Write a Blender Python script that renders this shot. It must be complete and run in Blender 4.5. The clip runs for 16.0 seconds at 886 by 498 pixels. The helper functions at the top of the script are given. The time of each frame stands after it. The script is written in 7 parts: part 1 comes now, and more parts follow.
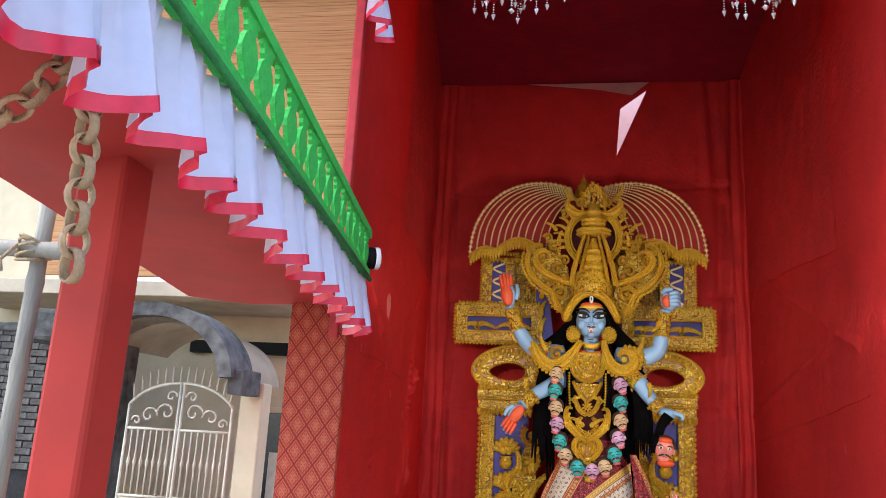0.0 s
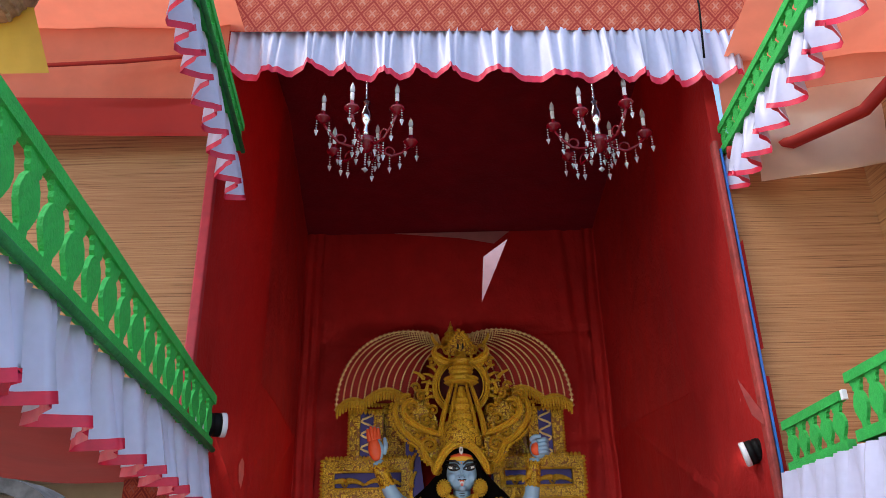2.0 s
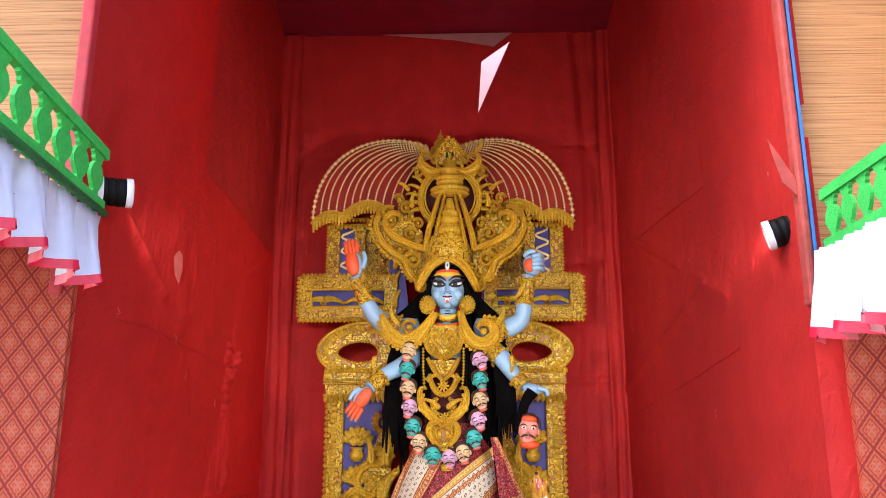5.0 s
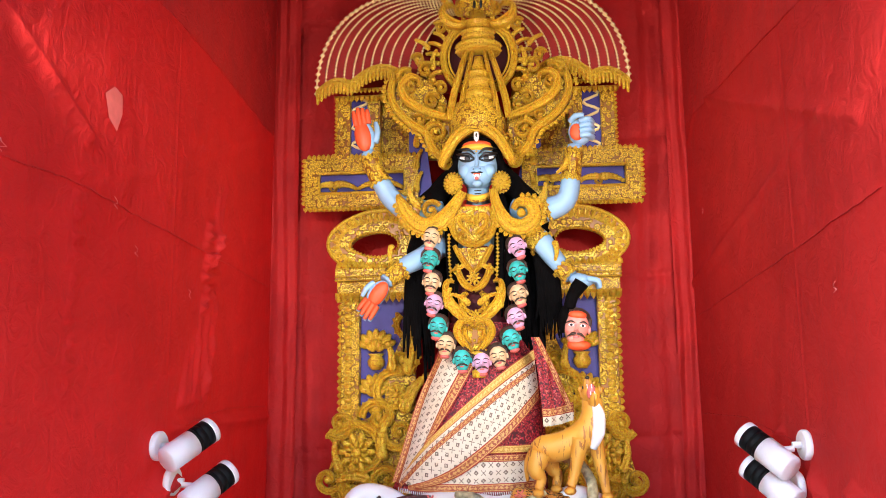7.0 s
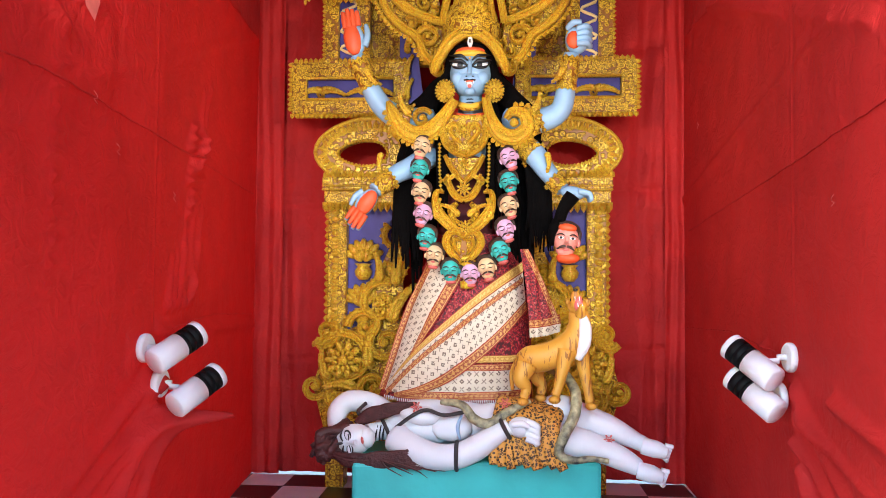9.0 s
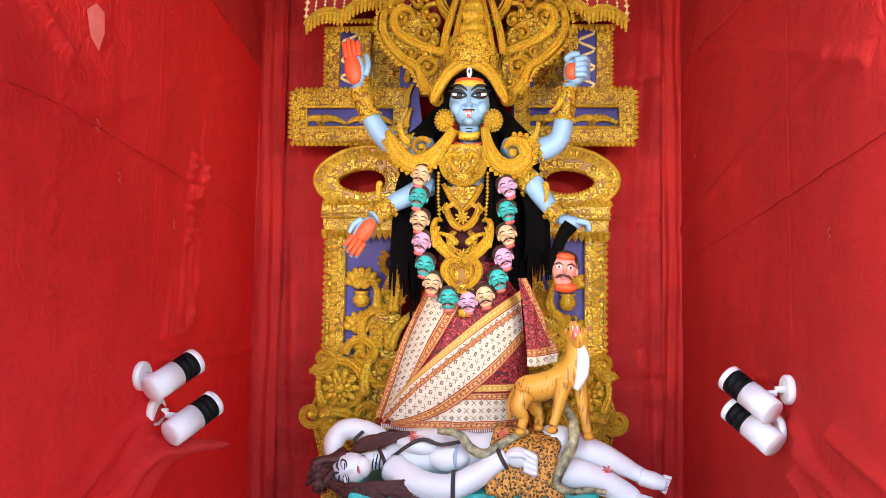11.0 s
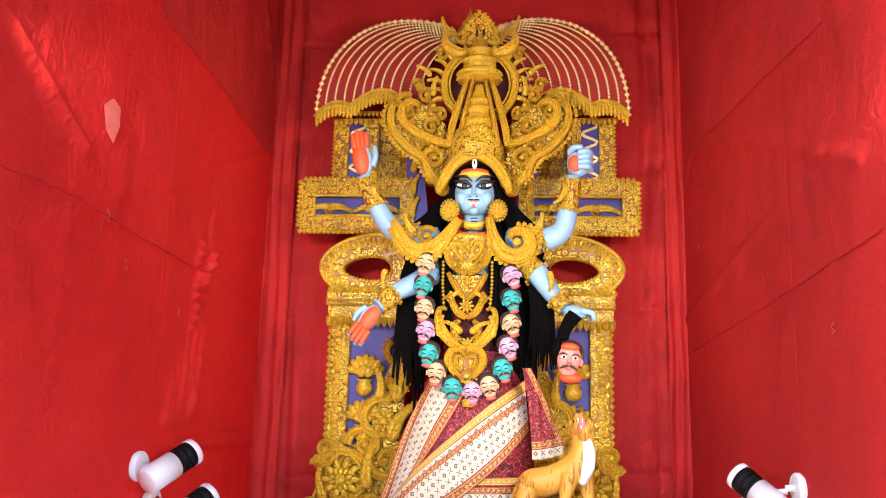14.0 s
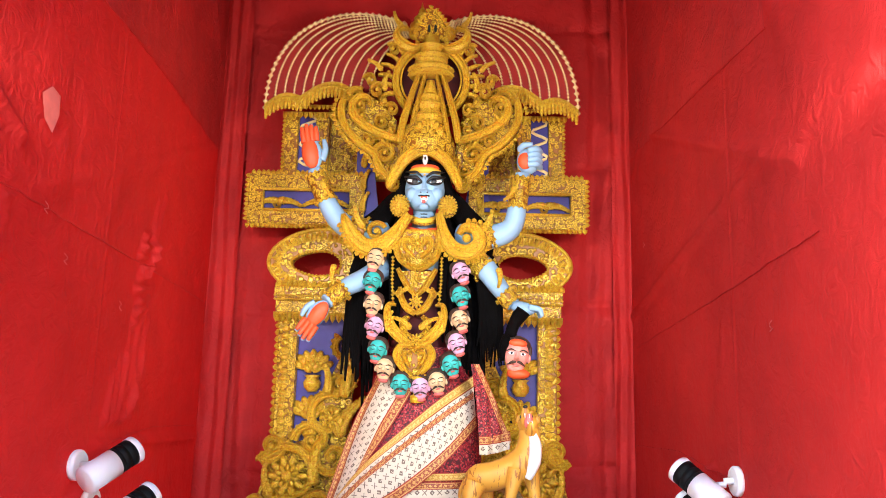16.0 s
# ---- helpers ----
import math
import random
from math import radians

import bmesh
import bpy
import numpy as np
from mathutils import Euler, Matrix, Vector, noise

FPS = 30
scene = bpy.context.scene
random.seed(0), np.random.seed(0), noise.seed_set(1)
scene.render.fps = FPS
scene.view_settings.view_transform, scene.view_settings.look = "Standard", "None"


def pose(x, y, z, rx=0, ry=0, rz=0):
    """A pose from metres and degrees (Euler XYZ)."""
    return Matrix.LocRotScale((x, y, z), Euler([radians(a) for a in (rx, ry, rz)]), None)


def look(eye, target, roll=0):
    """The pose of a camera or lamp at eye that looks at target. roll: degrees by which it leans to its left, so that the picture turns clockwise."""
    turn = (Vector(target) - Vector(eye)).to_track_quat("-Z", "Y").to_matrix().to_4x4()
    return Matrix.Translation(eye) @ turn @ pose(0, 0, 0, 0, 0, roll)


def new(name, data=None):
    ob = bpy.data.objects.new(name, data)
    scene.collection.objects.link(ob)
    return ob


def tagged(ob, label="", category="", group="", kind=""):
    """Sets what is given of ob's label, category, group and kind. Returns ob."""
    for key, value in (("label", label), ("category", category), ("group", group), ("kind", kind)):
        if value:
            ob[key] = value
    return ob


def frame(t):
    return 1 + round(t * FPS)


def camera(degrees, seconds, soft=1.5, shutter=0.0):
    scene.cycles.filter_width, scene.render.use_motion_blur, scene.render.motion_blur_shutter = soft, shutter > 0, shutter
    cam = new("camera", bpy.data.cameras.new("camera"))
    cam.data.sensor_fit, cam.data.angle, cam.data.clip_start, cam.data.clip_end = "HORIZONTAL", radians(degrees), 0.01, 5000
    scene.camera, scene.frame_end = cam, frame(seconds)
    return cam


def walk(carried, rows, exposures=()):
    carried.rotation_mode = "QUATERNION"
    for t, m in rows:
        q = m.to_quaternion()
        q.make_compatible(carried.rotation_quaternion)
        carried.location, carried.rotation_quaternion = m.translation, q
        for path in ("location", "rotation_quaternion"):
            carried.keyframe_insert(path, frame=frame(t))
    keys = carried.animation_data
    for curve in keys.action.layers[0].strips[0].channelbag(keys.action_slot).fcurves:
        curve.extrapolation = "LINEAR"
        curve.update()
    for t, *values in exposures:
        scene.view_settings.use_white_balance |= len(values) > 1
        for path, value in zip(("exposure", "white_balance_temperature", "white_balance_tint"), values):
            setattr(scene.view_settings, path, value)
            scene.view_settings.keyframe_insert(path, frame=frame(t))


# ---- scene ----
cam = camera(60.0, 16.0, soft=0.7)
PATH = [
    (0, (-0.153, -0.281, 1.609), (-0.479, 1.636, 2.075), 3.1),
    (0.5, (-0.088, -0.249, 1.596), (-0.307, 1.664, 2.137), 2.5),
    (1, (-0.051, -0.233, 1.66), (-0.163, 1.649, 2.328), 1.4),
    (1.5, (-0.039, -0.228, 1.706), (-0.085, 1.62, 2.469), 0.1),
    (2, (-0.032, -0.231, 1.715), (-0.046, 1.596, 2.53), -1.1),
    (2.5, (-0.007, -0.204, 1.706), (-0.014, 1.619, 2.529), -1.6),
    (3, (0.033, -0.153, 1.691), (0.021, 1.682, 2.486), -1.8),
    (3.5, (0.103, -0.073, 1.669), (0.077, 1.787, 2.404), -1.4),
    (4, (0.121, 0.095, 1.627), (0.092, 1.98, 2.296), -0.7),
    (4.5, (0.119, 0.331, 1.583), (0.093, 2.252, 2.139), 0.0),
    (5, (0.202, 0.621, 1.539), (0.135, 2.564, 2.009), 0.0),
    (5.2, (0.253, 0.76, 1.536), (0.159, 2.708, 1.979), 0.1),
    (7.5, (0.253, 1.704, 1.357), (0.068, 3.682, 1.589), -0.7),
    (8, (0.219, 1.706, 1.356), (0.059, 3.696, 1.482), -0.0),
    (8.2, (0.216, 1.709, 1.35), (0.062, 3.702, 1.431), 0.2),
    (10.3, (0.21, 1.705, 1.338), (0.075, 3.699, 1.415), 0.7),
    (10.5, (0.205, 1.701, 1.346), (0.072, 3.695, 1.444), 0.8),
    (11, (0.214, 1.697, 1.358), (0.076, 3.687, 1.502), 0.9),
    (11.5, (0.21, 1.687, 1.369), (0.071, 3.673, 1.564), 0.8),
    (12, (0.224, 1.682, 1.382), (0.072, 3.661, 1.636), 0.8),
    (12.5, (0.223, 1.67, 1.389), (0.062, 3.639, 1.7), 1.0),
    (13, (0.22, 1.671, 1.387), (0.053, 3.634, 1.733), 1.3),
    (13.5, (0.23, 1.675, 1.387), (0.06, 3.635, 1.745), 1.4),
    (14, (0.233, 1.682, 1.382), (0.073, 3.642, 1.743), 1.5),
    (14.5, (0.252, 1.68, 1.39), (0.121, 3.642, 1.753), 1.5),
    (15, (0.257, 1.677, 1.389), (0.164, 3.641, 1.758), 1.6),
    (15.5, (0.248, 1.671, 1.393), (0.201, 3.637, 1.758), 1.5),
    (16, (0.235, 1.683, 1.389), (0.205, 3.652, 1.74), 1.4),
]
walk(cam, [(t, look(eye, target, roll)) for t, eye, target, roll in PATH],
     [(0, 2.15), (0.5, 2.15), (1.0, 1.85), (1.5, 1.4), (3.2, 1.45), (3.6, 1.65), (4.0, 2.0), (4.5, 2.3), (5.2, 2.75), (7.5, 3.05), (8.2, 3.05), (10.3, 2.5), (10.6, 2.72), (11.1, 3.05), (12.5, 3.25), (14.5, 3.2), (16, 3.15)])

# world and sun
SUN_EL, SUN_ROT = radians(50), radians(249)
world = bpy.data.worlds.new("daylight")
scene.world = world
world.use_nodes = True
_nt = world.node_tree
_sky = _nt.nodes.new("ShaderNodeTexSky")
_sky.sky_type = "NISHITA"
_sky.sun_disc = False
_sky.sun_elevation, _sky.sun_rotation = SUN_EL, SUN_ROT
_bg = _nt.nodes["Background"]
_bg.inputs["Strength"].default_value = 0.15
_nt.links.new(_sky.outputs[0], _bg.inputs["Color"])
sun_data = bpy.data.lights.new("sun", "SUN")
sun_data.energy, sun_data.angle, sun_data.color = 0.75, radians(25), (1.0, 0.96, 0.9)
sun = new("sun", sun_data)
_d = Vector((math.sin(SUN_ROT) * math.cos(SUN_EL), math.cos(SUN_ROT) * math.cos(SUN_EL), math.sin(SUN_EL)))
sun.matrix_world = look(_d * 20, (0, 0, 0))

# ---- materials ----
def mat(name, color, rough=0.6, metal=0.0, noise=0.0, scale=20.0, bump=0.0, bscale=60.0, coat=0.0, sheen=0.0, trans=0.0, alt=None, stretch=(1, 1, 1)):
    m = bpy.data.materials.new(name)
    m.use_nodes = True
    nt = m.node_tree
    b = nt.nodes["Principled BSDF"]
    b.inputs["Base Color"].default_value = (*color, 1)
    b.inputs["Roughness"].default_value = rough
    b.inputs["Metallic"].default_value = metal
    b.inputs["Coat Weight"].default_value = coat
    b.inputs["Sheen Weight"].default_value = sheen
    b.inputs["Transmission Weight"].default_value = trans
    tc = nt.nodes.new("ShaderNodeTexCoord")
    mp = nt.nodes.new("ShaderNodeMapping")
    mp.inputs["Scale"].default_value = stretch
    nt.links.new(tc.outputs["Object"], mp.inputs[0])
    if noise > 0:
        n1 = nt.nodes.new("ShaderNodeTexNoise")
        n1.inputs["Scale"].default_value, n1.inputs["Detail"].default_value = scale, 6
        n2 = nt.nodes.new("ShaderNodeTexNoise")
        n2.inputs["Scale"].default_value, n2.inputs["Detail"].default_value = scale * 0.12, 3
        add = nt.nodes.new("ShaderNodeMath")
        add.operation = "ADD"
        nt.links.new(mp.outputs[0], n1.inputs["Vector"])
        nt.links.new(tc.outputs["Object"], n2.inputs["Vector"])
        nt.links.new(n1.outputs["Fac"], add.inputs[0])
        nt.links.new(n2.outputs["Fac"], add.inputs[1])
        mr = nt.nodes.new("ShaderNodeMapRange")
        mr.inputs["From Min"].default_value, mr.inputs["From Max"].default_value = 0.7, 1.3
        nt.links.new(add.outputs[0], mr.inputs["Value"])
        mix = nt.nodes.new("ShaderNodeMix")
        mix.data_type = "RGBA"
        other = alt or tuple(c * (1 - noise) for c in color)
        mix.inputs[6].default_value = (*other, 1)
        mix.inputs[7].default_value = (*[min(1, c * (1 + 0.35 * noise)) for c in color], 1)
        nt.links.new(mr.outputs[0], mix.inputs[0])
        nt.links.new(mix.outputs[2], b.inputs["Base Color"])
    if bump > 0:
        n3 = nt.nodes.new("ShaderNodeTexNoise")
        n3.inputs["Scale"].default_value, n3.inputs["Detail"].default_value = bscale, 5
        nt.links.new(mp.outputs[0], n3.inputs["Vector"])
        bp = nt.nodes.new("ShaderNodeBump")
        bp.inputs["Strength"].default_value, bp.inputs["Distance"].default_value = bump, 0.02
        nt.links.new(n3.outputs["Fac"], bp.inputs["Height"])
        nt.links.new(bp.outputs[0], b.inputs["Normal"])
    return m


def node_tools(m):
    nt = m.node_tree
    def N(kind, **kw):
        n = nt.nodes.new(kind)
        for k, v in kw.items():
            n.inputs[k].default_value = v
        return n
    def M(op, a, b=None):
        n = nt.nodes.new("ShaderNodeMath")
        n.operation = op
        for i, v in enumerate((a, b)):
            if v is None:
                continue
            if isinstance(v, (int, float)):
                n.inputs[i].default_value = v
            else:
                nt.links.new(v, n.inputs[i])
        return n.outputs[0]
    def MIX(f, a, b):
        n = nt.nodes.new("ShaderNodeMix")
        n.data_type = "RGBA"
        for i, v in ((0, f), (6, a), (7, b)):
            if isinstance(v, tuple):
                n.inputs[i].default_value = (*v, 1)
            elif isinstance(v, (int, float)):
                n.inputs[i].default_value = v
            else:
                nt.links.new(v, n.inputs[i])
        return n.outputs[2]
    return nt, N, M, MIX, nt.nodes["Principled BSDF"]


def translucent_cloth(name, color, amount, noise=0.3):
    """Thin cloth that lets part of the light through."""
    m = mat(name, color, 0.7, noise=noise, scale=8, bump=0.35, bscale=7)
    nt = m.node_tree
    b = nt.nodes["Principled BSDF"]
    out = nt.nodes["Material Output"]
    tr = nt.nodes.new("ShaderNodeBsdfTranslucent")
    tr.inputs["Color"].default_value = (*color, 1)
    mx = nt.nodes.new("ShaderNodeMixShader")
    mx.inputs[0].default_value = amount
    nt.links.new(b.outputs[0], mx.inputs[1])
    nt.links.new(tr.outputs[0], mx.inputs[2])
    nt.links.new(mx.outputs[0], out.inputs["Surface"])
    return m


def printed_cloth(name, ground, line, motif, cell):
    """Cotton print: a diagonal lattice with a small motif in every diamond."""
    m = mat(name, ground, 0.8, bump=0.15, bscale=250)
    nt, N, M, MIX, b = node_tools(m)
    tc = nt.nodes.new("ShaderNodeTexCoord")
    sp = nt.nodes.new("ShaderNodeSeparateXYZ")
    nt.links.new(tc.outputs["Object"], sp.inputs[0])
    h = M("ADD", sp.outputs["X"], M("MULTIPLY", sp.outputs["Y"], 0.93))
    z = M("MULTIPLY", sp.outputs["Z"], 0.8)
    u = M("DIVIDE", M("ADD", h, z), cell)
    v = M("DIVIDE", M("SUBTRACT", h, z), cell)
    fu, fv = M("SUBTRACT", M("FRACT", u), 0.5), M("SUBTRACT", M("FRACT", v), 0.5)
    au, av = M("ABSOLUTE", fu), M("ABSOLUTE", fv)
    edge = M("GREATER_THAN", M("MAXIMUM", au, av), 0.445)
    r = M("MAXIMUM", au, av)
    ring = M("MULTIPLY", M("GREATER_THAN", r, 0.30), M("LESS_THAN", r, 0.36))
    cross = M("MULTIPLY", M("LESS_THAN", M("MINIMUM", au, av), 0.045), M("LESS_THAN", r, 0.26))
    dots = M("GREATER_THAN", M("MULTIPLY", M("SINE", M("MULTIPLY", u, 25.1)), M("SINE", M("MULTIPLY", v, 25.1))), 0.45)
    nz = N("ShaderNodeTexNoise", Scale=9.0, Detail=5.0)
    nt.links.new(tc.outputs["Object"], nz.inputs["Vector"])
    c = MIX(M("MULTIPLY", dots, 0.5), ground, line)
    c = MIX(M("MULTIPLY", ring, 0.7), c, line)
    c = MIX(M("MULTIPLY", cross, 0.8), c, motif)
    c = MIX(edge, c, line)
    c = MIX(M("MULTIPLY", nz.outputs["Fac"], 0.35), c, line)
    nt.links.new(c, b.inputs["Base Color"])
    return m


def reed_mat(name):
    m = mat(name, (0.44, 0.25, 0.11), 0.75)
    nt, N, M, MIX, b = node_tools(m)
    tc = nt.nodes.new("ShaderNodeTexCoord")
    mp = nt.nodes.new("ShaderNodeMapping")
    mp.inputs["Scale"].default_value = (1.2, 1.2, 140)
    nt.links.new(tc.outputs["Object"], mp.inputs[0])
    n1 = N("ShaderNodeTexNoise", Scale=1.0, Detail=4.0, Roughness=0.7)
    nt.links.new(mp.outputs[0], n1.inputs["Vector"])
    mp2 = nt.nodes.new("ShaderNodeMapping")
    mp2.inputs["Scale"].default_value = (0.8, 0.8, 12)
    nt.links.new(tc.outputs["Object"], mp2.inputs[0])
    n2 = N("ShaderNodeTexNoise", Scale=1.0, Detail=3.0)
    nt.links.new(mp2.outputs[0], n2.inputs["Vector"])
    ramp = nt.nodes.new("ShaderNodeValToRGB")
    ramp.color_ramp.elements[0].position, ramp.color_ramp.elements[0].color = 0.33, (0.06, 0.024, 0.008, 1)
    ramp.color_ramp.elements[1].position, ramp.color_ramp.elements[1].color = 0.45, (0.42, 0.20, 0.075, 1)
    e = ramp.color_ramp.elements.new(0.75)
    e.color = (0.62, 0.36, 0.16, 1)
    nt.links.new(n1.outputs["Fac"], ramp.inputs[0])
    c = MIX(M("MULTIPLY", n2.outputs["Fac"], 0.45), ramp.outputs[0], (0.30, 0.13, 0.045))
    nt.links.new(c, b.inputs["Base Color"])
    bp = N("ShaderNodeBump", Strength=0.6, Distance=0.004)
    nt.links.new(n1.outputs["Fac"], bp.inputs["Height"])
    nt.links.new(bp.outputs[0], b.inputs["Normal"])
    return m


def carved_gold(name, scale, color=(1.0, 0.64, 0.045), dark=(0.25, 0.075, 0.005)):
    """Gilded relief: curls and studs pressed into the surface, shade painted in the hollows."""
    m = mat(name, color, 0.36, 0.15)
    nt, N, M, MIX, b = node_tools(m)
    tc = nt.nodes.new("ShaderNodeTexCoord")
    vo = N("ShaderNodeTexVoronoi", Scale=scale, Randomness=0.65)
    nt.links.new(tc.outputs["Object"], vo.inputs["Vector"])
    fine = N("ShaderNodeTexVoronoi", Scale=scale * 2.7, Randomness=0.8)
    nt.links.new(tc.outputs["Object"], fine.inputs["Vector"])
    def ease(v, lo, hi):
        r = nt.nodes.new("ShaderNodeMapRange")
        r.interpolation_type = "SMOOTHSTEP"
        r.inputs["From Min"].default_value, r.inputs["From Max"].default_value = lo, hi
        nt.links.new(v, r.inputs["Value"])
        return r.outputs[0]
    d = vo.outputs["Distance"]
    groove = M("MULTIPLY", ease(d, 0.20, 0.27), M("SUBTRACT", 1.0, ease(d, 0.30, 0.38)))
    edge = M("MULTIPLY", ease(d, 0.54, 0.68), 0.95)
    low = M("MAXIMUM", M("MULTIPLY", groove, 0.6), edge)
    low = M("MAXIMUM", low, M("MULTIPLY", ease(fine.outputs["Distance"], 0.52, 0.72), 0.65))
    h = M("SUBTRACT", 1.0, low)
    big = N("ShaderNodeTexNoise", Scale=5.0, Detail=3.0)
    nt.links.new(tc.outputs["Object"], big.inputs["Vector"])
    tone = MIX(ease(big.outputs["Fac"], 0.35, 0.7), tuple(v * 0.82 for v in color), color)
    # shade of the grooves and edges, mixed into the base colour
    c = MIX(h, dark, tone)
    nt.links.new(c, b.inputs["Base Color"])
    bp = N("ShaderNodeBump", Strength=1.0, Distance=0.36 / scale)
    nt.links.new(h, bp.inputs["Height"])
    nt.links.new(bp.outputs[0], b.inputs["Normal"])
    return m


def red_drape(name, color, thin=0.0):
    """Thin red cloth stretched on a frame: weave, soft wrinkles and faded patches."""
    m = mat(name, color, 0.72, noise=0.22, scale=5, sheen=0.0)
    nt, N, M, MIX, b = node_tools(m)
    tc = nt.nodes.new("ShaderNodeTexCoord")
    mp = nt.nodes.new("ShaderNodeMapping")
    mp.inputs["Scale"].default_value = (1.3, 1.0, 1.0)
    mp.inputs["Rotation"].default_value = (0.5, 0.3, 0.4)
    nt.links.new(tc.outputs["Object"], mp.inputs[0])
    n1 = N("ShaderNodeTexNoise", Scale=2.2, Detail=4.0, Distortion=0.6)
    nt.links.new(mp.outputs[0], n1.inputs["Vector"])
    n2 = N("ShaderNodeTexNoise", Scale=220.0, Detail=2.0)
    nt.links.new(tc.outputs["Object"], n2.inputs["Vector"])
    b.inputs["Specular IOR Level"].default_value = 0.25
    bp = N("ShaderNodeBump", Strength=0.6, Distance=0.05)
    n3 = N("ShaderNodeTexNoise", Scale=12.0, Detail=4.0, Distortion=1.8)
    nt.links.new(mp.outputs[0], n3.inputs["Vector"])
    fine = M("ADD", M("MULTIPLY", n2.outputs["Fac"], 0.03), M("MULTIPLY", n3.outputs["Fac"], 0.34))
    nt.links.new(M("ADD", n1.outputs["Fac"], fine), bp.inputs["Height"])
    nt.links.new(bp.outputs[0], b.inputs["Normal"])
    if thin > 0:
        tr = N("ShaderNodeBsdfTranslucent", Color=(*[min(1, v * 1.3) for v in color], 1))
        mx = N("ShaderNodeMixShader", Fac=thin)
        nt.links.new(b.outputs[0], mx.inputs[1])
        nt.links.new(tr.outputs[0], mx.inputs[2])
        nt.links.new(mx.outputs[0], nt.nodes["Material Output"].inputs["Surface"])
    return m


RED = red_drape("red cloth", (0.53, 0.024, 0.022), 0.28)
# The same red cloth, made opaque so that its surfaces stay shaded.
RED_OPAQUE = red_drape("opaque red cloth", (0.53, 0.019, 0.018))
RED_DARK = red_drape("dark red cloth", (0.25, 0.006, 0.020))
RED_COLUMN = mat("red column cloth", (0.40, 0.018, 0.010), 0.75, noise=0.22, scale=4, bump=0.12, bscale=9)
TRIM = mat("red trim", (0.5, 0.03, 0.04), 0.6, noise=0.3)
PINK_TRIM = mat("faded red binding", (0.40, 0.05, 0.04), 0.7, noise=0.4, bump=0.3)
SATIN = mat("white satin", (0.56, 0.54, 0.69), 0.34, noise=0.08, scale=30, sheen=0.3, bump=0.05, bscale=40)
HEM = mat("pink hem ribbon", (0.76, 0.010, 0.050), 0.42, noise=0.25, scale=30)
GREEN = mat("green foam board", (0.035, 0.52, 0.085), 0.75, noise=0.25, scale=60, bump=0.5, bscale=180)
GREEN_DARK = mat("green edge", (0.02, 0.22, 0.05), 0.8, noise=0.4, scale=30, bump=0.4)
PRINT = printed_cloth("printed cotton", (0.46, 0.080, 0.032), (0.21, 0.010, 0.008), (0.42, 0.13, 0.09), 0.095)
PRINT_LIGHT = printed_cloth("printed cotton fascia", (0.62, 0.14, 0.07), (0.36, 0.03, 0.015), (0.7, 0.3, 0.2), 0.13)
REED = reed_mat("reed mat")
WHITE = mat("white plastic", (0.82, 0.81, 0.80), 0.35, noise=0.06)
BLACK = mat("black plastic", (0.006, 0.006, 0.006), 0.55, noise=0.3)
BLACK.node_tree.nodes["Principled BSDF"].inputs["Specular IOR Level"].default_value = 0.12
BLUE_TAPE = mat("blue tape", (0.03, 0.16, 0.55), 0.45, noise=0.2)
BAMBOO = mat("weathered bamboo", (0.30, 0.275, 0.23), 0.7, noise=0.45, scale=14, bump=0.3, stretch=(1, 1, 0.15))
ROPE = mat("jute rope", (0.45, 0.33, 0.19), 0.85, noise=0.4, scale=60, bump=0.5, bscale=150)
CHAIN = mat("palm-leaf chain", (0.46, 0.30, 0.17), 0.7, noise=0.45, scale=40, bump=0.4, bscale=120)
PLASTER = mat("cream plaster", (0.58, 0.49, 0.33), 0.85, noise=0.22, scale=3, bump=0.2, bscale=30)
PLASTER_DARK = mat("weathered plaster", (0.48, 0.40, 0.29), 0.85, noise=0.3, scale=3, bump=0.2, bscale=30)
MOSS = mat("mossy concrete", (0.12, 0.12, 0.115), 0.9, noise=0.75, scale=7, bump=0.6, bscale=25, alt=(0.008, 0.010, 0.008))
BRICK = mat("sooty brick", (0.13, 0.12, 0.11), 0.9, noise=0.7, scale=7, bump=0.7, bscale=40, alt=(0.008, 0.008, 0.007))
MORTAR = mat("dark mortar", (0.022, 0.021, 0.02), 0.95, noise=0.5, bump=0.5)
GATE_PAINT = mat("cream gate paint", (0.60, 0.55, 0.43), 0.55, noise=0.25, scale=12)
GLASS_DARK = mat("dark window", (0.03, 0.03, 0.035), 0.2, noise=0.3)
EARTH = mat("pale dusty ground", (0.45, 0.40, 0.33), 0.95, noise=0.5, scale=4, bump=0.6, bscale=20)
TILE_W = mat("white vinyl tile", (0.72, 0.66, 0.64), 0.3, noise=0.12, scale=6)
TILE_B = mat("black vinyl tile", (0.02, 0.016, 0.017), 0.3, noise=0.4, scale=6)
ORANGE = translucent_cloth("orange awning cloth", (0.88, 0.27, 0.15), 0.6)
PINK_CLOTH = translucent_cloth("pale pink cloth", (0.75, 0.42, 0.40), 0.5)
YELLOW = translucent_cloth("yellow cloth", (0.70, 0.42, 0.04), 0.3)


# ---- mesh tools ----
def link(name, bm, materials, parent=None, label="", smooth=False):
    me = bpy.data.meshes.new(name)
    bm.to_mesh(me)
    bm.free()
    for m in materials if isinstance(materials, (list, tuple)) else [materials]:
        me.materials.append(m)
    if smooth:
        for p in me.polygons:
            p.use_smooth = True
    ob = new(name, me)
    if parent:
        ob.parent = parent
    if label:
        ob["label"] = label
    return ob


def part(name, bm, material, parent, label="", smooth=False):
    return link(name, bm, material, parent, label, smooth)


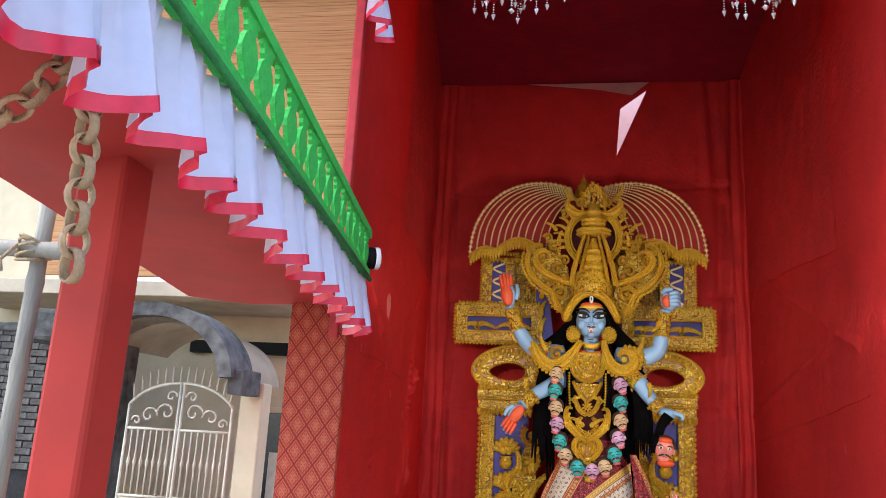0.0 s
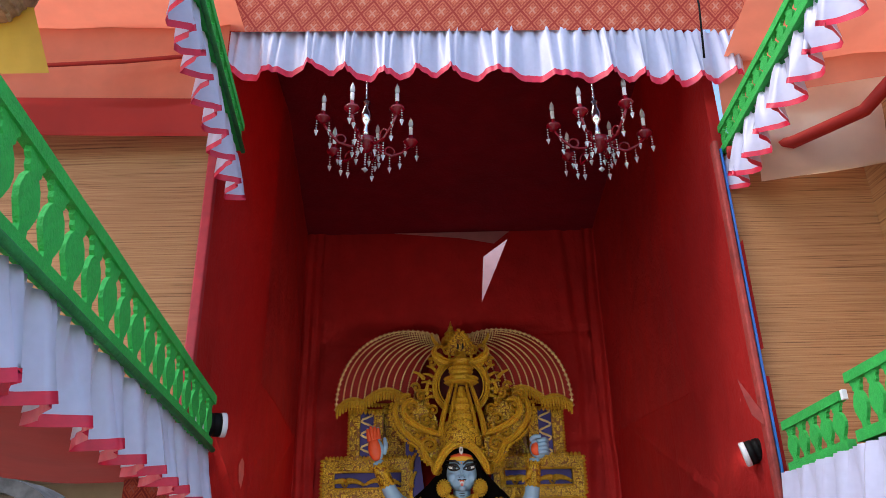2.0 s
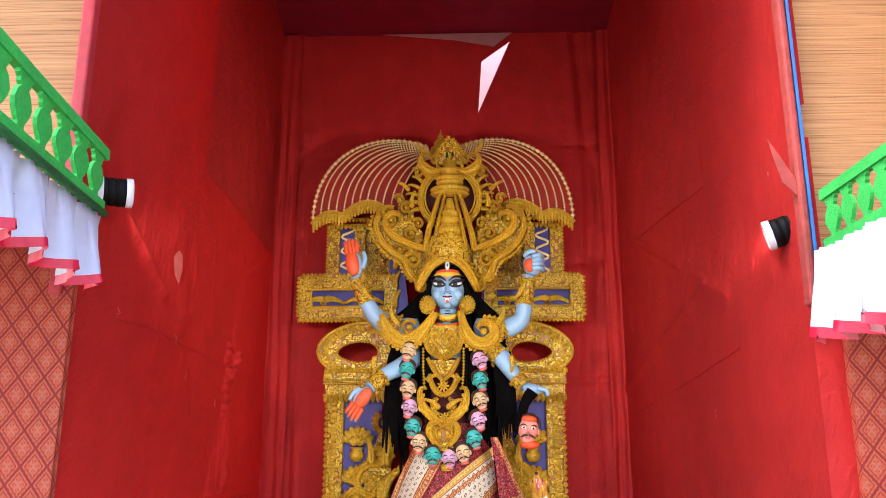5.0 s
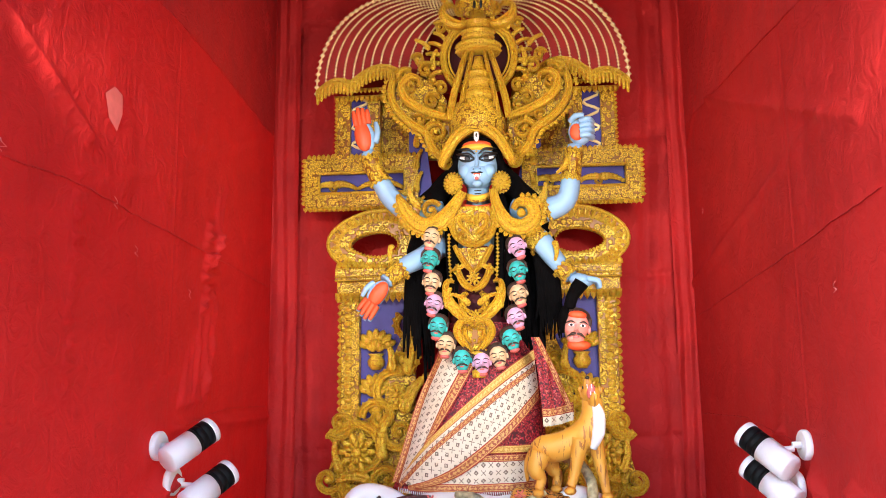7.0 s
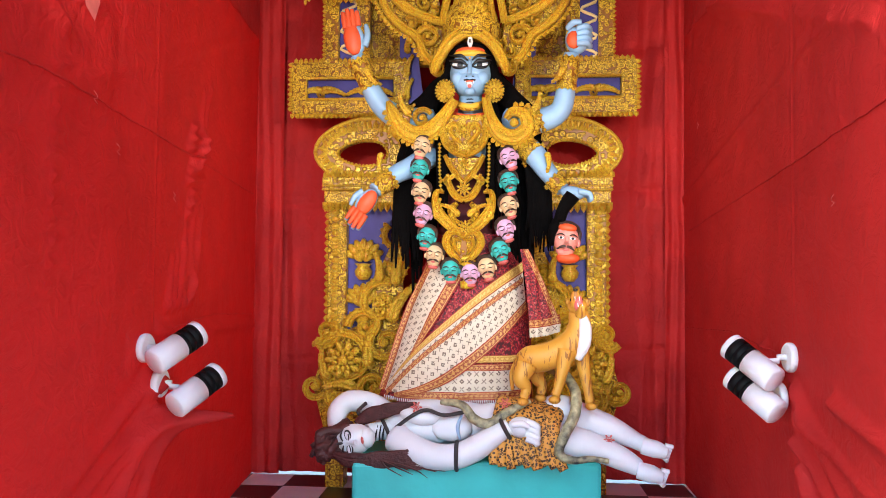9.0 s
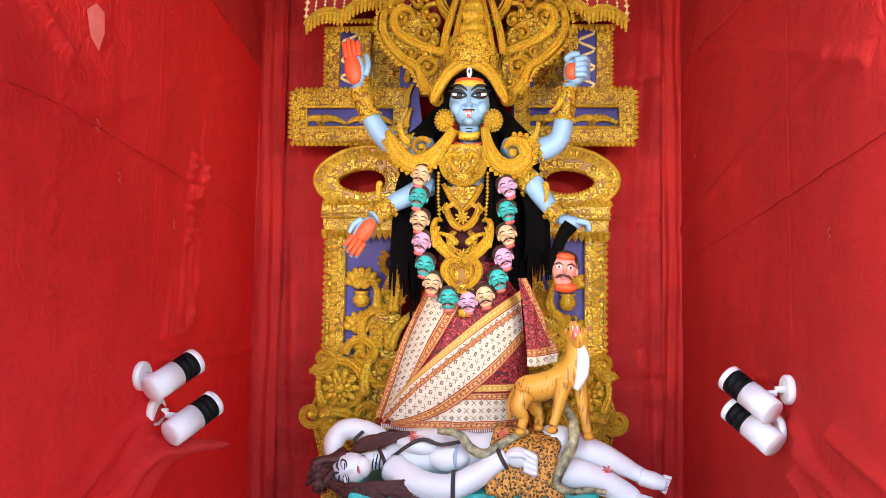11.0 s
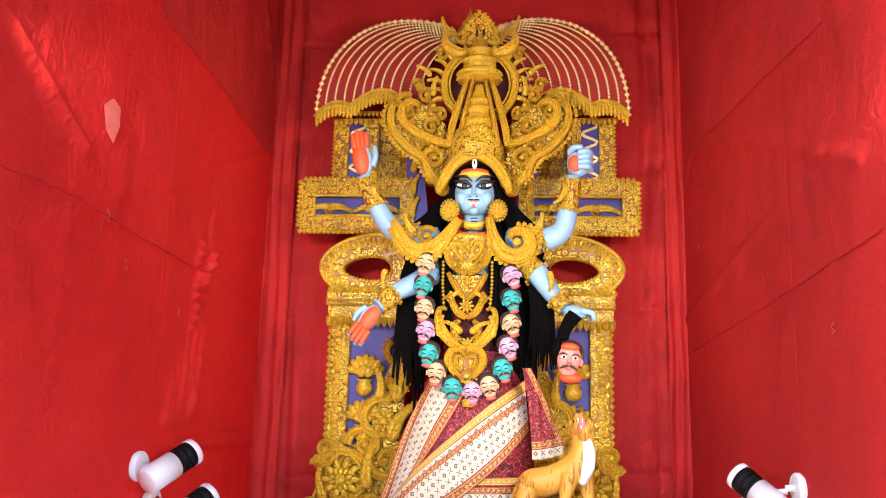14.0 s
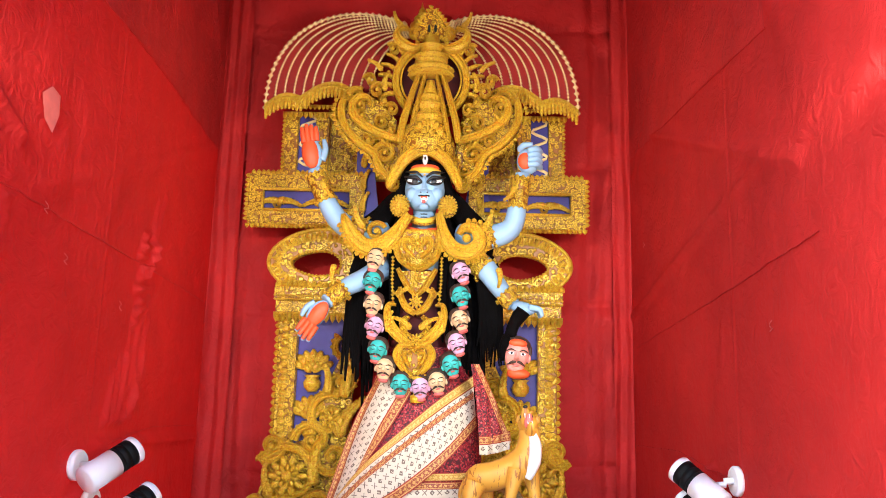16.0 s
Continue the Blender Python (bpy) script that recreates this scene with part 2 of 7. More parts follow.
def thing(name, label, category, group="", kind="", at=(0, 0, 0)):
    ob = new(name)
    ob.location = at
    ob.empty_display_size = 0.05
    return tagged(ob, label, category, group, kind)


def box(bm, lo, hi, mi=0, bev=0.0):
    lo, hi = Vector(lo), Vector(hi)
    vs = [bm.verts.new((x, y, z)) for x in (lo.x, hi.x) for y in (lo.y, hi.y) for z in (lo.z, hi.z)]
    fs = [bm.faces.new([vs[i] for i in q]) for q in ((0, 1, 3, 2), (4, 6, 7, 5), (0, 4, 5, 1), (2, 3, 7, 6), (0, 2, 6, 4), (1, 5, 7, 3))]
    for f in fs:
        f.material_index = mi
    if bev > 0:
        es = list({e for f in fs for e in f.edges})
        r = bmesh.ops.bevel(bm, geom=es, offset=bev, segments=2, affect="EDGES", profile=0.5)
        for f in r["faces"]:
            f.material_index = mi
    return vs


def newbox(lo, hi, bev=0.0):
    bm = bmesh.new()
    box(bm, lo, hi, 0, bev)
    return bm


def tube(bm, pts, radii, sides=8, mi=0, squash=1.0, caps=True):
    """Sweep a ring along points, with a radius at each."""
    pts = [Vector(p) for p in pts]
    if isinstance(radii, (int, float)):
        radii = [radii] * len(pts)
    up = None
    rings = []
    for i, p in enumerate(pts):
        d = (pts[min(i + 1, len(pts) - 1)] - pts[max(i - 1, 0)]).normalized()
        if up is None:
            up = Vector((0, 0, 1)) if abs(d.z) < 0.9 else Vector((0, 1, 0))
        s = d.cross(up)
        s = s.normalized() if s.length > 1e-6 else Vector((1, 0, 0))
        up = s.cross(d).normalized()
        rings.append([bm.verts.new(p + (s * math.cos(a) + up * math.sin(a) * squash) * radii[i]) for a in [2 * math.pi * k / sides for k in range(sides)]])
    for a, b in zip(rings, rings[1:]):
        for k in range(sides):
            f = bm.faces.new((a[k], a[(k + 1) % sides], b[(k + 1) % sides], b[k]))
            f.material_index, f.smooth = mi, True
    if caps:
        for r in (rings[0][::-1], rings[-1]):
            f = bm.faces.new(r)
            f.material_index = mi
    return rings


def ball(bm, c, r, mi=0, rot=None, u=10, v=7):
    r = (r, r, r) if isinstance(r, (int, float)) else r
    m = Matrix.LocRotScale(Vector(c), Euler([radians(a) for a in rot]) if rot else None, Vector(r))
    V = bm.verts.new
    rows = []
    for j in range(1, v):
        t = math.pi * j / v
        st, ct = math.sin(t), math.cos(t)
        rows.append([V(m @ Vector((st * math.cos(2 * math.pi * i / u), st * math.sin(2 * math.pi * i / u), ct))) for i in range(u)])
    top, low = V(m @ Vector((0, 0, 1))), V(m @ Vector((0, 0, -1)))
    fs = []
    for i in range(u):
        j = (i + 1) % u
        fs.append(bm.faces.new((top, rows[0][i], rows[0][j])))
        fs.append(bm.faces.new((low, rows[-1][j], rows[-1][i])))
    for p, q in zip(rows, rows[1:]):
        for i in range(u):
            j = (i + 1) % u
            fs.append(bm.faces.new((p[i], q[i], q[j], p[j])))
    for f in fs:
        f.material_index, f.smooth = mi, True


def bead(bm, c, r, mi=0):
    """A small faceted bead of eight faces."""
    c = Vector(c)
    p = [bm.verts.new(c + Vector(d) * r) for d in ((1, 0, 0), (0, 1, 0), (-1, 0, 0), (0, -1, 0), (0, 0, 1), (0, 0, -1))]
    for i in range(4):
        for f in (bm.faces.new((p[i], p[(i + 1) % 4], p[4])), bm.faces.new((p[(i + 1) % 4], p[i], p[5]))):
            f.material_index, f.smooth = mi, True


def lathe(bm, profile, c=(0, 0, 0), sides=16, mi=0, m=None):
    """Turn (radius, height) pairs round the z axis."""
    m = m or Matrix.Translation(c)
    rings = [[bm.verts.new(m @ Vector((max(r, 1e-4) * math.cos(a), max(r, 1e-4) * math.sin(a), z))) for a in [2 * math.pi * k / sides for k in range(sides)]] for r, z in profile]
    for a, b in zip(rings, rings[1:]):
        for k in range(sides):
            f = bm.faces.new((a[k], a[(k + 1) % sides], b[(k + 1) % sides], b[k]))
            f.material_index, f.smooth = mi, True
    for r in (rings[0][::-1], rings[-1]):
        bm.faces.new(r).material_index = mi


def plate(bm, outline, y0, y1, mi=0, hole=None):
    """Extrude an outline of (x, z) pairs from y0 (front) to y1 (back)."""
    fr = [bm.verts.new((x, y0, z)) for x, z in outline]
    bk = [bm.verts.new((x, y1, z)) for x, z in outline]
    n = len(outline)
    fs = [bm.faces.new((fr[i], bk[i], bk[(i + 1) % n], fr[(i + 1) % n])) for i in range(n)]
    if hole is None:
        fs += [bm.faces.new(fr), bm.faces.new(bk[::-1])]
    else:
        hf = [bm.verts.new((x, y0, z)) for x, z in hole]
        hb = [bm.verts.new((x, y1, z)) for x, z in hole]
        for i in range(n):
            j = (i + 1) % n
            fs += [bm.faces.new((fr[i], fr[j], hf[j], hf[i])), bm.faces.new((bk[j], bk[i], hb[i], hb[j])), bm.faces.new((hf[i], hf[j], hb[j], hb[i]))]
    for f in fs:
        f.material_index = mi
    return fs


def sheet(bm, o, u, v, nu, nv, amp=0.0, freq=2.0, mi=0, sag=0.0, seed=0.0, holes=None, shape=None):
    """A wrinkled cloth from corner o along u and v; holes(s, t) leaves cells out."""
    o, u, v = Vector(o), Vector(u), Vector(v)
    n = u.cross(v).normalized()
    g = []
    for j in range(nv + 1):
        row = []
        for i in range(nu + 1):
            s, t = i / nu, j / nv
            p = o + u * s + v * t
            w = noise.noise(p * freq + Vector((seed, seed * 0.7, 0))) + 0.4 * noise.noise(p * freq * 3.1 + Vector((0, seed, 1)))
            edge = min(1, 6 * s, 6 * (1 - s), 6 * t, 6 * (1 - t))
            if shape:
                p = p + n * shape(p, s, t)
            row.append(bm.verts.new(p + n * amp * w * edge + Vector((0, 0, -sag * 4 * s * (1 - s) * (4 * t * (1 - t)) ** 0.5))))
        g.append(row)
    for j in range(nv):
        for i in range(nu):
            if holes and holes((i + 0.5) / nu, (j + 0.5) / nv):
                continue
            f = bm.faces.new((g[j][i], g[j][i + 1], g[j + 1][i + 1], g[j + 1][i]))
            f.material_index, f.smooth = mi, True


def frill(name, a, b, drop, side, label, fold=0.19, depth=0.06, seed=0, bias=0.0):
    """A gathered satin frill with a pink hem, hung from the line a-b; side is the way it bulges."""
    a, b, side = Vector(a), Vector(b), Vector(side)
    root = thing(name, label, "frill", "satin frills", at=a)
    rnd = random.Random(seed)
    length = (b - a).length
    way = (b - a) / length
    n = max(24, int(length / 0.016))
    rows = [0, 0.12, 0.3, 0.5, 0.7, 0.84, 0.89]
    hem_rows = [0.885, 0.94, 1.0]
    ph, phase = 0.0, []
    for i in range(n + 1):
        ph += (2 * math.pi * length / n / fold) * (1 + 0.75 * noise.noise(Vector((i * length / n * 2.3, seed * 3.1, 0))))
        phase.append(ph)
    def at(i, t):
        s = i / n * length
        f = phase[i]
        grow = 0.1 + 0.9 * t ** 0.8
        swing = math.sin(f) + 0.35 * math.sin(2 * f + 1.0)
        wide = depth * grow * swing + 0.016 * math.sin(f * 3.7 + seed) * (1 - 0.4 * t) + 0.007 * math.sin(f * 9.1 + 2 * seed) * (1 - 0.7 * t)
        along = 0.5 * depth * grow * math.cos(f) * 1.25
        low = drop * (1 + 0.15 * noise.noise(Vector((s * 3, seed, 5)))) - 0.012 * math.sin(f + 0.6)
        return way * (s + along) + side * (wide + depth * 0.6 * grow + bias * t) + Vector((0, 0, -low * t))
    for nm, rr, m, lab, off in (("cloth", rows, SATIN, "", 0.0), ("hem", hem_rows, HEM, "pink satin ribbon hem", 0.003)):
        bm = bmesh.new()
        g = [[bm.verts.new(at(i, t) + side * off) for i in range(n + 1)] for t in rr]
        for r0, r1 in zip(g, g[1:]):
            for i in range(n):
                bm.faces.new((r0[i], r0[i + 1], r1[i + 1], r1[i])).smooth = True
        part(nm, bm, m, root, lab, True)
    return root

# ---- structure ----
FLOOR = -0.05
def xl(y):
    return -1.10 + 0.083 * (3.2 - y)


def structure(name, bm, material, label, category, smooth=False):
    return tagged(link(name, bm, material, smooth=smooth), label, category, kind="structure")


bm = bmesh.new()
g = 120.0
vs = [bm.verts.new(p) for p in ((-g, -g, -0.12), (g, -g, -0.12), (g, g, -0.12), (-g, g, -0.12))]
bm.faces.new(vs)
structure("ground", bm, EARTH, "trodden brown earth round the festival tent", "ground")

# the alcove: two side walls, back wall, ceiling
TOP = 5.28
BACK = 7.2
WALL_L = [(-1.235, 3.27), (-1.30, 5.0), (-1.54, 7.2)]
WALL_R = [(1.415, 3.36), (1.45, 5.03), (1.51, 7.2)]
def crease(p, a, b, width, depth):
    """Height of a tight fold of cloth that runs from a to b (y, z), at the place p."""
    ax, az, bx, bz = *a, *b
    dx, dz = bx - ax, bz - az
    L2 = dx * dx + dz * dz
    if abs(2 * p[0] - ax - bx) > abs(dx) + 5 * width or abs(2 * p[1] - az - bz) > abs(dz) + 5 * width:
        return 0.0
    t = max(0.0, min(1.0, ((p[0] - ax) * dx + (p[1] - az) * dz) / L2))
    d = math.hypot(p[0] - ax - dx * t, p[1] - az - dz * t)
    return 2.8 * depth * math.exp(-(d / width) ** 2) * (1 - 0.6 * t)


FOLDS_W = [((4.95, 0.92), (4.5, 0.30), 0.035, 0.022), ((4.95, 0.90), (4.75, 0.15), 0.03, 0.02), ((4.95, 0.9), (4.35, 0.62), 0.03, 0.016), ((4.98, 1.1), (7.15, 1.0), 0.03, 0.016), ((7.1, 3.1), (4.2, 2.0), 0.03, 0.004), ((7.0, 3.6), (5.2, 5.2), 0.03, 0.012), ((5.02, 0.0), (5.0, 5.2), 0.03, -0.012),
           ((5.5, 1.3), (5.75, 1.7), 0.025, 0.014), ((5.45, 1.25), (5.6, 1.75), 0.02, 0.012), ((5.35, 1.2), (5.45, 1.6), 0.02, 0.010), ((5.6, 2.0), (5.9, 2.4), 0.02, 0.012), ((5.55, 1.9), (5.75, 2.35), 0.02, 0.012), ((4.2, 2.2), (3.4, 2.6), 0.03, 0.01)]
for k in range(9):
    FOLDS_W.append(((5.45 + 0.03 * (k % 3), 1.66 + 0.055 * k), (5.62 + 0.05 * (k % 4), 1.70 + 0.055 * k), 0.02, 0.012 + 0.004 * (k % 2)))
for k in range(7):
    FOLDS_W.append(((4.90, 0.76), (4.30 + 0.09 * k, 0.50 - 0.075 * k), 0.022, 0.020))
for k in range(11):
    FOLDS_W.append(((4.14 + 0.012 * (k % 3), 1.30 + 0.075 * k), (4.19 + 0.02 * (k % 4), 1.315 + 0.075 * k), 0.014, 0.006))
for k in range(6):
    FOLDS_W.append(((5.16 + 0.07 * k, 1.20), (5.26 + 0.075 * k, 1.44 + 0.03 * (k % 3)), 0.018, 0.011))
FOLDS_E = [((5.35, 1.05), (5.55, 1.0), 0.02, 0.012), ((4.9, 0.80), (4.3, 0.62), 0.02, 0.014), ((4.9, 0.70), (4.4, 0.36), 0.02, 0.014), ((4.85, 0.60), (4.6, 0.10), 0.02, 0.014), ((5.05, 0.95), (4.5, 0.55), 0.03, 0.018), ((5.05, 0.95), (4.6, 0.20), 0.03, 0.018), ((7.0, 2.9), (5.0, 4.2), 0.03, 0.006), ((7.15, 1.9), (4.6, 2.3), 0.03, 0.010), ((5.03, 0.0), (5.03, 5.2), 0.025, -0.014), ((4.6, 0.9), (3.9, 0.75), 0.03, 0.014), ((6.4, 3.0), (4.3, 2.2), 0.03, 0.008)]


def back_fold(p, s, t):
    x, z = p.x, p.z
    side = min(abs(x + 1.45), abs(x - 1.42))
    near = math.exp(-(side / 0.26) ** 2)
    h = 0.085 * near * noise.noise(Vector((x * 11 + 0.5 * math.sin(z * 1.3), z * 0.55, 3.0))) + 0.02 * near * noise.noise(Vector((x * 26, z * 1.1, 8.0)))
    for z0 in (0.80, 1.93, 2.95, 4.05):
        h += 0.02 * math.exp(-((z - z0 - 0.04 * x) / 0.022) ** 2)
        h += 0.018 * near * math.sin((z - z0) * 26 + x * 5) * math.exp(-((z - z0) / 0.2) ** 2)
    return h


for name, line, out in (("wall_west", WALL_L, -1), ("wall_east", WALL_R, 1)):
    bm = bmesh.new()
    for (x0, y0), (x1, y1) in zip(line, line[1:]):
        nu = 130
        folds = FOLDS_W if out < 0 else FOLDS_E
        def shape(p, s, t):
            return -out * sum(crease((p.y, p.z), *f) for f in folds) * min(1, 20 * s, 20 * (1 - s)) if 0.001 < s < 0.999 else 0.0
        sheet(bm, (x0, y0, FLOOR), (x1 - x0, y1 - y0, 0), (0, 0, TOP - FLOOR + 0.15), nu, 330, 0.010, 2.2, seed=out * 2.0, shape=shape)
        th = 0.06 * out
        vs = [bm.verts.new(p) for p in ((x0 + th, y0, FLOOR), (x1 + th, y1, FLOOR), (x1 + th, y1, TOP + 0.15), (x0 + th, y0, TOP + 0.15))]
        bm.faces.new(vs)
    x0, y0 = line[0]
    vs = [bm.verts.new(p) for p in ((x0, y0, FLOOR), (x0 + 0.06 * out, y0, FLOOR), (x0 + 0.06 * out, y0, TOP), (x0, y0, TOP))]
    bm.faces.new(vs)
    structure(name, bm, RED, "red cloth side wall of the alcove, stretched and creased", "wall", True)
def wall_point(out, y, z, off):
    """A place on the wrinkled side wall (out -1 west, 1 east), off metres proud of it."""
    line, folds = (WALL_L, FOLDS_W) if out < 0 else (WALL_R, FOLDS_E)
    a, b = (line[0], line[1]) if y < line[1][1] else (line[1], line[2])
    y = min(max(y, line[0][1] + 0.01), line[2][1] - 0.01)
    s = (y - a[1]) / (b[1] - a[1])
    t = (z - FLOOR) / (TOP - FLOOR + 0.15)
    p = Vector((a[0] + (b[0] - a[0]) * s, y, z))
    q = p * 2.2 + Vector((out * 2.0, out * 1.4, 0))
    w = noise.noise(q) + 0.4 * noise.noise(p * 6.82 + Vector((0, out * 2.0, 1)))
    edge = max(0, min(1, 6 * s, 6 * (1 - s), 6 * t, 6 * (1 - t)))
    fold = sum(crease((y, z), *f) for f in folds) * max(0, min(1, 20 * s, 20 * (1 - s)))
    return p + Vector((0.010 * w * edge - out * (fold + off), 0, 0))


# cloth pieces lapped over the side walls, and sewn seams
for out, y0, z0, y1, z1 in ((-1, 4.72, 2.98, 7.16, 3.06), (1, 4.53, 2.81, 7.16, 3.05)):
    bm = bmesh.new()
    n, m = 70, 40
    g = []
    for j in range(m + 1):
        row = []
        for i in range(n + 1):
            s, t = i / n, j / m
            y = y0 + (y1 - y0) * s
            low = z0 + (z1 - z0) * s + 0.02 * math.sin(3.1 * s) + 0.006 * noise.noise(Vector((s * 14, out, 0)))
            z = low + (TOP - 0.02 - low) * t
            lift = 0.004 + 0.008 * max(0, noise.noise(Vector((y * 5, z * 2.2 + y * 2, out * 3)))) * min(1, 5 * t)
            row.append(bm.verts.new(wall_point(out, y, z, lift)))
        g.append(row)
    for r0, r1 in zip(g, g[1:]):
        for i in range(n):
            bm.faces.new((r0[i], r0[i + 1], r1[i + 1], r1[i])).smooth = True
    structure("lapped_cloth", bm, RED_OPAQUE, "red cloth piece lapped over the upper side wall", "cloth", True)
for out, line in ((-1, ((3.73, 2.00), (4.07, 2.015), (5.0, 1.97), (7.1, 1.93))), (1, ((4.17, 1.92), (5.0, 1.84), (7.08, 1.67))),
                  (-1, ((4.72, 2.98), (5.9, 3.03), (7.1, 3.06))), (1, ((4.53, 2.81), (5.8, 2.94), (7.08, 3.05))),
                  (-1, ((5.15, 1.10), (6.0, 1.13), (7.1, 1.08))), (1, ((5.1, 1.02), (6.0, 1.07), (7.1, 1.02)))):
    bm = bmesh.new()
    pts = []
    for (ya, za), (yb, zb) in zip(line, line[1:]):
        k = 26
        pts += [wall_point(out, ya + (yb - ya) * i / k, za + (zb - za) * i / k + 0.006 * noise.noise(Vector((i * 0.4, ya * 3, out))), 0.003) for i in range(k)]
    tube(bm, pts, 0.003, 6)
    structure("seam", bm, RED_OPAQUE, "sewn seam along the red cloth side wall", "seam", True)

bm = bmesh.new()
X0, X1 = -1.60, 1.57
sheet(bm, (X0, BACK, FLOOR), (X1 - X0, 0, 0), (0, 0, 5.25 - FLOOR), 150, 250, 0.018, 1.7, shape=lambda p, s, t: -back_fold(p, s, t))
back_sheet = bm
for x0, x1 in ((-1.545, -1.33), (1.37, 1.505)):
    strip = bmesh.new()
    def pleat(p, s, t):
        return 0.016 * math.sin(p.x * 75 + 2.5 * noise.noise(Vector((p.x * 4, p.z * 0.8, 2.0)))) * (0.55 + 0.45 * noise.noise(Vector((p.x * 9, p.z * 1.1, 5.0))))
    sheet(strip, (x0, BACK - 0.075, FLOOR), (x1 - x0, 0, 0), (0, 0, 5.2 - FLOOR), 36, 160, 0.02, 2.4, seed=x0, shape=pleat)
    structure("corner_drape", strip, RED_OPAQUE, "gathered strip of red cloth down the alcove corner", "drape", True)
bm = back_sheet
tri = [Vector((0.30, 0, 4.42)), Vector((0.335, 0, 4.93)), Vector((0.60, 0, 5.13))]
for i in range(3):
    a, b = tri[i], tri[(i + 1) % 3]
    near = [f for f in bm.faces if 0.2 < f.calc_center_median().x < 0.7 and 4.35 < f.calc_center_median().z < 5.19]
    geom = list({v for f in near for v in f.verts}) + list({e for f in near for e in f.edges}) + near
    bmesh.ops.bisect_plane(bm, geom=geom, plane_co=a, plane_no=Vector((-(b - a).z, 0, (b - a).x)))
def in_gap(p):
    return all((tri[(i + 1) % 3].x - tri[i].x) * (p.z - tri[i].z) - (tri[(i + 1) % 3].z - tri[i].z) * (p.x - tri[i].x) < 0 for i in range(3))
bmesh.ops.delete(bm, geom=[f for f in bm.faces if in_gap(f.calc_center_median())], context="FACES")
structure("wall_back", bm, RED_OPAQUE, "red cloth back wall with a torn gap near the top", "wall", True)
bm = bmesh.new()
plate(bm, [(-0.60, 5.20), (0.1, 5.13), (0.45, 5.06), (0.62, 5.20)], BACK - 0.05, BACK - 0.045)
tagged(link("pink_cloth_strip", bm, PINK_CLOTH), "dim pink cloth strip hanging from the ceiling edge", "cloth")
bm = bmesh.new()
sheet(bm, (-0.9, BACK + 0.35, 4.0), (2.6, 0, 0), (0, 0.15, 1.7), 20, 16, 0.03, 1.5)
structure("backdrop_cloth", bm, PINK_CLOTH, "pale pink cloth behind the gap in the back wall", "cloth", True)
bm = bmesh.new()
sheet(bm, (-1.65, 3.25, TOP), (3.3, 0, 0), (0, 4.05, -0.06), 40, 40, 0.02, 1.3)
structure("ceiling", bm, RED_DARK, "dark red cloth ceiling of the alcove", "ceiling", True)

# front above the alcove: printed fascia
bm = bmesh.new()
sheet(bm, (-1.5, 3.20, 4.62), (3.2, 0.02, -0.06), (0, -0.12, 0.85), 60, 16, 0.012, 3.0)
structure("fascia", bm, PRINT_LIGHT, "orange-red printed cotton stretched over the alcove front", "fascia", True)
frill("satin_frill", (-1.25, 3.24, 4.70), (1.62, 3.22, 4.545), 0.34, (0, -1, 0), "white satin frill with pink hem across the alcove front", fold=0.21, depth=0.035, seed=3)

# reed-mat fronts on both sides
def mat_front(name, x0, x1, z0, z1, y):
    bm = bmesh.new()
    sheet(bm, (x0, y, z0), (x1 - x0, 0, 0), (0, 0, z1 - z0), 24, 30, 0.012, 1.6, seed=x0)
    vs = [bm.verts.new(p) for p in ((x0, y + 0.02, z0), (x1, y + 0.02, z0), (x1, y + 0.02, z1), (x0, y + 0.02, z1))]
    bm.faces.new(vs)
    return structure(name, bm, REED, "brown split-reed mat covering the upper front", "mat", True)
mat_front("reed_front_west", -2.9, -1.27, 2.31, 4.2, 3.29)
mat_front("reed_front_east", 1.45, 2.22, 2.0, 3.86, 3.36)
bm = newbox((-1.285, 3.235, 2.02), (-1.235, 3.285, 4.1), 0.008)
structure("trim_west", bm, TRIM, "narrow red cloth-wrapped batten at the mat's edge", "trim")
bm = newbox((1.395, 3.31, 1.98), (1.425, 3.37, 3.9), 0.010)
structure("trim_east", bm, PINK_TRIM, "faded red cloth-wrapped batten at the mat's edge", "trim")
bm = newbox((1.428, 3.315, 2.02), (1.441, 3.345, 3.85), 0.003)
structure("trim_tape", bm, BLUE_TAPE, "bright blue strip along the reed mat", "trim")

# printed columns below the mats
for name, x0, x1, y, z1, out in (("printed_column", -1.47, -1.200, 3.22, 2.2, -1), ("printed_column", 1.505, 1.98, 3.32, 2.0, 1)):
    col = thing(name, "column wrapped in red printed cotton with a diamond lattice", "column", "printed columns", at=((x0 + x1) / 2, y, FLOOR))
    bm = bmesh.new()
    o = Vector(col.location)
    c = [Vector(p) - o for p in ((x0, y, 0), (x1, y + (0.03 if out < 0 else 0), 0), (x1, y + 0.06, 0), (x0, y + 0.06, 0))]
    for i in range(4):
        a, b = c[i], c[(i + 1) % 4]
        a, b = Vector((a.x, a.y, 0)), Vector((b.x, b.y, 0))
        sheet(bm, a, b - a, (0, 0, z1 - FLOOR), 10, 40, 0.006, 4.0)
    part("wrapping", bm, PRINT, col, "", True)

bm = bmesh.new()
sheet(bm, (1.405, 3.345, FLOOR), (0.16, 0.015, 0), (0, 0, 2.08 - FLOOR), 10, 80, 0.008, 3.0)
structure("cloth_return", bm, RED_OPAQUE, "red cloth turned round the front edge of the side wall", "cloth", True)

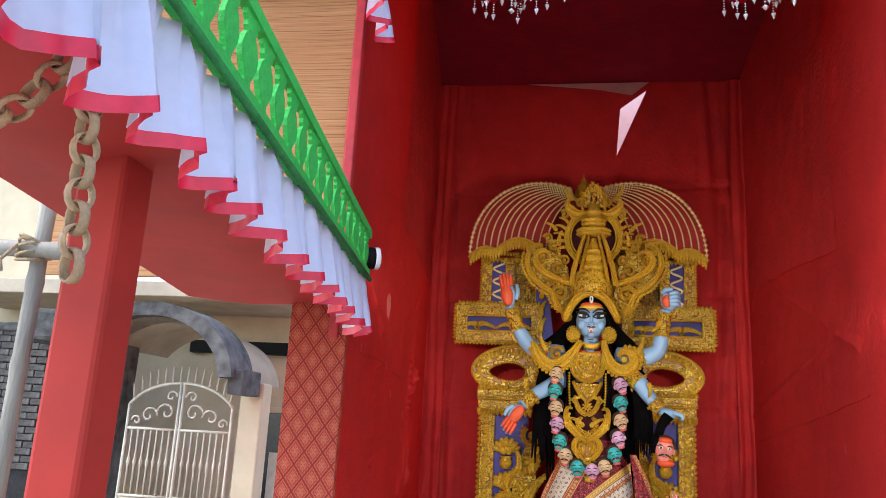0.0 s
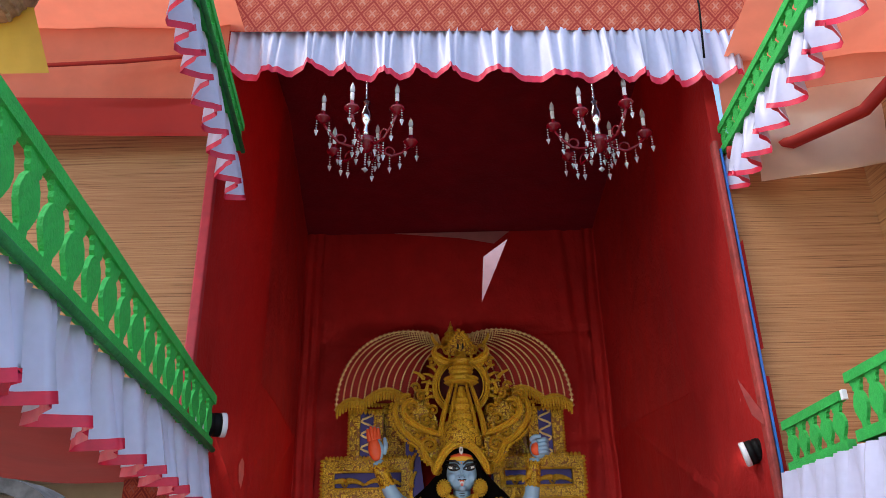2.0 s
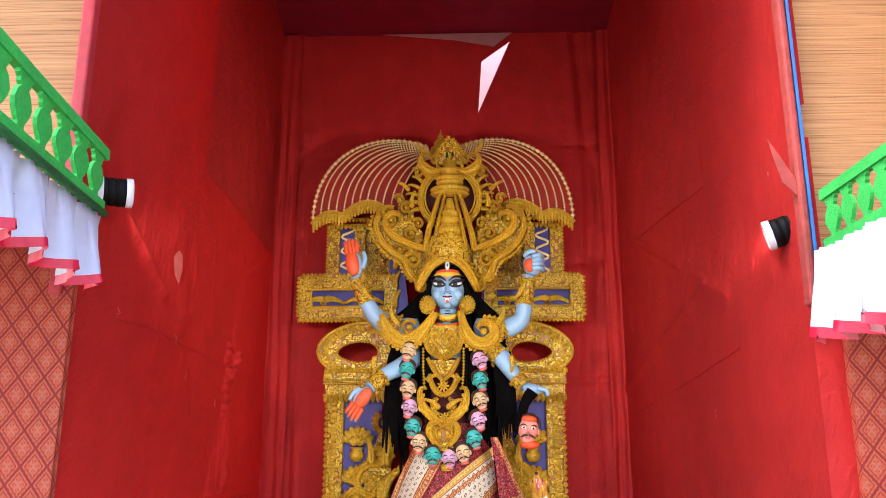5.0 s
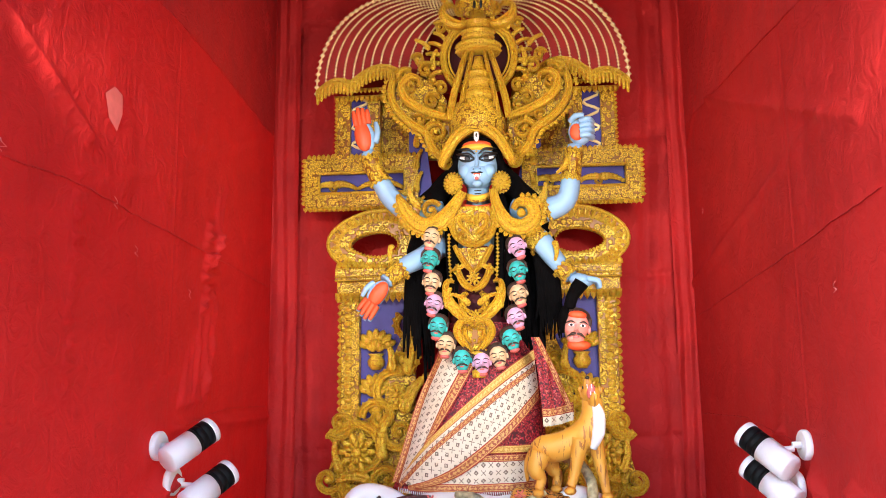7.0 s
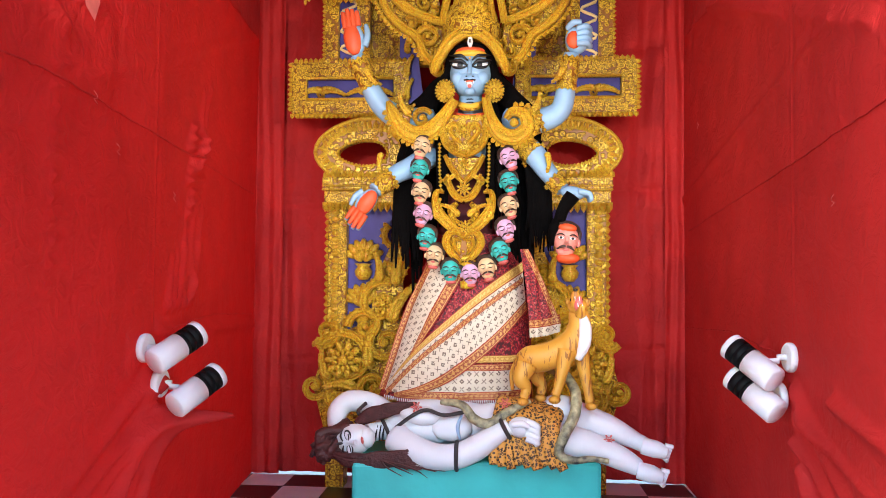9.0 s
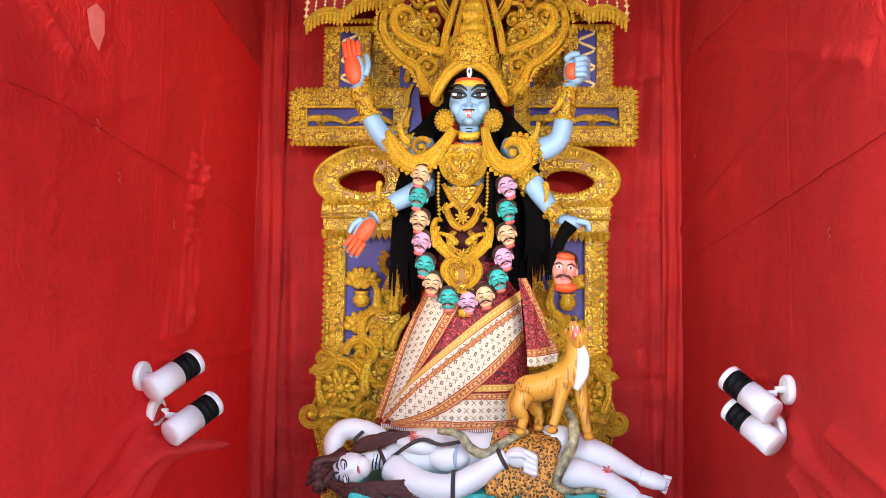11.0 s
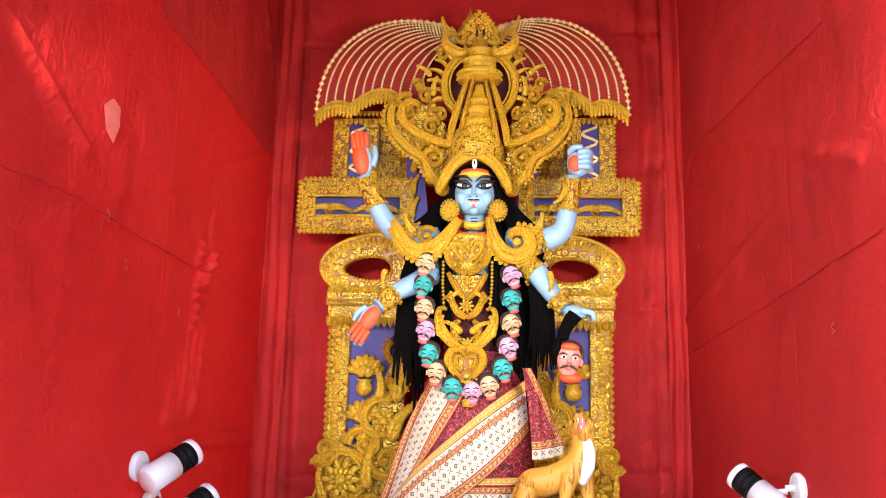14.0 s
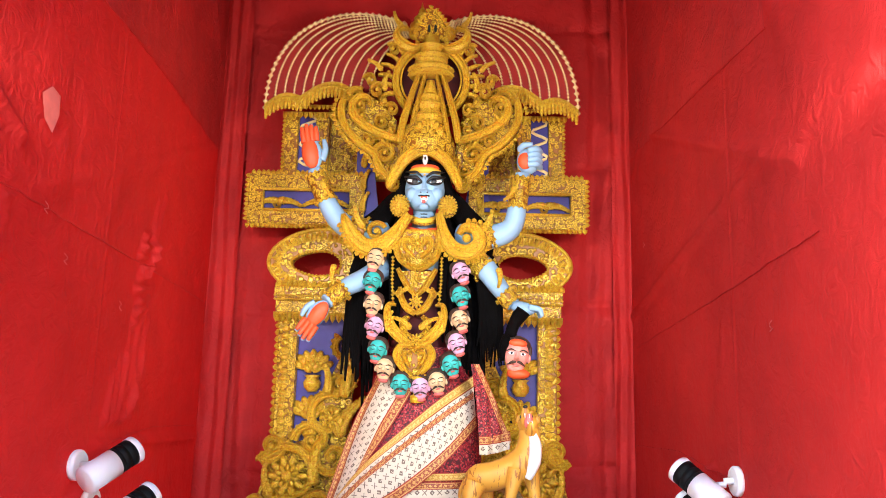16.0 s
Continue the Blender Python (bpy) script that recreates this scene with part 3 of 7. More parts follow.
# galleries: a slab on each side, with a red soffit, and posts
def gallery(name, inner, outer, y0, y1, z, material, label):
    bm = bmesh.new()
    n = 14
    for zz, sag in ((z, 0.05), (z + 0.09, 0.0)):
        rows = []
        for i in range(n + 1):
            y = y0 + (y1 - y0) * i / n
            row = []
            for j in range(9):
                s = j / 8
                x = inner(y) + (outer(y) - inner(y)) * s
                w = sag * math.sin(math.pi * s) * (0.7 + noise.noise(Vector((x * 2, y * 2, z))))
                row.append(bm.verts.new((x, y, zz - w)))
            rows.append(row)
        for a, b in zip(rows, rows[1:]):
            for j in range(8):
                bm.faces.new((a[j], a[j + 1], b[j + 1], b[j])).smooth = True
    return structure(name, bm, material, label, "gallery", True)
gallery("gallery_west", lambda y: xl(y) - 0.04, lambda y: -1.35 - 0.21 * y, -0.6, 3.27, 2.21, RED_COLUMN, "red cloth soffit under the side gallery")
for name, a, b in (("upper_batten_west", (xl(0.8) - 0.05, 0.8, 4.0), (xl(3.2) - 0.06, 3.26, 3.78)), ("upper_batten_east", (1.55, 0.8, 3.96), (1.53, 3.40, 3.81))):
    bm = bmesh.new()
    tube(bm, [a, b], 0.028, 8)
    structure(name, bm, RED_COLUMN, "red wrapped batten that carries the upper railing", "batten", True)
gallery("gallery_east", lambda y: 1.50, lambda y: 2.7, -0.6, 3.33, 2.08, RED_COLUMN, "red cloth soffit under the side gallery")

# ---- railings ----
BALUSTER = [(0.014, 0.0), (0.014, 0.03), (0.020, 0.04), (0.034, 0.075), (0.037, 0.10), (0.028, 0.135), (0.015, 0.155), (0.022, 0.165), (0.022, 0.18), (0.03, 0.19), (0.03, 0.205)]


def baluster_mesh(w=1.0, h=1.0):
    bm = bmesh.new()
    out = [(x * w * 1.22, z * h) for x, z in BALUSTER] + [(-x * w * 1.22, z * h) for x, z in reversed(BALUSTER)]
    plate(bm, out, -0.007, 0.007)
    me = bpy.data.meshes.new("baluster")
    bm.to_mesh(me)
    bm.free()
    me.materials.append(GREEN)
    return me


def railing(a, b, height, label, gap=0.112, seed=0, near=None):
    """Cut-out foam railing from a to b (its lower edge)."""
    a, b = Vector(a), Vector(b)
    root = thing("gallery_railing", label, "railing", "green gallery railings")
    flat = Vector((b.x - a.x, b.y - a.y, 0))
    root.matrix_world = Matrix.Translation(a) @ Matrix.Rotation(math.atan2(flat.y, flat.x), 4, "Z")
    L, rise = flat.length, b.z - a.z
    rnd = random.Random(seed)
    lowh, toph = 0.042, 0.038
    more = (near or height) - height
    for nm, z, h, t in (("bottom_rail", 0.0, lowh, 0.017), ("top_rail", height - toph, toph, 0.015)):
        bm = bmesh.new()
        n = max(2, int(L / 0.25))
        st = []
        for i in range(n + 1):
            s = i / n
            wob = 0.003 * noise.noise(Vector((s * L * 3, seed, z * 9)))
            st.append([bm.verts.new((s * L, d, z + rise * s + k + wob + (more * (1 - s) if z > 0 else 0))) for d, k in ((-t, 0), (t, 0), (t, h), (-t, h))])
        for p, q in zip(st, st[1:]):
            for k in range(4):
                bm.faces.new((p[k], p[(k + 1) % 4], q[(k + 1) % 4], q[k]))
        bm.faces.new(st[0][::-1])
        bm.faces.new(st[-1])
        part(nm, bm, GREEN, root)
    bm = bmesh.new()
    tube(bm, [(0, -0.02, -0.004), (L / 2, -0.02, rise / 2 - 0.006), (L, -0.02, rise - 0.004)], 0.012, 6)
    part("edge_strip", bm, GREEN_DARK, root, "dark green bamboo strip")
    me = baluster_mesh(1.0 * gap / 0.112, (height - lowh - toph + 0.004) / 0.205)
    n = int(round(L / gap))
    for i in range(n):
        s = (i + 0.5) / n
        ob = new("baluster", me)
        ob.parent = root
        ob.location = (s * L, 0, lowh - 0.002 + rise * s)
        ob.rotation_euler = (0, 0, rnd.uniform(-0.05, 0.05))
        ob.scale = (1, 1, 1 + more * (1 - s) / (height - lowh - toph))
    return root


railing((xl(0.2), 0.2, 2.40), (xl(3.2) - 0.01, 3.20, 2.305), 0.235, "bright green foam-board railing with vase balusters along the gallery", gap=0.138, seed=1, near=0.30)
railing((1.475, 2.735, 2.172), (1.475, 3.30, 2.166), 0.225, "short green foam-board railing panel beside the reed mat", gap=0.113, seed=2)
railing((1.495, 0.2, 2.215), (1.495, 2.70, 2.195), 0.26, "bright green foam-board railing with vase balusters along the gallery", gap=0.118, seed=3)
railing((xl(0.8), 0.8, 4.02), (xl(3.15), 3.15, 3.80), 0.16, "green foam-board railing along the upper gallery", gap=0.10, seed=4)
railing((1.50, 0.8, 3.98), (1.47, 3.38, 3.84), 0.17, "green foam-board railing along the upper gallery", gap=0.10, seed=5)
bm = newbox((1.468, 2.715, 2.36), (1.492, 2.733, 2.40), 0.004)
tagged(link("foam_chip", bm, WHITE), "white bare foam end of the green railing panel", "foam end")

SIDE_L, SIDE_R = (1, 0, 0), (-1, 0, 0)
frill("satin_frill", (xl(0.2) - 0.02, 0.2, 2.395), (xl(3.22) - 0.03, 3.24, 2.30), 0.265, SIDE_L, "white satin frill with pink hem under the green railing", fold=0.20, depth=0.05, seed=11)
frill("satin_frill", (1.50, 0.4, 2.20), (1.435, 3.295, 2.165), 0.32, SIDE_R, "white satin frill with pink hem under the green railing", fold=0.20, depth=0.05, seed=12)
frill("satin_frill", (xl(0.9) - 0.02, 0.9, 4.02), (xl(3.2) - 0.03, 3.2, 3.80), 0.26, SIDE_L, "white satin frill with pink hem below the upper railing", fold=0.19, depth=0.05, seed=13)
frill("satin_frill", (1.52, 0.9, 3.98), (1.49, 3.42, 3.835), 0.24, SIDE_R, "white satin frill with pink hem below the upper railing", fold=0.22, depth=0.06, seed=14)

PALE_WARM = translucent_cloth("pale warm cloth", (0.96, 0.80, 0.60), 0.65)
# upper awnings behind the upper railings
def awning(name, o, u, v, material, label, amp=0.10, sag=0.06, seed=0):
    bm = bmesh.new()
    sheet(bm, o, u, v, 30, 30, amp, 1.4, sag=sag, seed=seed)
    return structure(name, bm, material, label, "awning", True)
awning("awning_west", (-2.9, 3.18, 3.98), (1.68, 0.0, -0.02), (0, -0.06, 1.35), ORANGE, "orange-pink cloth hung behind the upper railing", seed=1)
awning("awning_roof_west", (-2.9, 3.2, 4.62), (1.75, 0, 0), (0, -2.4, 0.25), ORANGE, "orange-pink cloth roof over the upper gallery", seed=2)
awning("awning_valance_west", (-2.9, 3.12, 3.93), (1.65, 0.04, -0.03), (0, -0.05, 0.2), RED_COLUMN, "rolled red cloth edge above the reed mat", 0.05, 0.02, seed=3)
# Added pale sheet; its colour stands for sun on the orange awning.
awning("sunlit_awning_east", (1.56, 3.20, 3.58), (0.85, -0.05, 0.10), (0.02, -0.05, 0.48), PALE_WARM, "pale cloth coloured as sunlit awning behind the upper railing", seed=8)
bm = bmesh.new()
tube(bm, [(-2.9, 3.05, 4.36), (-2.2, 3.06, 4.30), (-1.75, 3.08, 4.33), (-1.3, 3.1, 4.38)], 0.012, 7)
tagged(link("red_rope", bm, RED_COLUMN), "thin rolled red cloth rope across the orange awning", "rope")
awning("awning_east", (1.47, 3.30, 3.97), (1.5, -0.1, 0.05), (0, -0.1, 0.95), ORANGE, "orange cloth hung behind the upper railing", seed=4)
awning("awning_roof_east", (1.5, 3.3, 4.35), (1.6, 0, 0), (0, -2.4, 0.35), ORANGE, "orange cloth roof over the upper gallery", seed=5)
bm = bmesh.new()
tube(bm, [(1.45, 3.28, 3.80), (1.75, 3.2, 3.80), (2.05, 3.0, 3.86), (2.3, 2.6, 4.1)], 0.035, 8)
tagged(link("cloth_roll", bm, RED_COLUMN), "rolled red cloth edge above the reed mat", "cloth roll")
bm = bmesh.new()
sheet(bm, (2.19, 3.38, 2.0), (0.12, -1.6, 0), (0, 0, 2.0), 30, 30, 0.02, 2.0)
structure("net_side", bm, REED, "woven side screen of the gallery", "screen", True)
BASKET_AT = Vector((-1.70, 1.93, 3.74))
hung = thing("cane_basket", "brown woven cane basket wrapped in yellow cloth, hung by the gallery", "basket", at=BASKET_AT)
bm = bmesh.new()
lathe(bm, [(0.02, -0.10), (0.08, -0.095), (0.12, -0.05), (0.15, 0.02), (0.155, 0.09), (0.145, 0.09), (0.11, -0.04)], sides=22)
for k in range(7):
    r = (0.09, 0.112, 0.128, 0.14, 0.15, 0.156, 0.16)[k]
    tube(bm, [(r * math.cos(w), r * math.sin(w), -0.085 + 0.029 * k) for w in [2 * math.pi * i / 22 for i in range(23)]], 0.009, 5)
part("bowl", bm, CHAIN, hung, "", True)
bm = bmesh.new()
sheet(bm, Vector((-1.90, 2.0, 3.44)) - BASKET_AT, (0.44, 0.02, 0.01), (-0.09, -0.04, 0.27), 14, 12, 0.04, 3.0)
part("wrap", bm, YELLOW, hung, "yellow cloth wrap", True)
bm = bmesh.new()
tube(bm, [(0, 0, 0.08), (0.01, 0.0, 0.5), (0, 0, 1.06)], 0.007, 6)
part("cord", bm, ROPE, hung)
bm = bmesh.new()
tube(bm, [(1.36, 3.11, 5.44), (1.36, 3.06, 4.6), (1.35, 3.10, 4.28)], 0.006, 6)
tagged(link("cable", bm, BLACK), "thin black cable hanging before the satin frill", "cable")
# West: a spot of sunlight painted as a pale patch; east: torn thread.
PATCH = mat("painted sun spot and thread", (0.74, 0.15, 0.12), 0.7, noise=0.2, scale=20)
for out, y, z, w, h, lab in ((-1, 4.36, 2.37, 0.10, 0.09, "pale patch painted as a spot of sunlight on the red cloth wall"), (1, 3.60, 2.56, 0.008, 0.012, "pale torn thread on the red cloth wall")):
    bm = bmesh.new()
    pr = [(-0.55, 0.35), (0.1, 0.9), (0.75, 0.75), (0.8, -0.1), (0.45, -1.0), (-0.2, -0.6)]
    vs = [bm.verts.new(wall_point(out, y + a * w, z + b * h, 0.006)) for a, b in pr]
    mid = bm.verts.new(wall_point(out, y + 0.1 * w, z, 0.007))
    for k in range(len(vs)):
        bm.faces.new((vs[k], vs[(k + 1) % len(vs)], mid)).smooth = True
    tagged(link("sun_tear_patch", bm, PATCH), lab, "patch")

# loose threads at the seams of the side walls
THREAD = mat("pale thread", (0.75, 0.22, 0.2), 0.7)
for out, y, z in ((-1, 4.62, 1.86), (-1, 4.42, 2.02), (-1, 3.72, 2.05), (1, 6.7, 2.36), (1, 4.6, 1.66), (-1, 5.25, 1.74)):
    bm = bmesh.new()
    pts = [wall_point(out, y + 0.02 * math.sin(2.2 * k + y), z - 0.010 * k, 0.005) for k in range(5)]
    tube(bm, pts, 0.0014, 5)
    tagged(link("loose_thread", bm, THREAD), "loose thread end at a seam of the red cloth wall", "thread", "loose threads")

# torn tag of red cloth beside the mat's batten
bm = bmesh.new()
plate(bm, [(1.394, 2.38), (1.394, 2.44), (1.352, 2.52), (1.306, 2.60), (1.325, 2.51), (1.345, 2.43)], 3.318, 3.321)
tagged(link("torn_cloth_tag", bm, PINK_TRIM), "torn strip of red cloth sticking out from the batten", "cloth strip")

# red posts under the west gallery
def post(x, y, z1, w):
    bm = newbox((x - w, y - w, -0.12), (x + w, y + w, z1), 0.012)
    return tagged(link("red_post", bm, RED_COLUMN), "square post wrapped in red cloth under the gallery", "post", "red posts")
post(-1.20, 1.28, 2.30, 0.06)

# ---- chains of rope rings ----
def chain(points, ring, label):
    root = thing("rope_chain", label, "chain", "hanging chains", at=points[0])
    o = Vector(points[0])
    pts = [Vector(p) - o for p in points]
    seg = [(pts[i + 1] - pts[i]).length for i in range(len(pts) - 1)]
    total, pitch = sum(seg), ring * 1.45
    me = None
    for k in range(int(total / pitch)):
        d = (k + 0.5) * pitch
        i = 0
        while i < len(seg) - 1 and d > seg[i]:
            d -= seg[i]
            i += 1
        p = pts[i].lerp(pts[i + 1], d / seg[i])
        way = (pts[i + 1] - pts[i]).normalized()
        if me is None:
            bm = bmesh.new()
            n = 14
            pr = [(ring * 0.78 * math.cos(2 * math.pi * q / n), 0, ring * math.sin(2 * math.pi * q / n)) for q in range(n + 1)]
            rows = [[bm.verts.new((p[0] * (1 + o), w, p[2] * (1 + o))) for o, w in ((-0.07, -0.30 * ring), (0.07, -0.34 * ring), (0.12, 0), (0.07, 0.34 * ring), (-0.07, 0.30 * ring), (-0.04, 0))] for p in pr[:-1]]
            for q in range(n):
                for c in range(6):
                    bm.faces.new((rows[q][c], rows[q][(c + 1) % 6], rows[(q + 1) % n][(c + 1) % 6], rows[(q + 1) % n][c])).smooth = True
            me = bpy.data.meshes.new("ring")
            bm.to_mesh(me)
            bm.free()
            me.materials.append(CHAIN)
        ob = new("ring", me)
        ob.parent = root
        q = way.to_track_quat("Z", "Y") @ Euler((0, 0, radians(25 + 90 * (k % 2)))).to_quaternion()
        ob.rotation_mode = "QUATERNION"
        ob.location, ob.rotation_quaternion = p, q
    return root
chain([(-0.975, 0.80, 2.52), (-0.955, 0.80, 2.18), (-0.942, 0.80, 2.02), (-0.930, 0.80, 1.81)], 0.027, "brown palm-strip ring chain hanging from the gallery railing")
chain([(-0.965, 0.80, 2.40), (-0.966, 0.80, 2.27), (-1.005, 0.79, 2.18), (-1.055, 0.78, 2.105), (-1.11, 0.77, 2.07), (-1.2, 0.72, 2.06), (-1.3, 0.66, 2.12)], 0.027, "brown palm-strip ring chain looped from the gallery railing")
chain([(1.49, 2.86, 2.17), (1.49, 2.87, 1.90), (1.475, 2.90, 1.64)], 0.026, "brown palm-strip ring chain hanging before the satin frill")
chain([(1.50, 2.82, 2.17), (1.50, 2.70, 1.93), (1.50, 2.60, 1.75)], 0.024, "brown palm-strip ring chain hanging before the satin frill")

# ---- spot lamps ----
def spot_lamp(base, wall, aim, arm, label, lean=0.0):
    """Wall spot: round base, bent arm, white head with a black ribbed band."""
    base, wall, aim = Vector(base), Vector(wall).normalized(), Vector(aim).normalized()
    root = thing("wall_spot_lamp", label, "spot lamp", "wall spot lamps", at=base)
    root.scale = (1.25, 1.25, 1.25)
    q = wall.to_track_quat("Z", "Y").to_matrix().to_4x4()
    bm = bmesh.new()
    lathe(bm, [(0.046, 0.0), (0.05, 0.004), (0.05, 0.018), (0.044, 0.024)], m=q, sides=24)
    part("base", bm, WHITE, root, "round white wall base", False)
    head = wall * arm + Vector((0, 0, lean))
    bm = bmesh.new()
    tube(bm, [wall * 0.02, wall * 0.05, wall * 0.05 + Vector((0, 0, lean * 0.6)), head], [0.013, 0.011, 0.011, 0.011], 8)
    part("arm", bm, WHITE, root)
    a = aim.to_track_quat("Z", "Y").to_matrix().to_4x4()
    m = Matrix.Translation(head) @ a
    for nm, prof, mt, lab in (("head", [(0.0, -0.10), (0.040, -0.10), (0.046, -0.094), (0.046, 0.012)], WHITE, ""),
                              ("cooling_band", [(0.045, 0.012), (0.045, 0.024), (0.042, 0.025), (0.042, 0.029), (0.045, 0.030), (0.045, 0.048), (0.042, 0.049), (0.042, 0.053), (0.045, 0.054), (0.045, 0.078)], BLACK, "black ribbed cooling band"),
                              ("front_ring", [(0.046, 0.078), (0.047, 0.080), (0.047, 0.098), (0.040, 0.10), (0.038, 0.088), (0.0, 0.088)], WHITE, "")):
        bm = bmesh.new()
        lathe(bm, prof, m=m, sides=24)
        part(nm, bm, mt, root, lab)
    return base + head * 1.25

def wall_x(line, y):
    for (x0, y0), (x1, y1) in zip(line, line[1:]):
        if y <= y1:
            return x0 + (x1 - x0) * (y - y0) / (y1 - y0)
    return line[-1][0]
LAMP = "white wall spot lamp with a black ribbed band"
AIM_L, AIM_R = (0.42, 0.72, 0.42), (-0.5, 0.66, 0.50)
heads = [
    spot_lamp((wall_x(WALL_L, 4.90), 4.90, 1.035), (1, -0.08, 0), AIM_L, 0.125, LAMP, 0.005),
    spot_lamp((wall_x(WALL_L, 4.93) + 0.055, 4.93, 0.885), (1, -0.08, 0), AIM_L, 0.145, LAMP, -0.02),
    spot_lamp((wall_x(WALL_R, 5.03), 5.03, 1.025), (-1, -0.03, 0), AIM_R, 0.135, LAMP, -0.02),
    spot_lamp((wall_x(WALL_R, 5.05) - 0.035, 5.05, 0.855), (-1, -0.03, 0), AIM_R, 0.095, LAMP, 0.01),
]
up_l = spot_lamp((-1.285, 3.42, 2.46), (1, 0, 0), (0.85, 0.5, 0.05), 0.04, LAMP, 0.0)
up_r = spot_lamp((1.515, 3.50, 2.315), (-1, 0, 0), (-0.9, 0.35, -0.25), 0.04, LAMP, 0.0)

def beam(at, target, watts, cone):
    d = bpy.data.lights.new("spot_beam", "SPOT")
    d.energy, d.spot_size, d.spot_blend, d.shadow_soft_size, d.color = watts, radians(cone), 1.0, 0.045, (1.0, 0.93, 0.82)
    ob = new("spot_beam", d)
    way = (Vector(target) - Vector(at)).normalized()
    ob.matrix_world = look(Vector(at) + way * 0.16, target)
beam(up_l, (0.25, 6.5, 2.2), 23, 92)
beam(up_r, (-0.25, 6.5, 2.2), 23, 92)
for h, tx in zip(heads, (0.1, -0.1, 0.0, 0.2)):
    beam(h, (tx, 6.8, 2.6), 2.5, 110)

# ---- chandeliers ----
RUBY = mat("ruby glass", (0.22, 0.002, 0.010), 0.08, coat=0.25, noise=0.2)
CRYSTAL = mat("crystal", (0.85, 0.84, 0.86), 0.05, coat=1.0, trans=0.5)
CHROME = mat("chrome", (0.75, 0.73, 0.74), 0.15, 1.0)
CANDLE = mat("candle sleeve", (0.82, 0.78, 0.76), 0.4, noise=0.05)

def chandelier(at, turn, label):
    """Hanging lamp, with its lowest crystal at the given place."""
    root = thing("chandelier", label, "chandelier", "chandeliers", at=at)
    root.rotation_euler = (0, 0, turn)
    bm = bmesh.new()
    lathe(bm, [(0.004, 0.12), (0.03, 0.135), (0.055, 0.17), (0.07, 0.20), (0.05, 0.215), (0.02, 0.23)], sides=16)
    part("bowl", bm, RUBY, root, "ruby glass bowl", True)
    bm = bmesh.new()
    lathe(bm, [(0.014, 0.22), (0.02, 0.26), (0.011, 0.30), (0.028, 0.33), (0.034, 0.37), (0.02, 0.42), (0.014, 0.44), (0.026, 0.455), (0.014, 0.47), (0.006, 0.52), (0.006, 1.42)], sides=12)
    part("stem", bm, CHROME, root, "turned stem of chrome and glass", True)
    arm, cup, candle, bulb, drop = [], [], [], [], []
    for k in range(6):
        a = 2 * math.pi * k / 6
        c, s = math.cos(a), math.sin(a)
        R = 0.265 if k % 2 == 0 else 0.245
        zz = 0.0 if k % 2 == 0 else 0.06
        P = lambda r, z: (r * c, r * s, z)
        bm = bmesh.new()
        tube(bm, [P(0.03, 0.20), P(0.08, 0.15), P(0.15, 0.13 + zz * 0.5), P(0.21, 0.16 + zz), P(R, 0.215 + zz)], 0.0085, 7)
        n = 10
        tube(bm, [P(0.14 + 0.028 * math.cos(q), 0.158 + zz * 0.5 + 0.028 * math.sin(q)) for q in [2 * math.pi * i / n for i in range(n + 1)]], 0.006, 6)
        part("arm", bm, RUBY, root, "curved glass arm")
        bm = bmesh.new()
        lathe(bm, [(0.004, 0.205 + zz), (0.02, 0.215 + zz), (0.042, 0.235 + zz), (0.045, 0.245 + zz), (0.018, 0.25 + zz), (0.016, 0.285 + zz)], c=P(R, 0), sides=12)
        part("cup", bm, RUBY, root, "ruby glass cup", True)
        bm = bmesh.new()
        lathe(bm, [(0.011, 0.28 + zz), (0.011, 0.34 + zz)], c=P(R, 0), sides=10)
        cd = part("candle", bm, CANDLE, root, "white candle sleeve", True)
        bm = bmesh.new()
        lathe(bm, [(0.009, 0.34 + zz), (0.015, 0.36 + zz), (0.012, 0.385 + zz), (0.002, 0.41 + zz)], c=P(R, 0), sides=10)
        part("bulb", bm, CRYSTAL, cd, "clear flame bulb", True)
        for (r, z0, m) in ((R + 0.035, 0.235 + zz, 5), (R - 0.035, 0.235 + zz, 4), (0.14, 0.13, 5), (0.2, 0.15 + zz, 4), (0.075, 0.19, 5)):
            bm = bmesh.new()
            x, y, z = P(r, z0)
            for i in range(m):
                bead(bm, (x, y, z - 0.016 * i), 0.0065)
            p = bmesh.ops.create_cone(bm, segments=6, radius1=0.013, radius2=0.0, depth=0.035, cap_ends=True, matrix=Matrix.Translation((x, y, z - 0.016 * m - 0.018)) @ Matrix.Rotation(math.pi, 4, "X"))
            part("crystal_string", bm, CRYSTAL, root, "string of clear crystal drops")
    bm = bmesh.new()
    for i in range(6):
        bead(bm, (0, 0, 0.125 - 0.015 * i), 0.008)
    bead(bm, (0, 0, 0.018), 0.02)
    part("pendant", bm, CRYSTAL, root, "clear crystal pendant")
    return root
chandelier((-0.483, 3.45, 3.83), 0.35, "ruby glass chandelier with crystal drops and unlit candle bulbs")
chandelier((0.824, 3.47, 3.81), 0.0, "ruby glass chandelier with crystal drops and unlit candle bulbs")

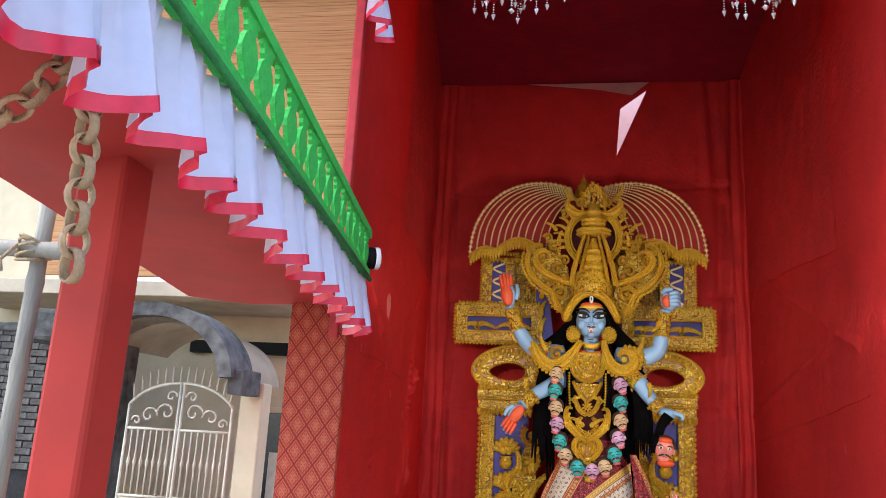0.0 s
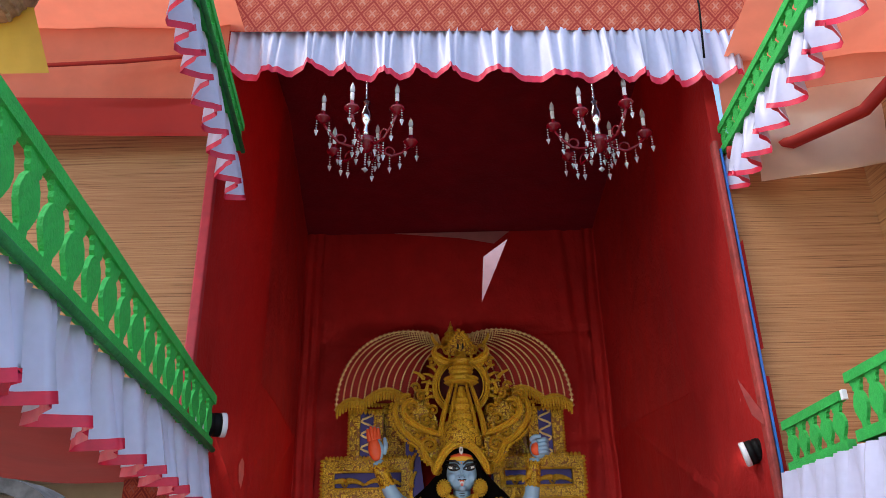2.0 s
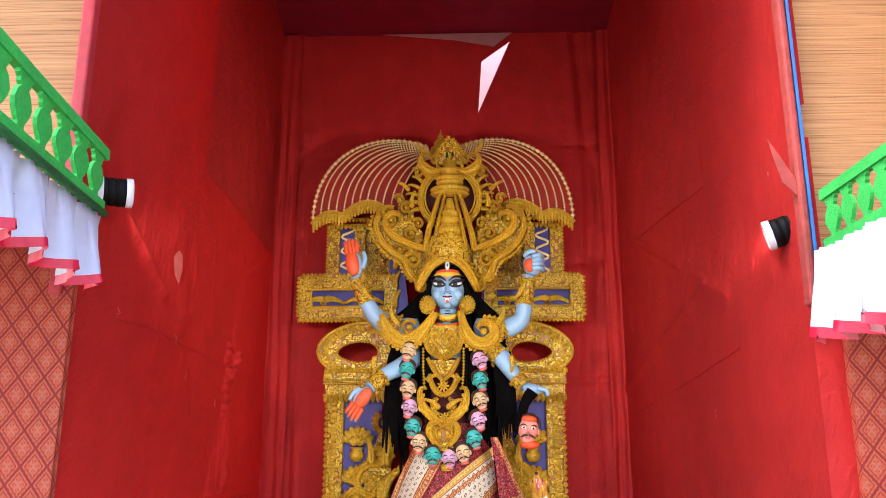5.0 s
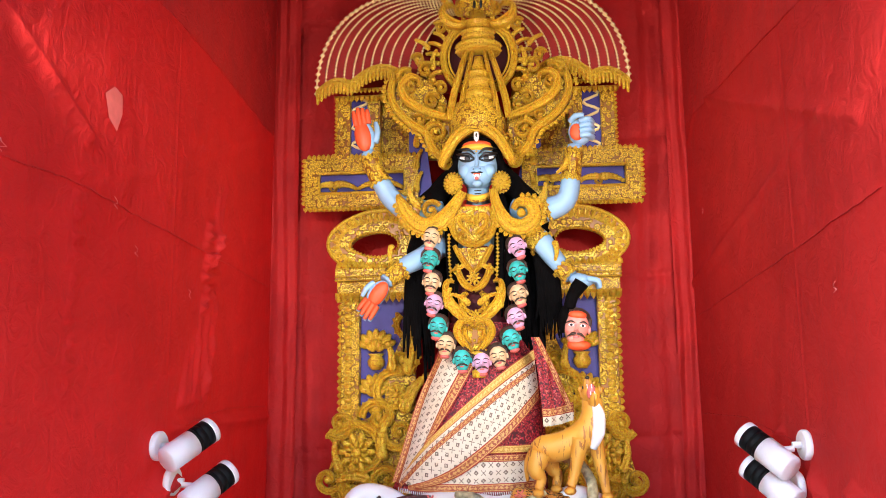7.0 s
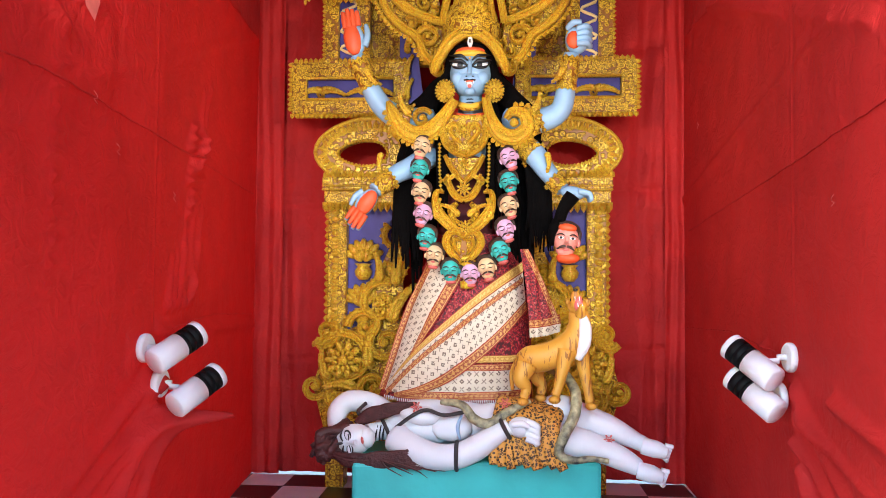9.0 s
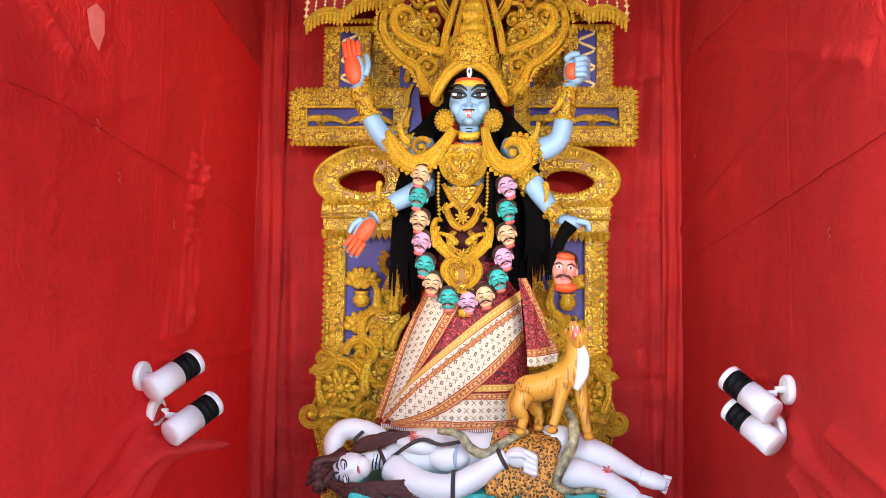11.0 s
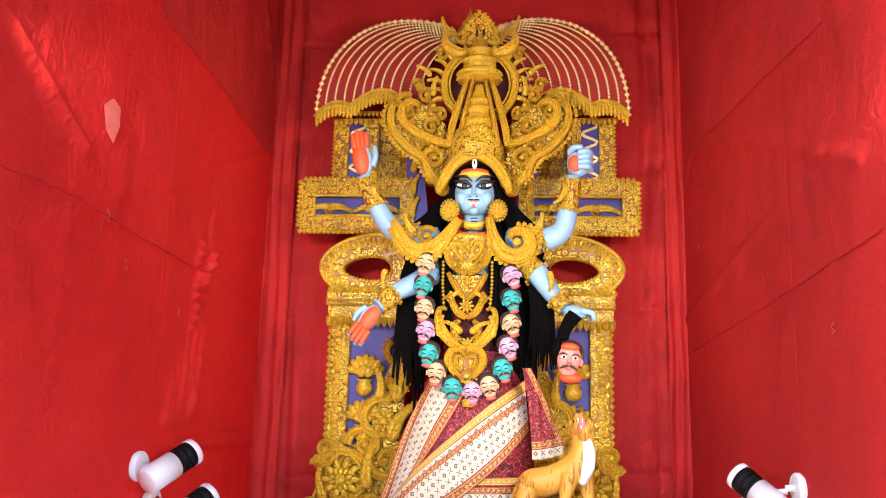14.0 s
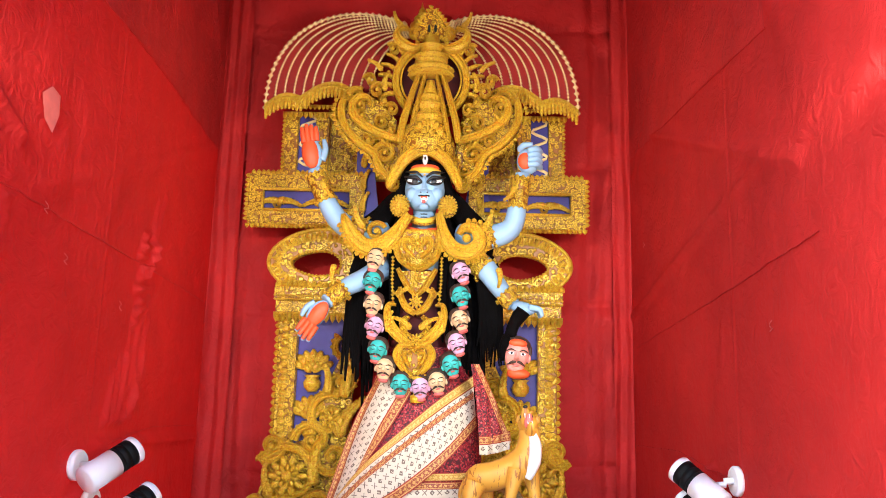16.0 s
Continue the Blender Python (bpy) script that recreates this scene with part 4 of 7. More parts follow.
# ---- bamboo poles ----
def pole(a, b, r, label):
    a, b = Vector(a), Vector(b)
    bm = bmesh.new()
    n = max(6, int((b - a).length / 0.05))
    pts, rad = [], []
    for i in range(n + 1):
        s = i / n
        pts.append(a.lerp(b, s) + Vector((noise.noise(Vector((s * 3, a.x, 0))), noise.noise(Vector((s * 3, 7, a.y))), 0)) * 0.008)
        rad.append(r * (1.12 if i % 7 == 3 else 1.0))
    tube(bm, pts, rad, 12)
    return tagged(link("bamboo_pole", bm, BAMBOO, smooth=True), label, "pole", "bamboo scaffold poles")
pole((-2.40, 2.62, -0.12), (-2.40, 2.62, 5.0), 0.034, "upright grey weathered bamboo scaffold pole")
pole((-4.2, 2.55, 2.34), (-2.18, 2.56, 2.265), 0.036, "level grey weathered bamboo tied to the upright")
bm = bmesh.new()
for k in range(5):
    n = 12
    tube(bm, [(-2.40 + 0.052 * math.cos(2 * math.pi * i / n), 2.585 + 0.085 * math.sin(2 * math.pi * i / n), 2.235 + 0.018 * k + 0.02 * math.sin(2 * math.pi * i / n + k)) for i in range(n + 1)], 0.007, 5)
tube(bm, [(-2.42, 2.50, 2.28), (-2.46, 2.47, 2.21), (-2.44, 2.46, 2.16)], 0.007, 5)
tagged(link("rope_lashing", bm, ROPE), "pale jute lashing round the bamboo joint", "rope")

# ---- house, wall and gate beyond the west side ----
bm = newbox((-14, 9.6, -0.12), (-2.6, 9.9, 3.05))
structure("house_wall", bm, PLASTER, "cream plastered house wall", "wall")
bm = newbox((-13, 9.2, 3.3), (-6.3, 9.6, 8.5))
structure("upper_storey", bm, PLASTER, "cream plastered upper storey", "wall")
bm = bmesh.new()
vs = box(bm, (-8.2, 8.1, 3.02), (-3.45, 9.75, 3.2), 0, 0.01)
structure("eave_slab", bm, PLASTER_DARK, "weathered concrete eave slab with a stained edge", "eave")
bm = newbox((-5.2, 9.45, 2.50), (-3.3, 9.58, 2.66))
structure("lintel_beam", bm, BLACK, "dark lintel beam under the eave", "beam")
win = thing("house_window", "dark window with pale shutters in the cream house wall", "window", at=(-4.0, 9.55, 0.4))
for nm, lo, hi, m in (("pane", (-0.30, -0.005, 0.2), (0.30, 0.03, 1.35), GLASS_DARK), ("frame", (-0.36, -0.03, 1.35), (0.36, 0.04, 1.42), PLASTER), ("sill", (-0.40, -0.06, 0.12), (0.40, 0.04, 0.2), PLASTER)):
    part(nm, newbox(lo, hi, 0.004), m, win)
for k in (-1, 1):
    part("shutter", newbox((k * 0.17 - 0.12, -0.05, 0.2), (k * 0.17 + 0.12, -0.02, 0.85), 0.005), GATE_PAINT, win, "pale painted shutter")
pier = thing("gate_pier", "dark mossy concrete pier beside the house gate", "pier", at=(-5.12, 7.75, -0.12))
part("shaft", newbox((-0.16, -0.12, 0), (0.12, 0.15, 2.5), 0.02), MOSS, pier)
pier2 = thing("gate_pier", "cream plastered pier beside the house gate", "pier", at=(-3.52, 7.8, -0.12))
part("shaft", newbox((-0.12, -0.1, 0), (0.14, 0.15, 2.15), 0.02), PLASTER, pier2)
# arched hood over the gate
hood = thing("gate_hood", "curved mossy concrete hood over the house gate", "hood", at=(-4.5, 7.6, 2.0))
bm = bmesh.new()
n = 22
outline = [(0.98 * math.cos(math.pi * (0.02 + 0.80 * i / n)) , 0.80 * math.sin(math.pi * (0.02 + 0.80 * i / n))) for i in range(n + 1)]
inner = [(0.83 * math.cos(math.pi * (0.02 + 0.80 * i / n)), 0.66 * math.sin(math.pi * (0.02 + 0.80 * i / n))) for i in range(n + 1)]
for y0, y1 in ((-0.45, 0.12),):
    rows = [[bm.verts.new((x, y, z)) for x, z in o] for o, y in ((outline, y0), (inner, y0), (inner, y1), (outline, y1))]
    for r in range(4):
        p, q = rows[r], rows[(r + 1) % 4]
        for i in range(n):
            bm.faces.new((p[i], p[i + 1], q[i + 1], q[i]))
part("band", bm, MOSS, hood)
bm = bmesh.new()
rows = [[bm.verts.new((x, y, z)) for x, z in inner] for y in (-0.30, 1.3)]
for i in range(n):
    bm.faces.new((rows[0][i], rows[0][i + 1], rows[1][i + 1], rows[1][i])).smooth = True
part("vault", bm, PLASTER_DARK, hood, "cream plastered vault")
part("end_block", newbox((0.90, -0.36, -0.12), (1.08, 0.1, 0.14), 0.02), MOSS, hood)
part("side_block", newbox((-1.6, -0.30, 0.36), (-0.55, 0.1, 0.72), 0.05), MOSS, hood)

gate = thing("house_gate", "cream painted iron double gate with scrolls and spikes", "gate", at=(-4.30, 7.68, -0.13))
W = 0.60
def arch_z(x):
    return 1.66 + 0.46 * math.sqrt(max(0, 1 - (x / 0.68) ** 2))
for k in (-1, 1):
    leaf = part("leaf_frame", (lambda b: (tube(b, [(k * 0.02, 0, 0.1), (k * 0.02, 0, arch_z(0.02))], 0.018, 6), tube(b, [(k * W, 0, 0.1), (k * W, 0, arch_z(W))], 0.018, 6), tube(b, [(k * W * i / 10, 0, arch_z(W * i / 10)) for i in range(11)], 0.016, 6), tube(b, [(0, 0, 1.62), (k * W, 0, 1.62)], 0.015, 6), tube(b, [(0, 0, 0.92), (k * W, 0, 0.92)], 0.015, 6), b)[-1])(bmesh.new()), GATE_PAINT, gate)
    for i in range(1, 8):
        x = k * (0.02 + (W - 0.02) * i / 8)
        bm = bmesh.new()
        tube(bm, [(x, 0, 0.92), (x, 0, 1.22), (x, 0, 1.27), (x, 0, 1.32), (x, 0, 1.62)], [0.009, 0.009, 0.022, 0.009, 0.009], 6)
        part("bar", bm, GATE_PAINT, leaf)
    for i in range(7):
        x = k * W * (i + 0.5) / 7
        bm = bmesh.new()
        z = arch_z(abs(x))
        tube(bm, [(x, 0, z), (x * 1.04, 0, z + 0.14), (x * 1.06, 0, z + 0.19)], [0.011, 0.008, 0.001], 5)
        part("spike", bm, GATE_PAINT, leaf)
    for cx, cz, r, sgn in ((0.16, 1.80, 0.11, 1), (0.36, 1.76, 0.10, -1), (0.12, 1.97, 0.07, -1), (0.50, 1.70, 0.06, 1)):
        bm = bmesh.new()
        tube(bm, [(k * (cx + sgn * r * (1 - 0.055 * i) * math.cos(0.42 * i)), 0, cz + r * (1 - 0.055 * i) * math.sin(0.42 * i)) for i in range(17)], 0.011, 6)
        part("scroll", bm, GATE_PAINT, leaf)
    part("sheet_panel", newbox((min(0, k * W) + 0.02, -0.004, 0.1), (max(0, k * W) - 0.02, 0.004, 0.9)), GATE_PAINT, leaf)

# sooty brick wall beside the gate: the courses facing the tent
wall = tagged(new("brick_wall"), "sooty black brick garden wall beside the gate", "wall", kind="structure")
wall.location = (-5.28, 7.72, -0.12)
part("core", newbox((-4.6, 0.012, 0), (0, 0.24, 2.62)), MORTAR, wall)
part("coping", newbox((-4.6, -0.05, 2.62), (0.02, 0.28, 2.72), 0.02), MOSS, wall)

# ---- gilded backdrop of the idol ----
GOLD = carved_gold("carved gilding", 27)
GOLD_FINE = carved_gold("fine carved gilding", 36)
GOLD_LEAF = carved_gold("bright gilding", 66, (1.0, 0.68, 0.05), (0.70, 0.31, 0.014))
BEADS = mat("pale gold beads", (0.95, 0.70, 0.32), 0.35, 0.0, noise=0.2)
INDIGO = mat("indigo panel", (0.055, 0.04, 0.27), 0.55, noise=0.3, scale=8)
SHELL = mat("maroon canopy", (0.34, 0.014, 0.009), 0.75, noise=0.3, scale=6, bump=0.2, bscale=40)


def leaf_row(bm, pts, size, out, y, gap=None, mi=0, depth=0.5):
    """Small pointed leaves along a line of (x, z), standing out to one side."""
    gap = gap or size * 0.8
    pts = [Vector((p[0], 0, p[1])) for p in pts]
    carry = gap * 0.5
    for a, b in zip(pts, pts[1:]):
        d = b - a
        L = d.length
        if L < 1e-6:
            continue
        w = d / L
        n = Vector((w.z, 0, -w.x)) * out
        s = carry
        while s < L:
            c = a + w * s + Vector((0, y, 0))
            h = gap * 0.48
            f = Vector((0, -size * depth, 0))
            v = [bm.verts.new(c - w * h), bm.verts.new(c + w * h), bm.verts.new(c + w * h * 0.9 + n * size * 0.6), bm.verts.new(c + n * size), bm.verts.new(c - w * h * 0.9 + n * size * 0.6), bm.verts.new(c + n * size * 0.45 + f)]
            for i in range(5):
                fa = bm.faces.new((v[i], v[(i + 1) % 5], v[5]))
                fa.material_index = mi
            s += gap
        carry = s - L


def flow(pts, n=6):
    """Points of a smooth curve through a few tuples."""
    P = [np.array(p, float) for p in pts]
    out = []
    for i in range(len(P) - 1):
        p0, p1, p2, p3 = P[max(i - 1, 0)], P[i], P[i + 1], P[min(i + 2, len(P) - 1)]
        for j in range(n):
            t = j / n
            out.append(0.5 * (2 * p1 + (p2 - p0) * t + (2 * p0 - 5 * p1 + 4 * p2 - p3) * t * t + (3 * p1 - p0 - 3 * p2 + p3) * t ** 3))
    out.append(P[-1])
    return out


RIBBON = ((-1, 0.03), (-1, -0.005), (-0.82, -0.014), (-0.60, 0.001), (0, -0.009), (0.60, 0.001), (0.82, -0.014), (1, -0.005), (1, 0.03))


def swash(bm, pts, y, mi=0, studs=True, n=6, gap=0.021):
    """A moulded band with raised rims and a row of studs, along (x, z, half width)."""
    c = flow(pts, n)
    rows = []
    for i, p in enumerate(c):
        d = c[min(i + 1, len(c) - 1)][:2] - c[max(i - 1, 0)][:2]
        d = d / (np.hypot(*d) or 1.0)
        rows.append([bm.verts.new((p[0] - d[1] * p[2] * o, y + h, p[1] + d[0] * p[2] * o)) for o, h in RIBBON])
    for a, b in zip(rows, rows[1:]):
        for k in range(len(RIBBON) - 1):
            f = bm.faces.new((a[k], a[k + 1], b[k + 1], b[k]))
            f.material_index = mi
    if studs:
        beadline(bm, [(p[0], y - 0.011, p[1]) for p in c], 0.0085, gap, mi)


def beadline(bm, pts, r, gap, mi=0):
    """Small beads at even steps along a line of points."""
    pts = [Vector(p) for p in pts]
    left = gap * 0.5
    for a, b in zip(pts, pts[1:]):
        L = (b - a).length
        while left < L:
            bead(bm, a.lerp(b, left / L), r, mi)
            left += gap
        left -= L


def spiral(cx, cz, r, a0, turns, sgn, y, n=26, r1=0.12):
    return [(cx + r * (1 - (1 - r1) * i / n) * math.cos(a0 + sgn * 2 * math.pi * turns * i / n), y, cz + r * (1 - (1 - r1) * i / n) * math.sin(a0 + sgn * 2 * math.pi * turns * i / n)) for i in range(n + 1)]


def scroll(bm, cx, cz, r, a0, turns, sgn, y, thick, mi=0):
    """A curled band with raised rims that winds in to a small boss."""
    p = spiral(cx, cz, r, a0, turns, sgn, y, 24)
    half = min(thick * 0.95, r * 0.24)
    swash(bm, [(q[0], q[2], half * (1 - 0.45 * i / len(p))) for i, q in enumerate(p)], y, mi, True, 1)
    ball(bm, (cx, y - 0.008, cz), thick * 0.75, mi, None, 8, 5)


def rosette(bm, cx, cz, r, y, petals=9, mi=0):
    ball(bm, (cx, y - r * 0.2, cz), (r * 0.27, r * 0.2, r * 0.27), mi, None, 10, 6)
    for ring_r, size, dy, turn in ((0.70, 0.30, 0.0, 0.0), (0.42, 0.20, -0.12, 0.5)):
        for k in range(petals):
            a = 2 * math.pi * (k + turn) / petals
            ball(bm, (cx + r * ring_r * math.cos(a), y + r * dy, cz + r * ring_r * math.sin(a)), (r * size, r * 0.10, r * size * 0.55), mi, (0, -math.degrees(a), 0), 8, 5)


def acanthus(bm, x, z, length, ang, y, mi=0, curl=1):
    """A leafy sprig: a ridged stem with curled pointed lobes on both sides."""
    stem = []
    for i in range(7):
        s = i / 6
        a = ang + curl * 0.45 * s
        stem.append((x + length * s * math.cos(a), z + length * s * math.sin(a), length * 0.075 * (1.15 - s)))
    swash(bm, stem, y - 0.004, mi, False, 2)
    for i, (sx, sz, w) in enumerate(stem[:-1]):
        s = i / 6
        for k in (-1, 1):
            b = ang + curl * 0.9 * s + k * 0.75
            r = length * 0.36 * (1 - 0.55 * s)
            lobe = [(sx + r * t * math.cos(b - k * 0.7 * t), sz + r * t * math.sin(b - k * 0.7 * t)) for t in (0, 0.35, 0.7, 1.0)]
            limb_r = [r * q for q in (0.15, 0.30, 0.25, 0.05)]
            tube(bm, [(q[0], y - 0.012 * math.sin(math.pi * j / 3), q[1]) for j, q in enumerate(lobe)], limb_r, 6, mi)


YB = 6.82
throne = thing("gilded_backdrop", "ornate gilded idol backdrop with columns, cross bar and beaded canopy", "backdrop", at=(0, 0, 0))
# cross bar
CX = -0.035
for k in (-1, 1):
    xa, xb = sorted((CX + k * 0.36, CX + k * 1.16))
    bm = bmesh.new()
    o = [(xa, 2.46), (xb, 2.46), (xb, 2.81), (xa, 2.81)]
    ins = [(xa + (0.10 if k < 0 else 0.10), 2.555), (xb - 0.10, 2.555), (xb - 0.10, 2.70), (xa + 0.10, 2.70)]
    plate(bm, o, YB, YB + 0.16, 0, ins)
    bar = part("cross_arm", bm, GOLD_FINE, throne, "gilded arm of the cross bar")
    bm = bmesh.new()
    out = [(xa, 2.46), (xb, 2.46), (xb, 2.81), (xa, 2.81)] if k > 0 else [(xb, 2.46), (xa, 2.46), (xa, 2.81), (xb, 2.81)]
    leaf_row(bm, out, 0.035, 1 if k > 0 else -1, YB + 0.01, 0.034)
    tube(bm, [(x, YB - 0.006, z) for x, z in (ins + ins[:1])], 0.011, 6)
    part("leaf_border", bm, GOLD_LEAF, bar, "row of small gilded leaves")
    part("blue_panel", newbox((xa + 0.09, YB + 0.05, 2.545), (xb - 0.09, YB + 0.07, 2.71)), INDIGO, bar, "indigo blue inset panel")
    bm = bmesh.new()
    for j in range(2):
        cx = xa + 0.2 + j * 0.33
        acanthus(bm, cx, 2.62, 0.17, 0.25, YB + 0.035, 0, -1)
        acanthus(bm, cx, 2.62, 0.16, math.pi - 0.25, YB + 0.035, 0, 1)
        scroll(bm, cx, 2.60, 0.045, 0, 1.2, 1, YB + 0.03, 0.011)
    part("leaf_relief", bm, GOLD_LEAF, bar)
    # upper pillar under the canopy
    xo, xi = k * 0.965, k * 0.66
    lo, hi = sorted((xo, xi))
    bm = bmesh.new()
    for a, b in ((lo, lo + 0.09), (hi - 0.09, hi)):
        box(bm, (a, YB - 0.02, 2.80), (b, YB + 0.12, 3.24))
    pil = part("upper_pillar", bm, GOLD_FINE, throne, "short gilded pillar under the canopy")
    bm = bmesh.new()
    leaf_row(bm, [(xo, 2.82), (xo, 3.24)], 0.028, 1 if k > 0 else -1, YB, 0.03)
    leaf_row(bm, [(lo - 0.02, 3.25), (hi + 0.02, 3.25)], 0.05, 1, YB - 0.04, 0.036)
    leaf_row(bm, [(lo - 0.02, 3.30), (hi + 0.02, 3.30)], 0.04, 1, YB - 0.05, 0.03)
    part("capital", bm, GOLD_LEAF, pil, "gilded leaf capital")
    part("blue_panel", newbox((lo + 0.08, YB + 0.03, 2.80), (hi - 0.08, YB + 0.05, 3.24)), INDIGO, pil, "indigo blue strip")
    bm = bmesh.new()
    mid = (lo + hi) / 2
    tube(bm, [(mid + 0.055 * math.sin(i * 0.9), YB + 0.02, 2.82 + 0.42 * i / 24) for i in range(25)], 0.011, 6)
    part("twist", bm, BEADS, pil, "twisted cord")
    bm = bmesh.new()
    plate(bm, [(k * 0.18, 2.80), (k * 0.68, 2.80), (k * 0.68, 3.30), (k * 0.30, 3.45)], YB + 0.06, YB + 0.12)
    part("filler_panel", bm, GOLD_FINE, throne, "gilded relief panel behind the crown")
    bm = bmesh.new()
    plate(bm, [(k * 0.28, 2.44), (k * 0.46, 2.44), (k * 0.46, 3.02), (k * 0.36, 3.06)], YB + 0.03, YB + 0.05)
    part("blue_strip", bm, INDIGO, throne, "indigo blue strip beside the crown")
    bm = bmesh.new()
    for j in range(3):
        acanthus(bm, k * 0.40, 2.55 + j * 0.16, 0.15, math.pi / 2 - k * 0.2, YB + 0.01, 0, k)
    part("leaf_spray", bm, GOLD_LEAF, throne)
    # looped arch with its open eye
    def ring(rx, rz, cx, cz, n=28):
        return [(cx + k * rx * (math.cos(2 * math.pi * i / n)), cz + rz * math.sin(2 * math.pi * i / n) * (1 - 0.15 * math.cos(2 * math.pi * i / n))) for i in range(n)]
    oo, ii = ring(0.33, 0.225, k * 0.695, 2.195), ring(0.18, 0.095, k * 0.70, 2.185)
    bm = bmesh.new()
    plate(bm, oo, YB - 0.01, YB + 0.12, 0, ii)
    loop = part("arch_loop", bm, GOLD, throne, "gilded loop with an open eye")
    bm = bmesh.new()
    leaf_row(bm, ring(0.25, 0.155, k * 0.695, 2.19) + ring(0.25, 0.155, k * 0.695, 2.19)[:1], 0.07, k, YB - 0.012, 0.034, 0, 0.25)
    tube(bm, [(x, YB - 0.012, z) for x, z in oo + oo[:1]], 0.014, 6)
    leaf_row(bm, ii + ii[:1], 0.022, -k, YB - 0.012, 0.026)
    part("petals", bm, GOLD_LEAF, loop, "ring of gilded petals")
    # entablature and column
    xo, xi = k * 0.965, k * 0.46
    lo, hi = sorted((xo, xi))
    bm = bmesh.new()
    box(bm, (lo, YB - 0.05, 1.93), (hi, YB + 0.13, 2.02), 0, 0.008)
    box(bm, (lo + 0.01, YB - 0.03, 1.83), (hi - 0.01, YB + 0.13, 1.93), 0, 0.006)
    ent = part("entablature", bm, GOLD_FINE, throne, "gilded entablature")
    bm = bmesh.new()
    leaf_row(bm, [(lo, 2.02), (hi, 2.02)], 0.045, -1, YB - 0.03, 0.04)
    leaf_row(bm, [(lo, 1.85), (hi, 1.85)], 0.07, 1, YB - 0.04, 0.042)
    for z in (1.935, 1.96):
        for i in range(30):
            bead(bm, (lo + (hi - lo) * (i + 0.5) / 30, YB - 0.055, z), 0.011)
    part("leaf_border", bm, GOLD_LEAF, ent)
    lo, hi = sorted((k * 0.925, k * 0.80))
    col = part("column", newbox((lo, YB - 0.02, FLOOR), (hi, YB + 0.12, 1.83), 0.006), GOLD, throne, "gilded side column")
    bm = bmesh.new()
    leaf_row(bm, [(k * 0.92, 0.22), (k * 0.92, 1.82)], 0.036, k, YB + 0.0, 0.046)
    for i in range(34):
        z = 0.25 + i * 0.0465
        ball(bm, (k * 0.875, YB - 0.022, z), (0.03, 0.014, 0.02), 0, None, 8, 5)
        bead(bm, (k * 0.812, YB - 0.022, z + 0.02), 0.010)
    part("stud_row", bm, GOLD_LEAF, col, "row of gilded studs and leaves")
    lo, hi = sorted((k * 0.80, k * 0.50))
    part("blue_panel", newbox((lo, YB + 0.05, 0.30), (hi, YB + 0.075, 1.83)), INDIGO, throne, "indigo blue side panel")
    bm = bmesh.new()
    for z0 in (1.33, 1.03):
        lathe(bm, [(0.03, z0), (0.055, z0 + 0.03), (0.06, z0 + 0.06), (0.04, z0 + 0.09), (0.06, z0 + 0.11)], c=(k * 0.69, YB + 0.02, 0), sides=10)
        for j in range(7):
            a = math.pi * (0.14 + 0.72 * j / 6)
            ball(bm, (k * 0.69 + 0.10 * math.cos(a), YB + 0.015, z0 + 0.13 + 0.10 * math.sin(a)), (0.052, 0.022, 0.026), 0, (0, -math.degrees(a), 0), 8, 5)
        for j in range(5):
            a = math.pi * (0.2 + 0.6 * j / 4)
            ball(bm, (k * 0.69 + 0.045 * math.cos(a), YB + 0.0, z0 + 0.12 + 0.05 * math.sin(a)), (0.04, 0.02, 0.022), 0, (0, -math.degrees(a), 0), 8, 5)
    part("vase_relief", bm, GOLD_LEAF, throne, "gilded vase of leaves on the blue panel")
    # scrollwork at the foot
    foot = bmesh.new()
    for cx, cz, r, a0, tr, sg in ((0.80, 0.80, 0.20, 0.4, 1.5, 1), (0.56, 1.18, 0.15, 2.0, 1.3, -1), (0.66, 1.02, 0.12, 0.0, 1.3, 1), (0.52, 0.92, 0.13, 1.0, 1.4, -1), (1.0, 0.62, 0.10, 2.2, 1.4, 1), (0.60, 0.62, 0.14, 3.0, 1.4, 1), (0.92, 0.98, 0.10, -0.6, 1.3, -1), (0.50, 1.40, 0.10, 2.5, 1.2, 1), (0.84, 0.55, 0.12, 4.0, 1.4, -1), (0.46, 1.62, 0.09, 1.0, 1.3, -1)):
        scroll(foot, k * cx, cz, r, a0 if k > 0 else math.pi - a0, tr, sg * k, YB - 0.05, 0.032)
        p = spiral(k * cx, cz, r * 1.08, a0 if k > 0 else math.pi - a0, 0.8, sg * k, 0)
        leaf_row(foot, [(q[0], q[2]) for q in p], 0.035, -sg, YB - 0.045, 0.034)
    rosette(foot, k * 0.80, 0.80, 0.13, YB - 0.08, 10)
    rosette(foot, k * 0.54, 1.17, 0.075, YB - 0.08, 8)
    for x, z, L, a, c in ((0.62, 0.75, 0.25, 1.2, 1), (0.72, 0.62, 0.22, 0.4, -1), (0.48, 1.05, 0.3, 1.7, 1), (0.9, 0.68, 0.2, 0.9, 1), (0.58, 1.32, 0.2, 1.9, -1), (0.45, 1.3, 0.25, 1.4, 1)):
        acanthus(foot, k * x, z, L, a if k > 0 else math.pi - a, YB - 0.06, 0, c * k)
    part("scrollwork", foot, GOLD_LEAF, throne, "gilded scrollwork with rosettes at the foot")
    bm = bmesh.new()
